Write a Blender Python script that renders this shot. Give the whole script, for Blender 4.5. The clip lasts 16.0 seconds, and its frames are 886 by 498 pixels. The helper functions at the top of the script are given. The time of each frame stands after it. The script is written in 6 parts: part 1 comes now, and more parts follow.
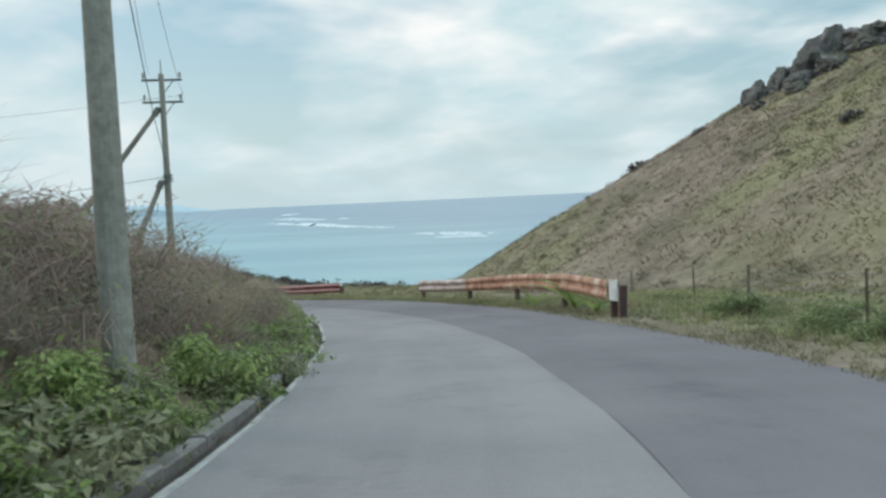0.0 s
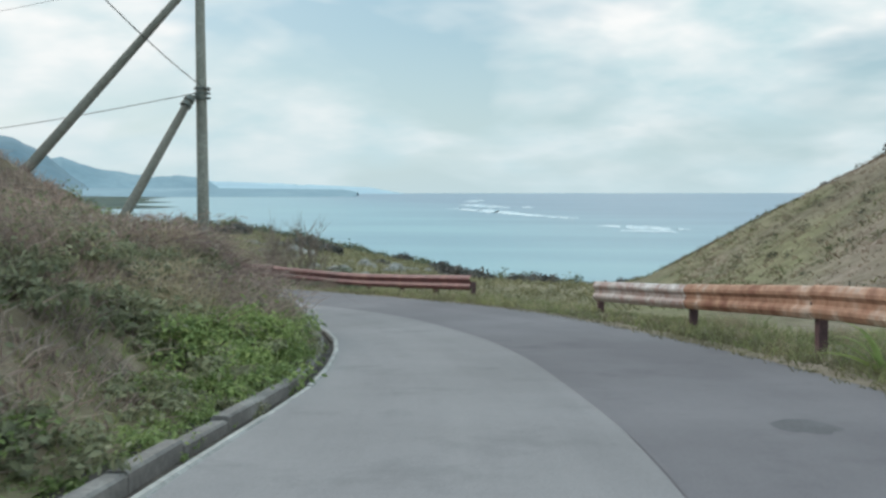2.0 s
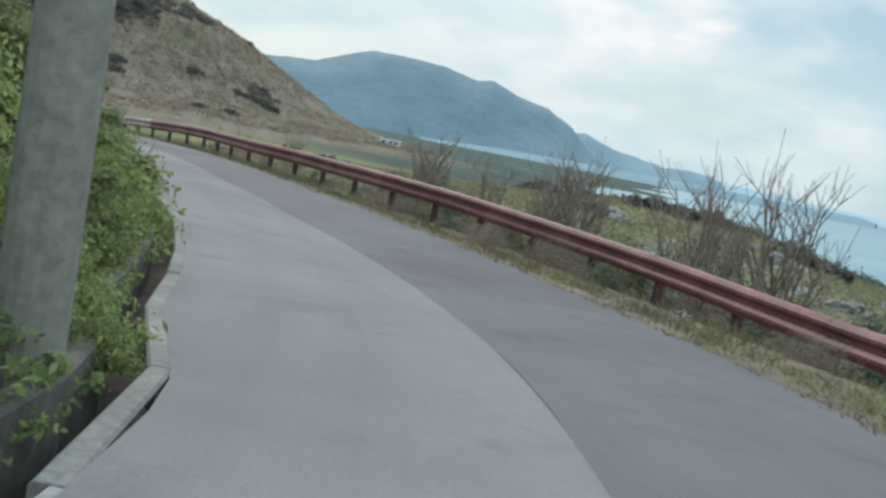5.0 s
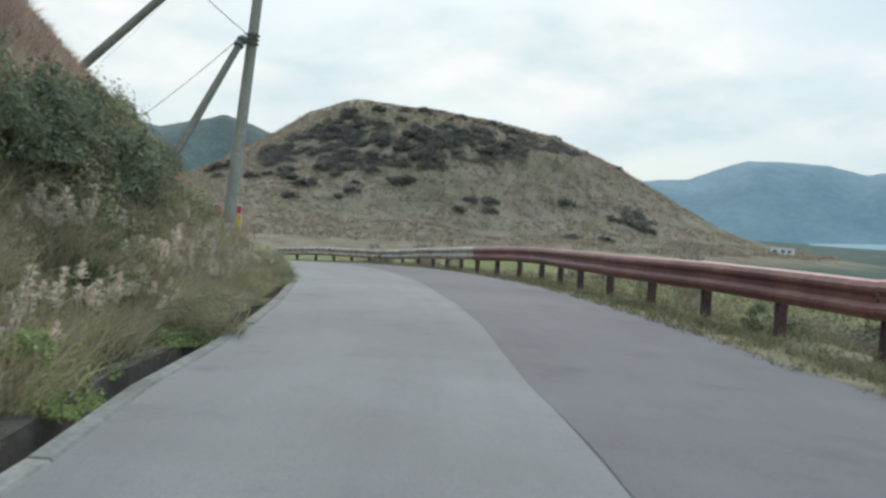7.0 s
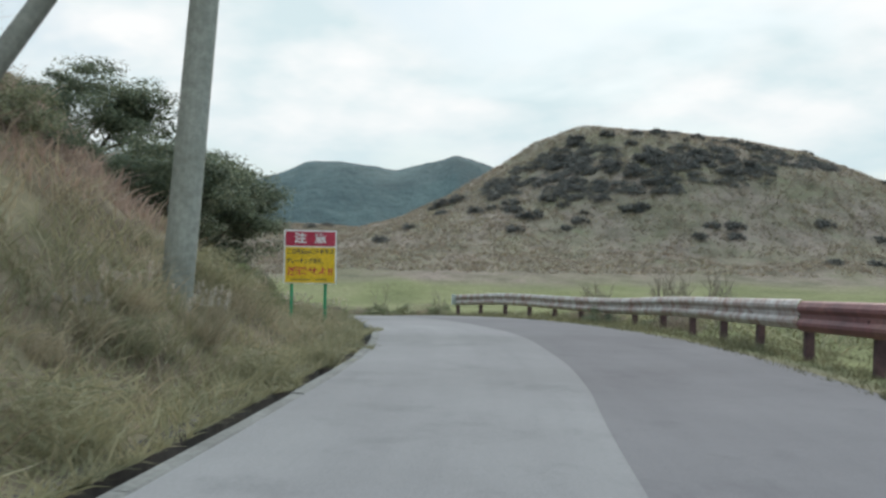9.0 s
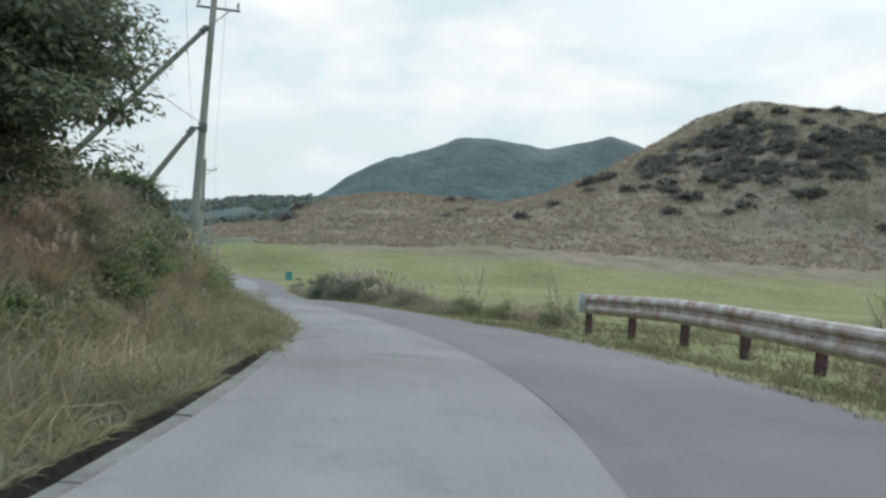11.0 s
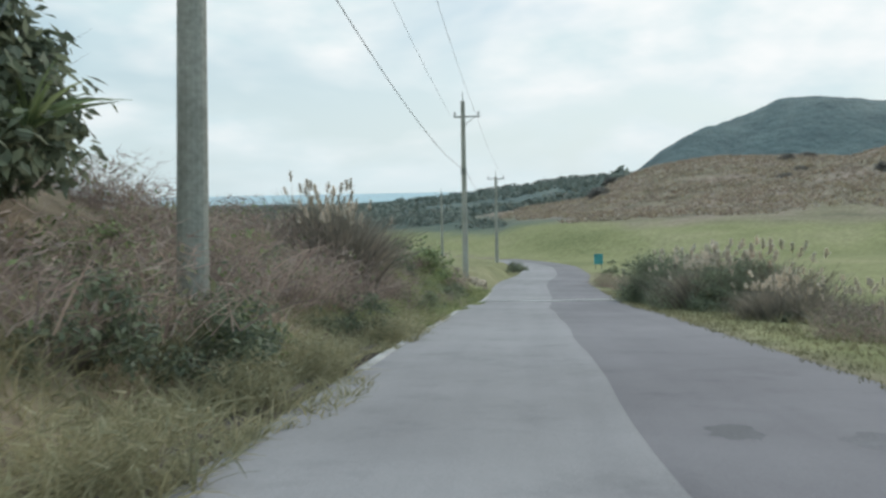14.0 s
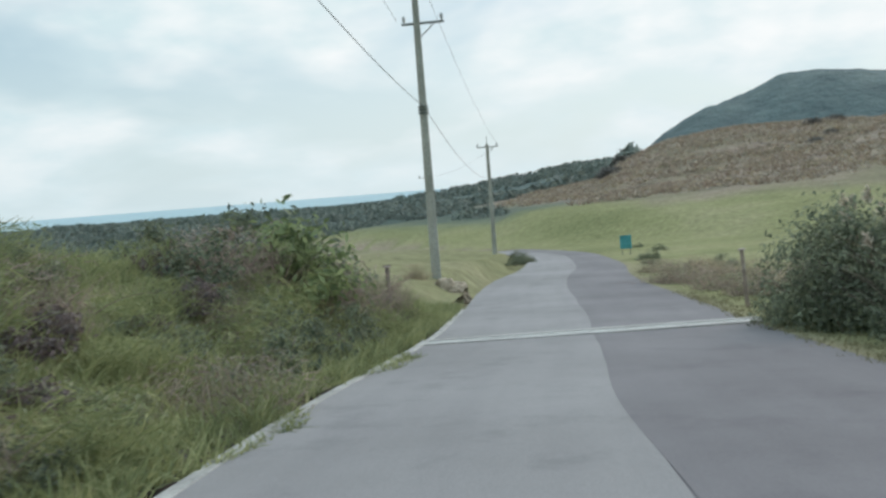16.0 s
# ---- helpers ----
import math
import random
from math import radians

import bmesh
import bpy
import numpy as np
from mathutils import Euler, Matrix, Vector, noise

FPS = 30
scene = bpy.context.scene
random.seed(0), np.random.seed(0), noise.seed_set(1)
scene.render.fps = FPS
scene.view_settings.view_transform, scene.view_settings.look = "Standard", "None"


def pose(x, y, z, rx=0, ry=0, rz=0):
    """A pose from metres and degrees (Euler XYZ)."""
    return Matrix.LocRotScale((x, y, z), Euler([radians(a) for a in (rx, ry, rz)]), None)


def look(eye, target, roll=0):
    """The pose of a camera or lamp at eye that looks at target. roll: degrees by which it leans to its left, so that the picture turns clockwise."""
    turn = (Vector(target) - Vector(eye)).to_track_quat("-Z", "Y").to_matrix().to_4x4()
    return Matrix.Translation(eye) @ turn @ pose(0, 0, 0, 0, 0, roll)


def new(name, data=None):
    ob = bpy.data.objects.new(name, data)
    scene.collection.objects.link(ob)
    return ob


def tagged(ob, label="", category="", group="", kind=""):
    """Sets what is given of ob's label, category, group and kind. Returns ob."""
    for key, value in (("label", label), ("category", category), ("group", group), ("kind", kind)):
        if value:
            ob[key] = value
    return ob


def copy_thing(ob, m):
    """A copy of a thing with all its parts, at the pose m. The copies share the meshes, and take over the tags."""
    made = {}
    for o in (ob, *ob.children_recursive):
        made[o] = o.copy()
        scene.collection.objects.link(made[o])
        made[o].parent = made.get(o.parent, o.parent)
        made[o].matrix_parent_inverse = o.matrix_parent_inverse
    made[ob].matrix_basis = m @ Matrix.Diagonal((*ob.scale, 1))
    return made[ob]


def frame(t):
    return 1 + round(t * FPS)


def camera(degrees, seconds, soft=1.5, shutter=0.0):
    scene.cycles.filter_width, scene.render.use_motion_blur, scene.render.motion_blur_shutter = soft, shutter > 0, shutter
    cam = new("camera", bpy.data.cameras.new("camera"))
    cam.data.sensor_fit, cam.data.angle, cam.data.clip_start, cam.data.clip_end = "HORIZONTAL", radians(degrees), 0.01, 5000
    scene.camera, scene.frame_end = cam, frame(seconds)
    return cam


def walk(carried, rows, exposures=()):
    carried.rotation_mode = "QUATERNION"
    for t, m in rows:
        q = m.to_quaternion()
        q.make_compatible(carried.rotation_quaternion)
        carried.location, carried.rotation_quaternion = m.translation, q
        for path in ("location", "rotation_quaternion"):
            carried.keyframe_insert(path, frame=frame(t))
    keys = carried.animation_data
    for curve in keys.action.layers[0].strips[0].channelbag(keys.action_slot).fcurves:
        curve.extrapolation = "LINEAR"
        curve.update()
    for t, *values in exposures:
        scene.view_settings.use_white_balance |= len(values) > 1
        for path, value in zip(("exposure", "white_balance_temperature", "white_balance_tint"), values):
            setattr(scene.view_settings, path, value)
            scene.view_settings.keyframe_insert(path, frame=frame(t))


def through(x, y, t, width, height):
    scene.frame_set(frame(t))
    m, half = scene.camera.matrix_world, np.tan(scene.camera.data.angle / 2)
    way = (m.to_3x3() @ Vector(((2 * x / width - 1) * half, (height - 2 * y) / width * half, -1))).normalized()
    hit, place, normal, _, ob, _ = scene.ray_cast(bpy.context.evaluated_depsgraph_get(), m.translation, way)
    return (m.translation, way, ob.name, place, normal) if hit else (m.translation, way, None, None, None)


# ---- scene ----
cam = camera(49.5, 16.0, soft=2.7, shutter=0.1)
# seconds, eye, yaw to the left of +y, pitch, roll (degrees)
PATH = [
    (0, -0.300, -0.260, 1.800, 0.00, -3.18, -2.64),
    (0.5, -0.177, 3.399, 1.522, 1.63, -3.66, -0.81),
    (1, -0.116, 6.914, 1.253, 4.47, -4.16, -0.57),
    (1.5, -0.292, 10.616, 0.961, 7.38, -4.84, 0.60),
    (2, -0.534, 14.062, 0.672, 10.92, -3.53, -0.03),
    (2.5, -1.091, 17.723, 0.345, 12.38, -4.99, 0.87),
    (3, -1.660, 20.981, 0.038, 16.32, -3.91, 0.56),
    (3.4, -2.342, 23.594, -0.147, 19.89, -4.20, 2.09),
    (3.8, -3.163, 26.064, -0.320, 24.13, -4.88, 4.60),
    (4.2, -4.040, 28.489, -0.494, 28.89, -5.67, 7.38),
    (4.6, -5.181, 30.873, -0.668, 34.06, -6.29, 9.72),
    (5, -6.708, 33.085, -0.860, 39.50, -6.45, 10.92),
    (5.3, -8.178, 34.612, -1.002, 43.67, -6.10, 10.64),
    (5.5, -9.172, 35.661, -1.095, 46.76, -5.32, 9.63),
    (6, -11.779, 38.142, -1.290, 54.42, -3.63, 6.21),
    (6.5, -15.093, 40.610, -1.501, 60.41, -1.78, 3.96),
    (7, -18.395, 42.739, -1.632, 62.86, -1.86, 3.53),
    (7.5, -21.625, 44.733, -1.673, 68.05, -1.31, 3.88),
    (8, -25.027, 46.330, -1.695, 72.86, -0.56, 1.95),
    (8.2, -26.498, 46.930, -1.698, 73.81, -0.38, 0.33),
    (8.6, -29.445, 48.189, -1.733, 75.69, -0.38, 0.58),
    (9, -32.633, 49.419, -1.803, 76.82, -0.39, 1.16),
    (9.4, -35.939, 50.565, -1.898, 77.61, -0.46, 1.89),
    (9.8, -39.239, 51.573, -2.009, 78.48, -0.61, 2.53),
    (10.3, -43.166, 52.554, -2.154, 80.31, -0.99, 2.89),
    (10.5, -44.691, 52.922, -2.201, 81.34, -1.76, 3.49),
    (11, -48.408, 53.667, -2.354, 85.53, -2.02, 3.69),
    (11.5, -52.232, 54.025, -2.508, 90.41, -2.59, 3.97),
    (12, -56.045, 54.112, -2.758, 94.45, -3.16, 4.04),
    (12.5, -60.218, 53.961, -3.007, 98.99, -3.48, 1.15),
    (13, -64.360, 53.610, -3.267, 100.28, -3.15, -1.33),
    (13.5, -68.877, 53.170, -3.645, 102.02, -4.04, -0.15),
    (14, -73.551, 52.440, -4.010, 104.24, -3.54, -1.12),
    (14.5, -78.407, 51.742, -4.394, 102.74, -3.90, -4.07),
    (15, -83.363, 50.911, -4.811, 101.78, -4.42, -3.77),
    (15.5, -88.488, 50.043, -5.261, 104.31, -3.86, -2.86),
    (16, -93.374, 49.287, -5.728, 104.67, -3.72, -4.48),
]


def aim(x, y, z, yaw, pitch, roll):
    a, b = radians(yaw), radians(pitch)
    ahead = Vector((-math.sin(a) * math.cos(b), math.cos(a) * math.cos(b), math.sin(b)))
    return look((x, y, z), Vector((x, y, z)) + ahead, roll)


walk(cam, [(t, aim(x, y, z, yaw, pitch, roll)) for t, x, y, z, yaw, pitch, roll in PATH],
     ((0, 0.02, 6640, 12), (3, 0.02, 6640, 12), (5.5, 0.03, 6600, 13), (16, 0.05, 6600, 13)))

# ---------------------------------------------------------------- world and sun
SUN_YAW, SUN_EL = 62.0, 34.0
world = bpy.data.worlds.new("sky")
scene.world = world
world.use_nodes = True
wt = world.node_tree
wt.nodes.clear()


def wnode(kind, **values):
    n = wt.nodes.new(kind)
    for k, v in values.items():
        n.inputs[k].default_value = v
    return n


def wlink(a, b):
    wt.links.new(a, b)


w_out = wnode("ShaderNodeOutputWorld")
w_bg = wnode("ShaderNodeBackground", Strength=1.0)
w_sky = wt.nodes.new("ShaderNodeTexSky")
w_sky.sky_type = "NISHITA"
w_sky.sun_disc = False
w_sky.sun_elevation = radians(SUN_EL)
w_sky.sun_rotation = radians(-SUN_YAW)
w_sky.altitude, w_sky.dust_density, w_sky.ozone_density = 40, 1.5, 1.5
w_dim = wnode("ShaderNodeVectorMath")
w_dim.operation = "SCALE"
w_dim.inputs["Scale"].default_value = 0.10
wlink(w_sky.outputs[0], w_dim.inputs[0])
# cloud deck: the way through a pixel of sky is carried onto a flat layer
w_geo = wt.nodes.new("ShaderNodeTexCoord")
w_sep = wnode("ShaderNodeSeparateXYZ")
wlink(w_geo.outputs["Generated"], w_sep.inputs[0])
w_up = wt.nodes.new("ShaderNodeMath")
w_up.operation = "MAXIMUM"
w_up.inputs[1].default_value = 0.0
wlink(w_sep.outputs[2], w_up.inputs[0])
w_add = wt.nodes.new("ShaderNodeMath")
w_add.operation = "ADD"
w_add.inputs[1].default_value = 0.30
wlink(w_up.outputs[0], w_add.inputs[0])
w_flat = wt.nodes.new("ShaderNodeVectorMath")
w_flat.operation = "DIVIDE"
w_com = wnode("ShaderNodeCombineXYZ")
for k in range(3):
    wlink(w_add.outputs[0], w_com.inputs[k])
wlink(w_geo.outputs["Generated"], w_flat.inputs[0])
wlink(w_com.outputs[0], w_flat.inputs[1])
w_map = wt.nodes.new("ShaderNodeMapping")
w_map.inputs["Scale"].default_value = (1, 1, 0.4)
w_map.inputs["Location"].default_value = (3.1, 1.7, 0)
wlink(w_flat.outputs[0], w_map.inputs[0])
w_big = wnode("ShaderNodeTexNoise", Scale=1.7, Detail=4.5, Roughness=0.48, Distortion=0.3)
wlink(w_map.outputs[0], w_big.inputs["Vector"])
w_small = wnode("ShaderNodeTexNoise", Scale=3.6, Detail=4, Roughness=0.5)
wlink(w_map.outputs[0], w_small.inputs["Vector"])
w_cov = wt.nodes.new("ShaderNodeValToRGB")
w_cov.color_ramp.elements[0].position, w_cov.color_ramp.elements[0].color = 0.40, (0, 0, 0, 1)
w_cov.color_ramp.elements[1].position, w_cov.color_ramp.elements[1].color = 0.56, (1, 1, 1, 1)
wlink(w_big.outputs[0], w_cov.inputs[0])
w_shade = wt.nodes.new("ShaderNodeValToRGB")
w_shade.color_ramp.elements[0].position, w_shade.color_ramp.elements[0].color = 0.34, (0.54, 0.74, 0.79, 1)
w_shade.color_ramp.elements[1].position, w_shade.color_ramp.elements[1].color = 0.66, (0.93, 0.97, 0.97, 1)
wlink(w_small.outputs[0], w_shade.inputs[0])
w_mix = wt.nodes.new("ShaderNodeMix")
w_mix.data_type = "RGBA"
wlink(w_cov.outputs[0], w_mix.inputs[0])
w_gap = wt.nodes.new("ShaderNodeMix")
w_gap.data_type = "RGBA"
w_gap.inputs[0].default_value = 0.55
w_gap.inputs[7].default_value = (0.40, 0.67, 0.75, 1)
wlink(w_dim.outputs[0], w_gap.inputs[6])
wlink(w_gap.outputs[2], w_mix.inputs[6])
wlink(w_shade.outputs[0], w_mix.inputs[7])
# pale haze towards the horizon
w_hz = wt.nodes.new("ShaderNodeMapRange")
w_hz.inputs["From Min"].default_value, w_hz.inputs["From Max"].default_value = -0.02, 0.16
w_hz.inputs["To Min"].default_value, w_hz.inputs["To Max"].default_value = 0.9, 0.0
wlink(w_sep.outputs[2], w_hz.inputs["Value"])
w_fin = wt.nodes.new("ShaderNodeMix")
w_fin.data_type = "RGBA"
w_fin.inputs[7].default_value = (0.56, 0.73, 0.78, 1)
wlink(w_hz.outputs[0], w_fin.inputs[0])
wlink(w_mix.outputs[2], w_fin.inputs[6])
# an overcast deck is brighter overhead than near the horizon
w_zen = wt.nodes.new("ShaderNodeMapRange")
w_zen.interpolation_type = "SMOOTHSTEP"
w_zen.inputs["From Min"].default_value, w_zen.inputs["From Max"].default_value = 0.25, 1.0
w_zen.inputs["To Min"].default_value, w_zen.inputs["To Max"].default_value = 1.0, 2.5
wlink(w_sep.outputs[2], w_zen.inputs["Value"])
w_lift = wnode("ShaderNodeVectorMath")
w_lift.operation = "SCALE"
wlink(w_fin.outputs[2], w_lift.inputs[0])
wlink(w_zen.outputs[0], w_lift.inputs["Scale"])
# and whiter on the side where the sun stands behind it
w_side = wt.nodes.new("ShaderNodeVectorMath")
w_side.operation = "DOT_PRODUCT"
w_side.inputs[1].default_value = (-0.93, 0.08, 0.36)
wlink(w_geo.outputs["Generated"], w_side.inputs[0])
w_glow = wt.nodes.new("ShaderNodeMapRange")
w_glow.interpolation_type = "SMOOTHSTEP"
w_glow.inputs["From Min"].default_value, w_glow.inputs["From Max"].default_value = 0.35, 1.0
w_glow.inputs["To Min"].default_value, w_glow.inputs["To Max"].default_value = 0.0, 0.28
wlink(w_side.outputs["Value"], w_glow.inputs["Value"])
w_white = wt.nodes.new("ShaderNodeMix")
w_white.data_type = "RGBA"
w_white.inputs[7].default_value = (0.95, 1.0, 0.99, 1)
wlink(w_glow.outputs[0], w_white.inputs[0])
wlink(w_lift.outputs[0], w_white.inputs[6])
wlink(w_white.outputs[2], w_bg.inputs[0])
wlink(w_bg.outputs[0], w_out.inputs[0])

sun = new("sun", bpy.data.lights.new("sun", "SUN"))
sun.data.energy, sun.data.angle, sun.data.color = 1.35, radians(20), (1.0, 0.90, 0.80)
sun_from = Vector((-math.sin(radians(SUN_YAW)) * math.cos(radians(SUN_EL)), math.cos(radians(SUN_YAW)) * math.cos(radians(SUN_EL)), math.sin(radians(SUN_EL))))
sun.matrix_world = look(sun_from * 100, (0, 0, 0))
scene.view_settings.exposure = 0.0


# ---------------------------------------------------------------- materials
def ramp(t, x, *stops):
    n = t.nodes.new("ShaderNodeValToRGB")
    e = n.color_ramp.elements
    while len(e) < len(stops):
        e.new(0.5)
    for el, (p, c) in zip(e, stops):
        el.position, el.color = p, (*c, 1)
    t.links.new(x, n.inputs[0])
    return n.outputs[0]


def mixed(t, fac, a, b, how="MIX"):
    n = t.nodes.new("ShaderNodeMix")
    n.data_type, n.blend_type = "RGBA", how
    for slot, v in ((0, fac), (6, a), (7, b)):
        if isinstance(v, bpy.types.NodeSocket):
            t.links.new(v, n.inputs[slot])
        elif slot:
            n.inputs[slot].default_value = (*v, 1)
        else:
            n.inputs[slot].default_value = v
    return n.outputs[2]


def noise_of(t, scale, detail=4, rough=0.55, where=None, stretch=None):
    c = where or t.nodes.new("ShaderNodeTexCoord").outputs["Object"]
    if stretch:
        m = t.nodes.new("ShaderNodeMapping")
        m.inputs["Scale"].default_value = stretch
        t.links.new(c, m.inputs[0])
        c = m.outputs[0]
    n = t.nodes.new("ShaderNodeTexNoise")
    n.inputs["Scale"].default_value, n.inputs["Detail"].default_value, n.inputs["Roughness"].default_value = scale, detail, rough
    t.links.new(c, n.inputs["Vector"])
    return n.outputs[0]


def world_at(t):
    return t.nodes.new("ShaderNodeNewGeometry").outputs["Position"]


def material(name, rough=0.85, metal=0.0, spec=0.3):
    m = bpy.data.materials.new(name)
    m.use_nodes = True
    t = m.node_tree
    b = t.nodes["Principled BSDF"]
    b.inputs["Roughness"].default_value, b.inputs["Metallic"].default_value = rough, metal
    b.inputs["Specular IOR Level"].default_value = spec
    return m, t, b


def bumped(t, b, height, strength=0.4, distance=0.02):
    n = t.nodes.new("ShaderNodeBump")
    n.inputs["Strength"].default_value, n.inputs["Distance"].default_value = strength, distance
    t.links.new(height, n.inputs["Height"])
    t.links.new(n.outputs[0], b.inputs["Normal"])


def speckled(name, dark, mid, light, big=0.6, small=12.0, rough=0.85, bump=0.3, metal=0.0, spec=0.3, depth=0.01, grain=0.25):
    """A matt surface: broad blotches and fine grain between three colours."""
    m, t, b = material(name, rough, metal, spec)
    at = world_at(t)
    broad = noise_of(t, big, 5, 0.6, at)
    fine = noise_of(t, small, 4, 0.65, at)
    c = ramp(t, broad, (0.33, dark), (0.52, mid), (0.7, light))
    g = ramp(t, fine, (0.3, (1 - grain,) * 3), (0.7, (1 + grain * 0.85,) * 3))
    t.links.new(mixed(t, 1.0, c, g, "MULTIPLY"), b.inputs["Base Color"])
    bumped(t, b, fine, bump, depth)
    return m


def leafy(name, dark, mid, light, through=0.25):
    """Leaves and grass: each blade or leaf takes a shade of its own."""
    m, t, b = material(name, 0.6, 0.0, 0.25)
    isl = t.nodes.new("ShaderNodeNewGeometry").outputs["Random Per Island"]
    c = ramp(t, isl, (0.0, dark), (0.5, mid), (1.0, light))
    patch = ramp(t, noise_of(t, 0.8, 3, 0.6, world_at(t)), (0.35, (0.7, 0.72, 0.7)), (0.65, (1.2, 1.15, 1.1)))
    c = mixed(t, 1.0, c, patch, "MULTIPLY")
    t.links.new(c, b.inputs["Base Color"])
    tr = t.nodes.new("ShaderNodeBsdfTranslucent")
    t.links.new(c, tr.inputs[0])
    ms = t.nodes.new("ShaderNodeMixShader")
    ms.inputs[0].default_value = through
    t.links.new(b.outputs[0], ms.inputs[1])
    t.links.new(tr.outputs[0], ms.inputs[2])
    t.links.new(ms.outputs[0], t.nodes["Material Output"].inputs[0])
    return m


# ---------------------------------------------------------------- the line of the road
# x, y, z of the carriageway under the rider, every eight to forty metres
LINE = np.array([
    (-1.55, -40.24, 3.82), (-1.24, -30.25, 3.06), (-0.92, -20.25, 2.30), (-0.61, -10.26, 1.54), (-0.3, -0.26, 0.78), (-0.14, 7.74, 0.17),
    (-0.76, 15.71, -0.49), (-2.34, 23.54, -1.15), (-5.52, 30.92, -1.72), (-10.6, 37.09, -2.23), (-17.0, 41.86, -2.58),
    (-23.92, 45.85, -2.71), (-31.31, 48.92, -2.79), (-38.89, 51.47, -3.02), (-46.66, 53.36, -3.3), (-54.61, 54.11, -3.68),
    (-62.6, 53.77, -4.17), (-70.56, 52.92, -4.8), (-78.47, 51.73, -5.42), (-86.36, 50.4, -6.09), (-93.8, 49.2, -6.78),
    (-100.9, 48.0, -7.45), (-107.9, 47.1, -8.08), (-114.0, 46.2, -8.5), (-122.0, 44.9, -9.05), (-130.0, 43.9, -9.55), (-142.0, 42.8, -10.3), (-160.0, 40.2, -11.4),
    (-172.0, 38.0, -12.1), (-185.0, 33.5, -12.75), (-200.0, 25.0, -13.4), (-226.0, 4.0, -14.4)])


def spline(points, step):
    """A Catmull-Rom line through the points, at even steps along the ground."""
    p = np.vstack([2 * points[0] - points[1], points, 2 * points[-1] - points[-2]])
    out = []
    for i in range(1, len(p) - 2):
        u = np.linspace(0, 1, 60, endpoint=False)[:, None]
        out.append(0.5 * (2 * p[i] + (p[i + 1] - p[i - 1]) * u + (2 * p[i - 1] - 5 * p[i] + 4 * p[i + 1] - p[i + 2]) * u**2
                          + (3 * p[i] - p[i - 1] - 3 * p[i + 1] + p[i + 2]) * u**3))
    out = np.vstack(out + [points[-1:]])
    run = np.r_[0, np.cumsum(np.hypot(*np.diff(out[:, :2], axis=0).T))]
    at = np.arange(0, run[-1], step)
    return at, np.stack([np.interp(at, run, out[:, k]) for k in range(3)], 1)


RS, RP = spline(LINE, 0.5)
RS = RS - 40.0
RT = np.gradient(RP, RS, axis=0)
RT = RT / np.hypot(RT[:, 0], RT[:, 1])[:, None]


def along(s, left=0.0, up=0.0):
    """The place s metres along the road, so far to its left and above its surface."""
    p = np.array([np.interp(s, RS, RP[:, k]) for k in range(3)])
    t = np.array([np.interp(s, RS, RT[:, k]) for k in range(2)])
    t = t / np.hypot(*t)
    return Vector((p[0] - t[1] * left, p[1] + t[0] * left, p[2] + up))


def heading(s):
    """The road's direction as a turn about z: 0 looks along +y."""
    t = np.array([np.interp(s, RS, RT[:, k]) for k in range(2)])
    return math.degrees(math.atan2(-t[0], t[1]))


def road_frame(x, y):
    """For arrays of places: the way along the road, the way to its left, the road's height there."""
    x, y = np.asarray(x, float), np.asarray(y, float)
    s, l, z = np.empty(x.shape), np.empty(x.shape), np.empty(x.shape)
    flat = [a.reshape(-1) for a in (x, y, s, l, z)]
    for a in range(0, x.size, 20000):
        px, py = flat[0][a:a + 20000], flat[1][a:a + 20000]
        i = np.argmin((px[:, None] - RP[None, :, 0]) ** 2 + (py[:, None] - RP[None, :, 1]) ** 2, 1)
        dx, dy = px - RP[i, 0], py - RP[i, 1]
        f = dx * RT[i, 0] + dy * RT[i, 1]
        flat[2][a:a + 20000] = RS[i] + f
        flat[3][a:a + 20000] = RT[i, 0] * dy - RT[i, 1] * dx
        flat[4][a:a + 20000] = RP[i, 2] + RT[i, 2] * np.clip(f, -3, 3)
    return s, l, z


def table(*pairs):
    a = np.array(pairs)
    return lambda s: np.interp(s, a[:, 0], a[:, 1])


left_edge = table((-40, 1.6), (5, 1.5), (12, 1.6), (20, 1.5), (24, 1.18), (26.5, 1.0), (28.5, 0.86), (31, 0.76), (35, 0.7), (38.6, 0.72), (39.8, 0.98), (41, 1.2), (45, 1.24), (48, 1.28), (51, 1.5), (53, 1.66), (55.5, 1.9), (58, 1.86),
                  (62, 1.8), (72, 1.75), (80, 1.6), (90, 1.35), (95, 1.08), (100, 1.28), (106, 1.5), (113, 1.66), (125, 1.7), (134, 1.85), (141, 1.8), (165, 2.2), (300, 2.2))
right_edge = table((-40, 3.3), (10, 3.25), (16, 3.22), (22, 3.5), (30, 3.65), (42, 3.75), (48, 3.75), (52, 3.42), (58, 2.9), (64, 2.85), (70, 3.2), (80, 3.5),
                   (90, 3.65), (95, 3.4), (102, 3.0), (110, 2.85), (120, 2.85), (130, 3.05), (141, 3.0), (165, 3.0), (300, 3.0))
seam = table((-40, -0.85), (18, -0.87), (27, -1.1), (44, -1.15), (48, -1.0), (52, -0.66), (56, -0.4), (62, -0.42), (68, -0.5), (82, -0.87), (92, -1.0), (100, -0.75), (112, -0.6), (120, -0.65), (145, -0.65), (300, -0.65))
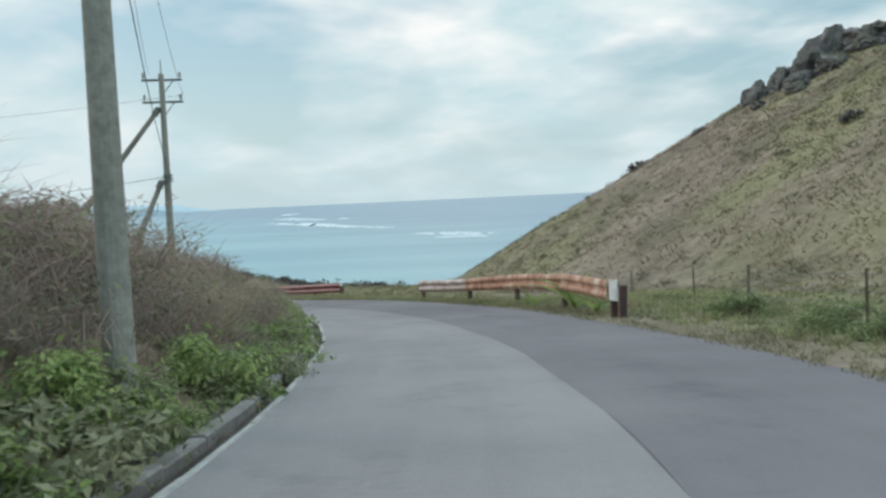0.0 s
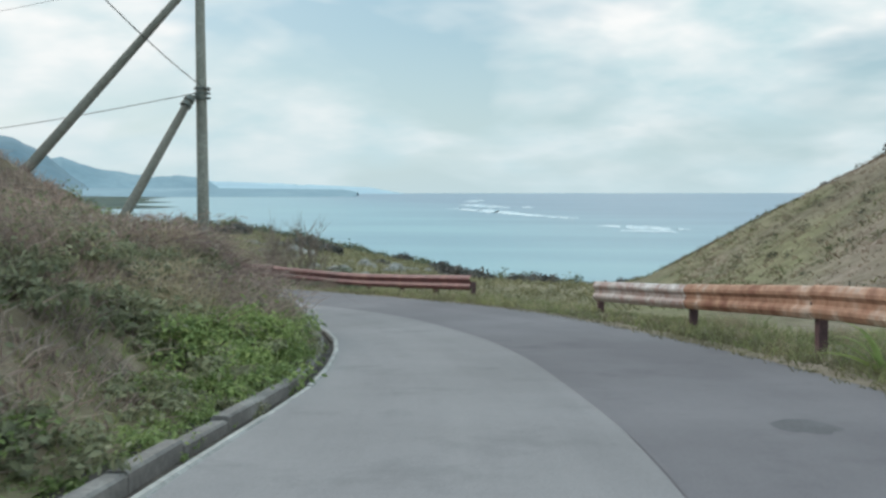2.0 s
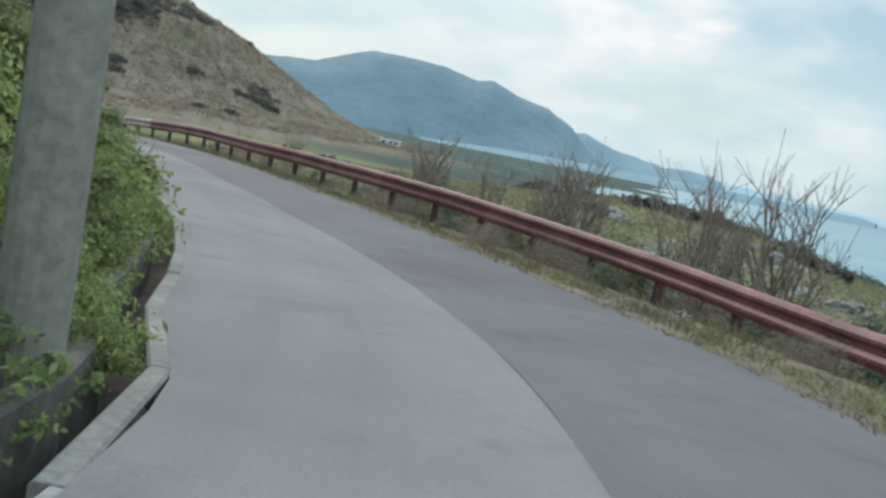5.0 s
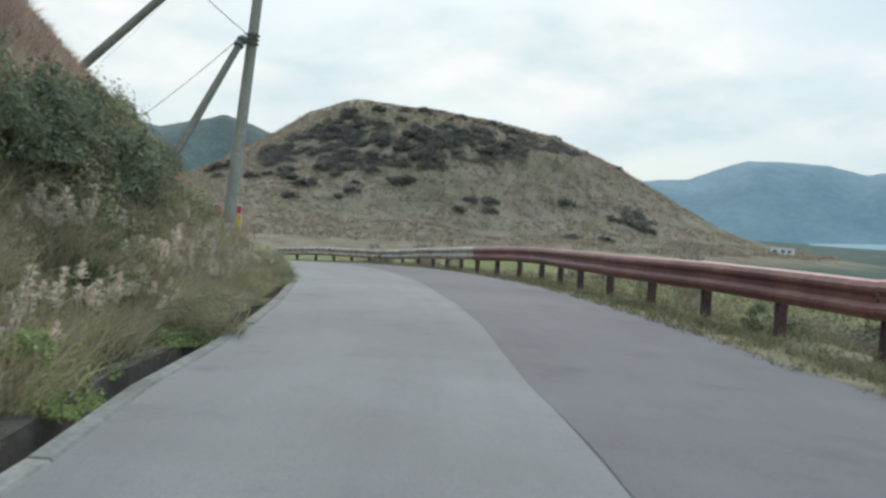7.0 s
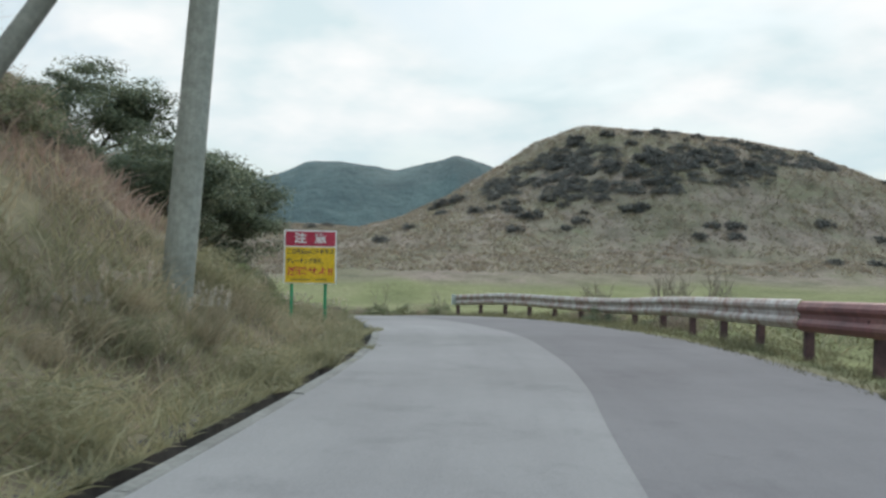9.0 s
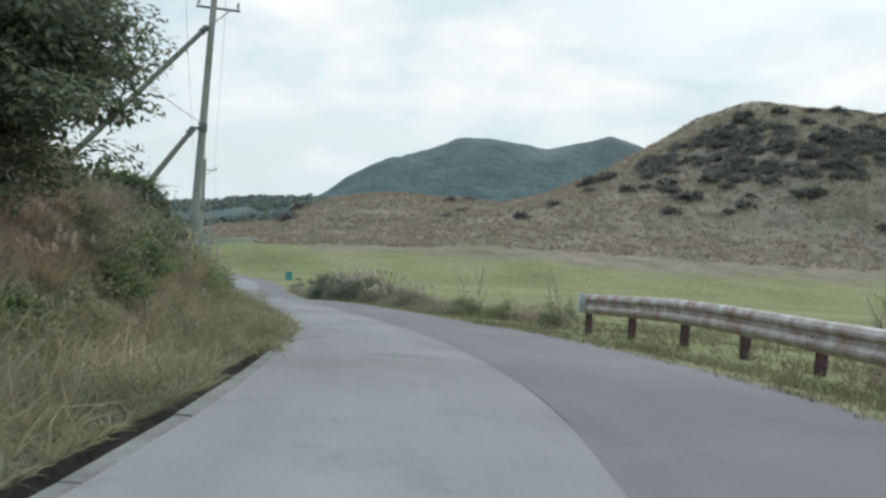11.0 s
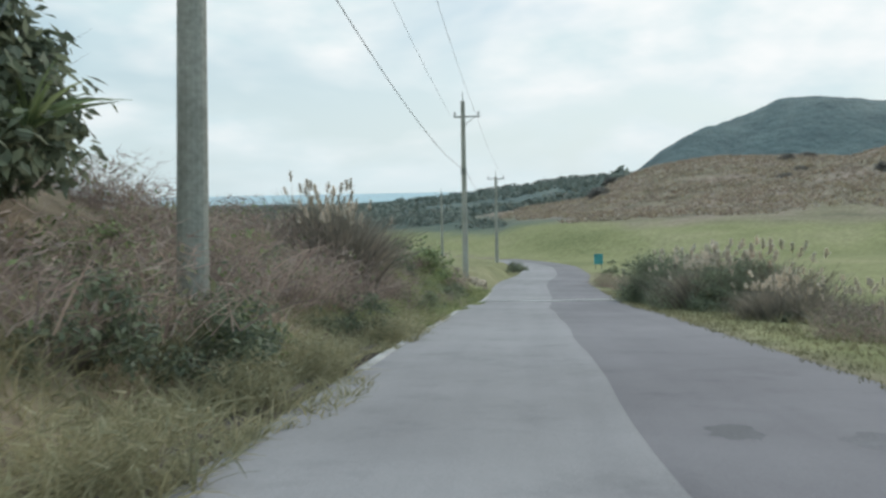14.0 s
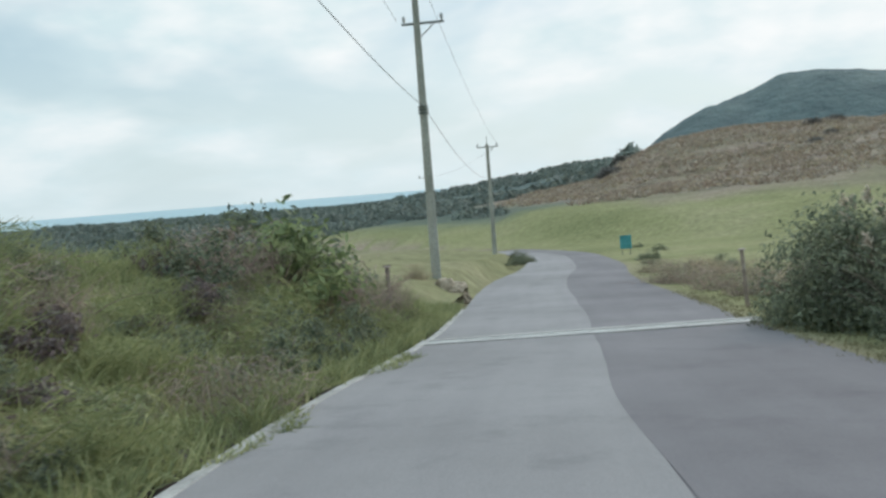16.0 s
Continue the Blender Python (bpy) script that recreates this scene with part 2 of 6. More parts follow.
bank_high = table((-40, 3.6), (-5, 2.7), (6, 2.1), (10, 1.65), (16, 1.2), (26, 1.0), (31, 1.15), (36, 2.4), (40, 4), (46, 8), (52, 12), (74, 12), (79, 7), (83, 3.5), (88, 2.6),
                  (93, 4.5), (97, 7), (106, 6.8), (111, 4.3), (116, 2.2), (122, 1.3), (130, 1.15), (140, 0.9), (150, 0.4), (300, 0.3))
bank_steep = table((-40, 0.55), (20, 0.6), (34, 0.7), (45, 0.95), (76, 1.02), (83, 0.6), (95, 0.85), (110, 0.75), (118, 0.6), (140, 0.5), (300, 0.4))
bank_set = table((-40, 0.6), (36, 0.6), (50, 0.7), (60, 1.0), (78, 1.0), (84, 2.2), (92, 1.6), (96, 1.0), (300, 0.8))


def rolling(x, y, size, seed):
    """Smooth value noise on the plane, about -1 to 1."""
    r = np.random.RandomState(seed).uniform(-1, 1, (64, 64))
    u, v = np.asarray(x) / size, np.asarray(y) / size
    i, j = np.floor(u).astype(int), np.floor(v).astype(int)
    a, b = u - i, v - j
    a, b = a * a * (3 - 2 * a), b * b * (3 - 2 * b)
    g = lambda m, n: r[m % 64, n % 64]
    return (g(i, j) * (1 - a) + g(i + 1, j) * a) * (1 - b) + (g(i, j + 1) * (1 - a) + g(i + 1, j + 1) * a) * b


def smooth(a, b, x):
    u = np.clip((x - a) / (b - a), 0, 1)
    return u * u * (3 - 2 * u)


def upper(a, b, k):
    """The larger of two heights, with a soft crease."""
    h = np.clip(0.5 + 0.5 * (a - b) / k, 0, 1)
    return b * (1 - h) + a * h + k * h * (1 - h)


SEA = -18.0
DOME, DOME_TURN = (-329.0, 178.0), 66.6
dome_left = table((0, 1), (0.2, 0.965), (0.32, 0.88), (0.43, 0.72), (0.64, 0.48), (0.87, 0.29), (1.1, 0.15), (1.5, 0.03), (1.8, -0.02), (2.6, -0.9))
dome_right = table((0, 1), (0.3, 0.9), (0.46, 0.80), (0.62, 0.61), (0.78, 0.35), (0.88, 0.20), (1.0, 0.10), (1.25, 0.03), (1.6, -0.02), (2.4, -0.9))


def dome_height(x, y):
    a = radians(DOME_TURN)
    dx, dy = x - DOME[0], y - DOME[1]
    u = dx * math.cos(a) + dy * math.sin(a)
    w = -dx * math.sin(a) + dy * math.cos(a)
    r = np.hypot(u / np.where(u > 0, 125, 90), w / 105) * (1 + 0.05 * rolling(x, y, 45, 3))
    k = smooth(-0.5, 0.5, u / (np.hypot(u, w) + 1e-6))
    return 45.7 * (dome_left(r) * (1 - k) + dome_right(r) * k) - 9.5 + 1.3 * rolling(x, y, 16, 13) * (r < 1.2)


ridge_end = table((-40, 0), (-25, 0.03), (-5, 0.10), (15, 0.24), (29, 0.42), (34, 0.64), (45, 0.88), (62, 1.0))


def ridge_height(x, y):
    u, w = (y - 62) / np.where(y > 62, 95.0, 60.0), (x + 352) / np.where((x > -352) & (y < 150), 60 + 30 * smooth(150, 90, y), 60.0)
    rise = np.where(y > 62, np.exp(-np.abs(u) ** 2.4), ridge_end(y))
    return 16.5 * rise * np.exp(-w * w) - 13.0 + 0.6 * rolling(x, y, 14, 5) - 30 * smooth(1.5, 2.6, np.hypot(u, w))


def slope_hill(x, y):
    """The dry hill above the fence: a ridge that climbs away from the road and falls steeply to the sea."""
    dx, dy = 0.30, 0.954
    u, v = (x - 18.2) * dx + (y - 32.74) * dy, (x - 18.2) * dy - (y - 32.74) * dx
    top = np.interp(u, [-60, -30, -12, 0, 33, 57, 75, 110, 160, 260], [-1, -0.6, 0.2, 2.95, 11.3, 12.8, 12.5, 11.6, 6, -18])
    fall = np.where(v < 0, 0.548, 0.05) * np.abs(v)
    return top + 0.3 - fall + 0.35 * rolling(x, y, 7, 8) + 0.7 * rolling(x, y, 22, 9)


coast_fall = table((-180, -0.10), (0, -0.094), (9, -0.080), (12.4, -0.064), (19.2, -0.036), (24.2, -0.017), (31, -0.008), (45, -0.004), (180, 0.0))


def bank_rise(s, d):
    """Height of the landward bank, d metres beyond the edge of the carriageway."""
    q = np.maximum(d - bank_set(s), 0)
    return np.minimum(q * bank_steep(s), bank_high(s) + 0.12 * q)


def ground_open(x, y, s, l, zr):
    le, re = left_edge(s), right_edge(s)
    d_left, d_right = l - le, -l - re
    bank = bank_rise(s, d_left)
    bank = bank * (1 + 0.10 * rolling(x, y, 3.0, 1)) + 0.10 * rolling(x, y, 1.6, 2) * smooth(0.6, 2.0, d_left)
    left = zr + bank
    dr = np.maximum(d_right - 0.9, 0)
    out = zr - 0.03 * smooth(0, 0.6, d_right) - 0.015 * dr - 0.07 * rolling(x, y, 2.2, 4) * smooth(0.5, 2.5, d_right)
    out = out - 0.5 * smooth(0.8, 3.0, dr + 0.5) * smooth(24, 34, s) * (1 - smooth(78, 96, s))
    z = np.where(l > 0, left, out)
    # pasture sinking westward, and the coast falling away to the north
    far = np.hypot(x + 30, y - 48)
    field = np.clip(-4.5 + 0.06 * (x + 62), -14.5 + 2.5 * smooth(45, 80, y), -2.9) + 0.22 * rolling(x, y, 26, 6)
    cx, cy = x + 1.7, y - 20.94
    cd, az = np.hypot(cx, cy), np.degrees(np.arctan2(-cx, cy))
    coast = -2.15 + np.maximum(cd - 15, 0) * coast_fall(az) - 0.28 * np.maximum(cd - (72 + 1.6 * np.clip(az, 0, 60)), 0) + 0.2 * rolling(x, y, 12, 12)
    k = 1 - smooth(24, 40, az)
    wide = np.where(y > 20, field * (1 - k) + np.minimum(coast, field + 0.5) * k, field)
    w = smooth(2, 30, d_right)
    z = np.where(l < 0, z * (1 - w) + wide * w, z)
    hinter = np.maximum(np.minimum(zr - 0.10 * d_left, -7), -15)
    inland = smooth(14 - 8 * smooth(116, 126, s), 70 - 40 * smooth(116, 126, s), d_left)
    z = np.where(l > 0, z * (1 - inland) + inland * hinter, z)
    hill = np.maximum(dome_height(x, y), ridge_height(x, y))
    z = upper(hill, z, 2.0)
    keep = smooth(5, 16, d_right) * (l < 0)
    z = z * (1 - keep) + keep * upper(slope_hill(x, y), z, 1.6)
    # open sea to the north, a low coastal plain towards the mountains
    shore = az + 9 * (smooth(150, 1100, cd) - 0.6) + 2.5 * rolling(x, y, 120, 14)
    bay = 1 - smooth(27, 37, shore)
    z = z - 16 * smooth(330, 560, -0.35 * x + 0.94 * y) * bay
    z = np.where(far > 700, z - 8 * smooth(700, 1200, far), z)
    z = np.where((az > 20) & (az < 100), np.maximum(z, SEA + 3.5 - 6.5 * bay), z)
    return np.maximum(z, SEA - 3)


def ground(x, y):
    x, y = np.asarray(x, float), np.asarray(y, float)
    s, l, zr = road_frame(x, y)
    z = ground_open(x, y, s, l, zr)
    d_left, d_right = l - left_edge(s), -l - right_edge(s)
    z = np.where((l > 0) & (d_left < 1.5), np.minimum(z, zr - 0.42 + 0.25 * smooth(0.6, 1.5, d_left)), z)
    return np.where((l <= 0) & (d_right < 0.9), np.minimum(z, zr - 0.14), z)


def place(x, y):
    """The height of the soil at a place, ditch and roadbed left aside."""
    x, y = np.atleast_1d(np.asarray(x, float)), np.atleast_1d(np.asarray(y, float))
    return ground_open(x, y, *road_frame(x, y))


def ground_at(x, y):
    return float(place(x, y)[0])


# ---------------------------------------------------------------- mesh helpers
def link_mesh(name, verts, faces, mat, parent=None, smoothed=False, label=""):
    me = bpy.data.meshes.new(name)
    me.from_pydata([tuple(v) for v in verts], [], faces)
    if smoothed:
        me.polygons.foreach_set("use_smooth", [True] * len(me.polygons))
    me.materials.append(mat)
    ob = new(name, me)
    if parent is not None:
        ob.parent = parent
    if label:
        ob["label"] = label
    return ob


def part(name, bm, mat, parent=None, label="", smoothed=False):
    me = bpy.data.meshes.new(name)
    bm.normal_update()
    bm.to_mesh(me)
    bm.free()
    if smoothed:
        me.polygons.foreach_set("use_smooth", [True] * len(me.polygons))
    me.materials.append(mat)
    ob = new(name, me)
    if parent is not None:
        ob.parent = parent
    if label:
        ob["label"] = label
    return ob


def empty(name, m=Matrix()):
    ob = new(name)
    ob.matrix_world = m
    return ob


def box(bm, size, m=Matrix(), bevel=0.0):
    r = bmesh.ops.create_cube(bm, size=1, matrix=m @ Matrix.Diagonal((*size, 1)))
    if bevel:
        es = list({e for v in r["verts"] for e in v.link_edges})
        bmesh.ops.bevel(bm, geom=es, offset=bevel, segments=1, affect="EDGES")


def tube(bm, a, b, r0, r1=None, n=10, caps=True):
    a, b = Vector(a), Vector(b)
    way = b - a
    bmesh.ops.create_cone(bm, cap_ends=caps, segments=n, radius1=r0, radius2=r0 if r1 is None else r1, depth=way.length,
                          matrix=Matrix.Translation((a + b) / 2) @ way.to_track_quat("Z", "Y").to_matrix().to_4x4())


def quick_mesh(name, v, f, mat, parent=None, smoothed=False, label=""):
    """A mesh from arrays of places and of quads or triangles."""
    v, f = np.asarray(v, np.float32), np.asarray(f, np.int32)
    me = bpy.data.meshes.new(name)
    me.vertices.add(len(v))
    me.vertices.foreach_set("co", v.ravel())
    me.loops.add(f.size)
    me.loops.foreach_set("vertex_index", f.ravel())
    me.polygons.add(len(f))
    me.polygons.foreach_set("loop_start", np.arange(0, f.size, f.shape[1], dtype=np.int32))
    me.polygons.foreach_set("use_smooth", np.full(len(f), smoothed))
    me.update(calc_edges=True)
    me.validate()
    me.materials.append(mat)
    ob = new(name, me)
    if parent is not None:
        ob.parent = parent
    if label:
        ob["label"] = label
    return ob


def grid_mesh(name, xs, ys, zf, mat):
    X, Y = np.meshgrid(xs, ys)
    Z = zf(X, Y)
    n, m = len(xs), len(ys)
    v = np.stack([X.ravel(), Y.ravel(), Z.ravel()], 1)
    i = np.arange((m - 1) * (n - 1))
    a = (i // (n - 1)) * n + i % (n - 1)
    f = np.stack([a, a + 1, a + n + 1, a + n], 1)
    return quick_mesh(name, v, f, mat, smoothed=True)


def strip(name, ss, lanes, mat, parent=None):
    """A ribbon along the road: lanes are functions giving (left, up) at s."""
    v, f = [], []
    for s in ss:
        for lane in lanes:
            v.append(along(s, *lane(s)))
    n = len(lanes)
    for i in range(len(ss) - 1):
        for j in range(n - 1):
            a = i * n + j
            f.append((a, a + n, a + n + 1, a + 1))
    return link_mesh(name, v, f, mat, parent, smoothed=False)


# ---------------------------------------------------------------- ground, road, sea, far mountains
def spread(a, b, fine, reach):
    core = np.arange(a, b + fine / 2, fine)
    step, side = fine, [0.0]
    while side[-1] < reach:
        step *= 1.09
        side.append(side[-1] + step)
    side = np.array(side[1:])
    return np.r_[a - side[::-1], core, core[-1] + side]


ground_mat, gt, gb = material("grassland", 0.95, 0.0, 0.1)
g_at = world_at(gt)
g_mid = noise_of(gt, 0.16, 6, 0.65, g_at)
g_fine = noise_of(gt, 1.6, 6, 0.72, g_at)
g_dry = ramp(gt, g_mid, (0.34, (0.15, 0.128, 0.10)), (0.46, (0.22, 0.175, 0.146)), (0.56, (0.27, 0.215, 0.183)), (0.66, (0.21, 0.185, 0.142)), (0.74, (0.165, 0.167, 0.11)))
g_moss = ramp(gt, noise_of(gt, 0.045, 5, 0.7, g_at), (0.38, (0, 0, 0)), (0.60, (0.65, 0.65, 0.65)))
g_dry = mixed(gt, g_moss, g_dry, ramp(gt, g_mid, (0.35, (0.105, 0.11, 0.062)), (0.62, (0.18, 0.175, 0.10))))
g_low = ramp(gt, noise_of(gt, 0.07, 5, 0.6, g_at), (0.36, (0.155, 0.165, 0.078)), (0.52, (0.20, 0.205, 0.10)), (0.68, (0.24, 0.232, 0.13)))
g_soil = ramp(gt, noise_of(gt, 0.5, 5, 0.65, g_at), (0.36, (0.11, 0.09, 0.065)), (0.5, (0.19, 0.155, 0.11)), (0.66, (0.20, 0.185, 0.11)))


def zone(name):
    n = gt.nodes.new("ShaderNodeAttribute")
    n.attribute_name = name
    return n.outputs["Fac"]


g_c = mixed(gt, zone("pasture"), g_dry, g_low)
g_c = mixed(gt, zone("bank"), g_c, g_soil)
g_wood = ramp(gt, noise_of(gt, 0.02, 6, 0.62, g_at), (0.36, (0.05, 0.075, 0.068)), (0.54, (0.08, 0.11, 0.098)), (0.64, (0.11, 0.14, 0.105)), (0.72, (0.19, 0.20, 0.115)))
g_c = mixed(gt, zone("wooded"), g_c, g_wood)
g_d = ramp(gt, g_fine, (0.3, (0.62, 0.60, 0.58)), (0.7, (1.25, 1.25, 1.25)))
gt.links.new(mixed(gt, 1.0, g_c, g_d, "MULTIPLY"), gb.inputs["Base Color"])
bumped(gt, gb, g_fine, 0.6, 0.16)


def set_zones(ob, pasture, bank, wooded):
    for key, values in (("pasture", pasture), ("bank", bank), ("wooded", wooded)):
        ob.data.attributes.new(key, "FLOAT", "POINT").data.foreach_set("value", np.asarray(values, np.float32).ravel())


def zones(x, y):
    s, l, zr = road_frame(x, y)
    dl, dr = l - left_edge(s), -l - right_edge(s)
    wob = 4 * rolling(x, y, 9, 21) + 1.6 * rolling(x, y, 3, 22)
    hill = np.maximum(np.maximum(dome_height(x, y) + 9.8, ridge_height(x, y) + 12.5), 0)
    green = (1 - smooth(0.5, 1.5, hill + 0.10 * wob)) * smooth(-0.6, 0.8, dr) * (l < 0) * smooth(52, 78, s + wob)
    meadow = 0.95 * smooth(0.5, 3, dr) * (l < 0) * (1 - smooth(12, 26, s + dr * 0.35 + wob)) * (1 - smooth(6, 26, dr + wob))
    berm = smooth(118, 130, s) * (l > 0)
    wooded = smooth(165, 205, np.hypot(x + 60, y - 50) + 3 * wob) * (1 - smooth(0.6, 2.2, hill - 0.05 * wob)) * smooth(6, 20, np.abs(l))
    coast = 0.4 * (l < 0) * smooth(1.5, 6, dr) * (1 - smooth(60, 80, s + wob)) * (slope_hill(x, y) < -6)
    v = (x - 18.2) * 0.954 - (y - 32.74) * 0.30 + 0.6 * wob
    crest = (smooth(-10, -6, v) * (1 - smooth(-1, 2, v)) + 0.7 * smooth(-17, -20, v)) * (l < 0) * (slope_hill(x, y) > -6) * smooth(-0.5, 0.4, rolling(x, y, 5, 24)) * smooth(9, 14, dr)
    return np.clip(green + meadow + 0.6 * crest + 0.7 * berm * (1 - 0.8 * smooth(5, 16, dl)) + coast * (1 - green), 0, 1), (l > 0) * (1 - smooth(10, 40, dl)) * (1 - berm), wooded


land_x, land_y = spread(-150, 40, 0.85, 4600), spread(-30, 90, 0.85, 4600)
land = grid_mesh("ground", land_x, land_y, ground, ground_mat)
GX, GY = np.meshgrid(land_x, land_y)
set_zones(land, *zones(GX, GY))
tagged(land, "dry grassy hillside and green pasture beside the coast road", "ground", kind="structure")


def side_strip(name, ss, ds, side, label):
    """A finer ribbon of soil along one edge of the road."""
    v = []
    for s in ss:
        e = left_edge(s) if side > 0 else right_edge(s)
        for k, d in enumerate(ds):
            p = along(s, side * (e + d))
            p.z += 0.0
            v.append(p)
    xy = np.array([(p.x, p.y) for p in v])
    z = ground_open(xy[:, 0], xy[:, 1], *road_frame(xy[:, 0], xy[:, 1]))
    v = np.c_[xy, z].reshape(len(ss), len(ds), 3)
    v[:, -1, 2] -= 0.25
    if side > 0:
        v[:, 0, 2] = np.minimum(v[:, 0, 2], [along(s).z + 0.08 * (s < 57) - 0.02 for s in ss])
    n = len(ds)
    i = np.arange((len(ss) - 1) * (n - 1))
    a = (i // (n - 1)) * n + i % (n - 1)
    f = np.stack([a, a + n, a + n + 1, a + 1], 1)
    ob = quick_mesh(name, v.reshape(-1, 3), f if side < 0 else f[:, ::-1], ground_mat, smoothed=True)
    w = v.reshape(-1, 3)
    set_zones(ob, *zones(w[:, 0], w[:, 1]))
    return tagged(ob, label, "ground", kind="structure")


side_strip("bank", np.arange(-12, 160, 0.5), (0.52, 0.75, 1.0, 1.3, 1.7, 2.2, 2.8, 3.4), 1, "soil bank above the roadside ditch, under grass and brush")
side_strip("verge", np.arange(-12, 180, 0.5), (-0.03, 0.15, 0.4, 0.8, 1.3, 1.9, 2.6), -1, "narrow grassy verge at the edge of the asphalt")



def asphalt_of(name, dark, mid, light):
    """Old asphalt: aggregate grain, broad bleaching, worn wheel tracks and streaks along the road."""
    m, t, b = material(name, 0.9, 0.0, 0.25)
    at = world_at(t)
    lane = t.nodes.new("ShaderNodeAttribute")
    lane.attribute_name = "lane"
    c = ramp(t, noise_of(t, 0.22, 6, 0.62, at), (0.34, dark), (0.5, mid), (0.68, light))
    streak = ramp(t, noise_of(t, 1.0, 5, 0.6, lane.outputs["Vector"], (1.6, 0.07, 1)), (0.34, (0.93, 0.93, 0.935)), (0.5, (1.0, 1.0, 1.0)), (0.68, (1.05, 1.05, 1.045)))
    c = mixed(t, 1.0, c, streak, "MULTIPLY")
    stain = ramp(t, noise_of(t, 1.1, 5, 0.7, at), (0.30, (0.82, 0.82, 0.83)), (0.46, (1, 1, 1)))
    c = mixed(t, 1.0, c, stain, "MULTIPLY")
    grain = noise_of(t, 70, 3, 0.7, at)
    c = mixed(t, 1.0, c, ramp(t, grain, (0.3, (0.86, 0.86, 0.86)), (0.7, (1.13, 1.13, 1.13))), "MULTIPLY")
    t.links.new(c, b.inputs["Base Color"])
    bumped(t, b, grain, 0.22, 0.004)
    return m


asphalt = asphalt_of("old_asphalt", (0.184, 0.177, 0.180), (0.213, 0.205, 0.209), (0.242, 0.234, 0.237))
asphalt_dark = asphalt_of("worn_asphalt", (0.122, 0.115, 0.123), (0.147, 0.139, 0.148), (0.175, 0.166, 0.174))


def lane_marks(ob, ss, lanes):
    """Gives the ribbon its own way across and along, for wear that follows the wheels."""
    q = np.array([(lane(s)[0], s, 0.0) for s in ss for lane in lanes], np.float32)
    ob.data.attributes.new("lane", "FLOAT_VECTOR", "POINT").data.foreach_set("vector", q.ravel())


SS = np.arange(-38, 232, 0.6)
road = empty("road")
tagged(road, "narrow grey asphalt country road with a lengthwise seam", "road", kind="structure")
for lanes, mat in (([lambda s: (seam(s), 0.0), lambda s: (left_edge(s) + 0.02, 0.0)], asphalt),
                   ([lambda s: (-right_edge(s), -0.003), lambda s: (seam(s) + 0.02, -0.003)], asphalt_dark)):
    lane_marks(strip("lane", SS, lanes, mat, road), SS, lanes)

# concrete edge, ditch and low retaining blocks on the landward side
kerb_grey = speckled("kerb_concrete", (0.23, 0.225, 0.215), (0.34, 0.335, 0.32), (0.42, 0.415, 0.40), 1.3, 22, 0.9, 0.3)
kerb_mid = speckled("worn_concrete", (0.17, 0.167, 0.158), (0.235, 0.23, 0.22), (0.30, 0.295, 0.28), 1.3, 22, 0.9, 0.3)
kerb_dull = speckled("stained_concrete", (0.13, 0.127, 0.12), (0.18, 0.177, 0.168), (0.23, 0.227, 0.217), 1.3, 22, 0.9, 0.3)
mossy = speckled("mossy_concrete", (0.075, 0.072, 0.062), (0.12, 0.115, 0.105), (0.18, 0.172, 0.16), 1.5, 18, 0.95, 0.4)
kerb_brown = speckled("brown_stained_concrete", (0.15, 0.138, 0.13), (0.205, 0.19, 0.18), (0.26, 0.245, 0.232), 1.6, 22, 0.95, 0.5)
litter = speckled("ditch_litter", (0.05, 0.042, 0.038), (0.08, 0.068, 0.06), (0.12, 0.102, 0.088), 2.5, 25, 0.95, 0.6)
edging = empty("kerb")
tagged(edging, "pale concrete road edge with a ditch and low blocks behind", "kerb", kind="structure")
KS = np.arange(-12, 150, 0.5)
gutter_wide = table((-40, 0.2), (30, 0.2), (38, 0.34), (300, 0.36))
gutter_deep = table((-40, 0.06), (30, 0.08), (38, 0.30), (300, 0.30))
strip("ditch", KS, [lambda s: (left_edge(s) + 0.06, -0.01), lambda s: (left_edge(s) + 0.09, -gutter_deep(s)), lambda s: (left_edge(s) + gutter_wide(s) - 0.02, -gutter_deep(s)),
                    lambda s: (left_edge(s) + gutter_wide(s) + 0.03, -0.03), lambda s: (left_edge(s) + 0.56, -0.02)], litter, edging)


def edge_block(s0, s1, low, high, inner, outer, mat, name):
    """A bevelled concrete block that follows the road between two places along it."""
    v = []
    c = 0.015
    for s in (s0, s1):
        e = left_edge(s)
        for l, z in ((inner, low), (inner, high - c), (inner + c, high), (outer - c, high), (outer, high - c), (outer, low)):
            v.append(along(s, e + l, z))
    f = [(i, (i + 1) % 6, (i + 1) % 6 + 6, i + 6) for i in range(6)] + [(5, 4, 3, 2, 1, 0), (6, 7, 8, 9, 10, 11)]
    return link_mesh(name, v, f, mat, edging)


rb = random.Random(11)
for i in range(86):
    a = -6 + i * 1.8
    edge_block(a, a + 1.785, -0.3, 0.010 + rb.uniform(-0.006, 0.008), 0.0, 0.065 if a < 36 else 0.12, kerb_grey if a < 36 or a > 116 else kerb_mid if a < 52 else kerb_dull, "edge_stone")
for i in range(140):
    a = -6 + i * 0.92
    if a < 51:
        g = float(gutter_wide(a))
        edge_block(a, a + 0.905, -0.3, (0.035 if a < 32 else 0.09) + rb.uniform(-0.02, 0.02), g, g + 0.12, kerb_brown if a < 34 else mossy, "wall_block")

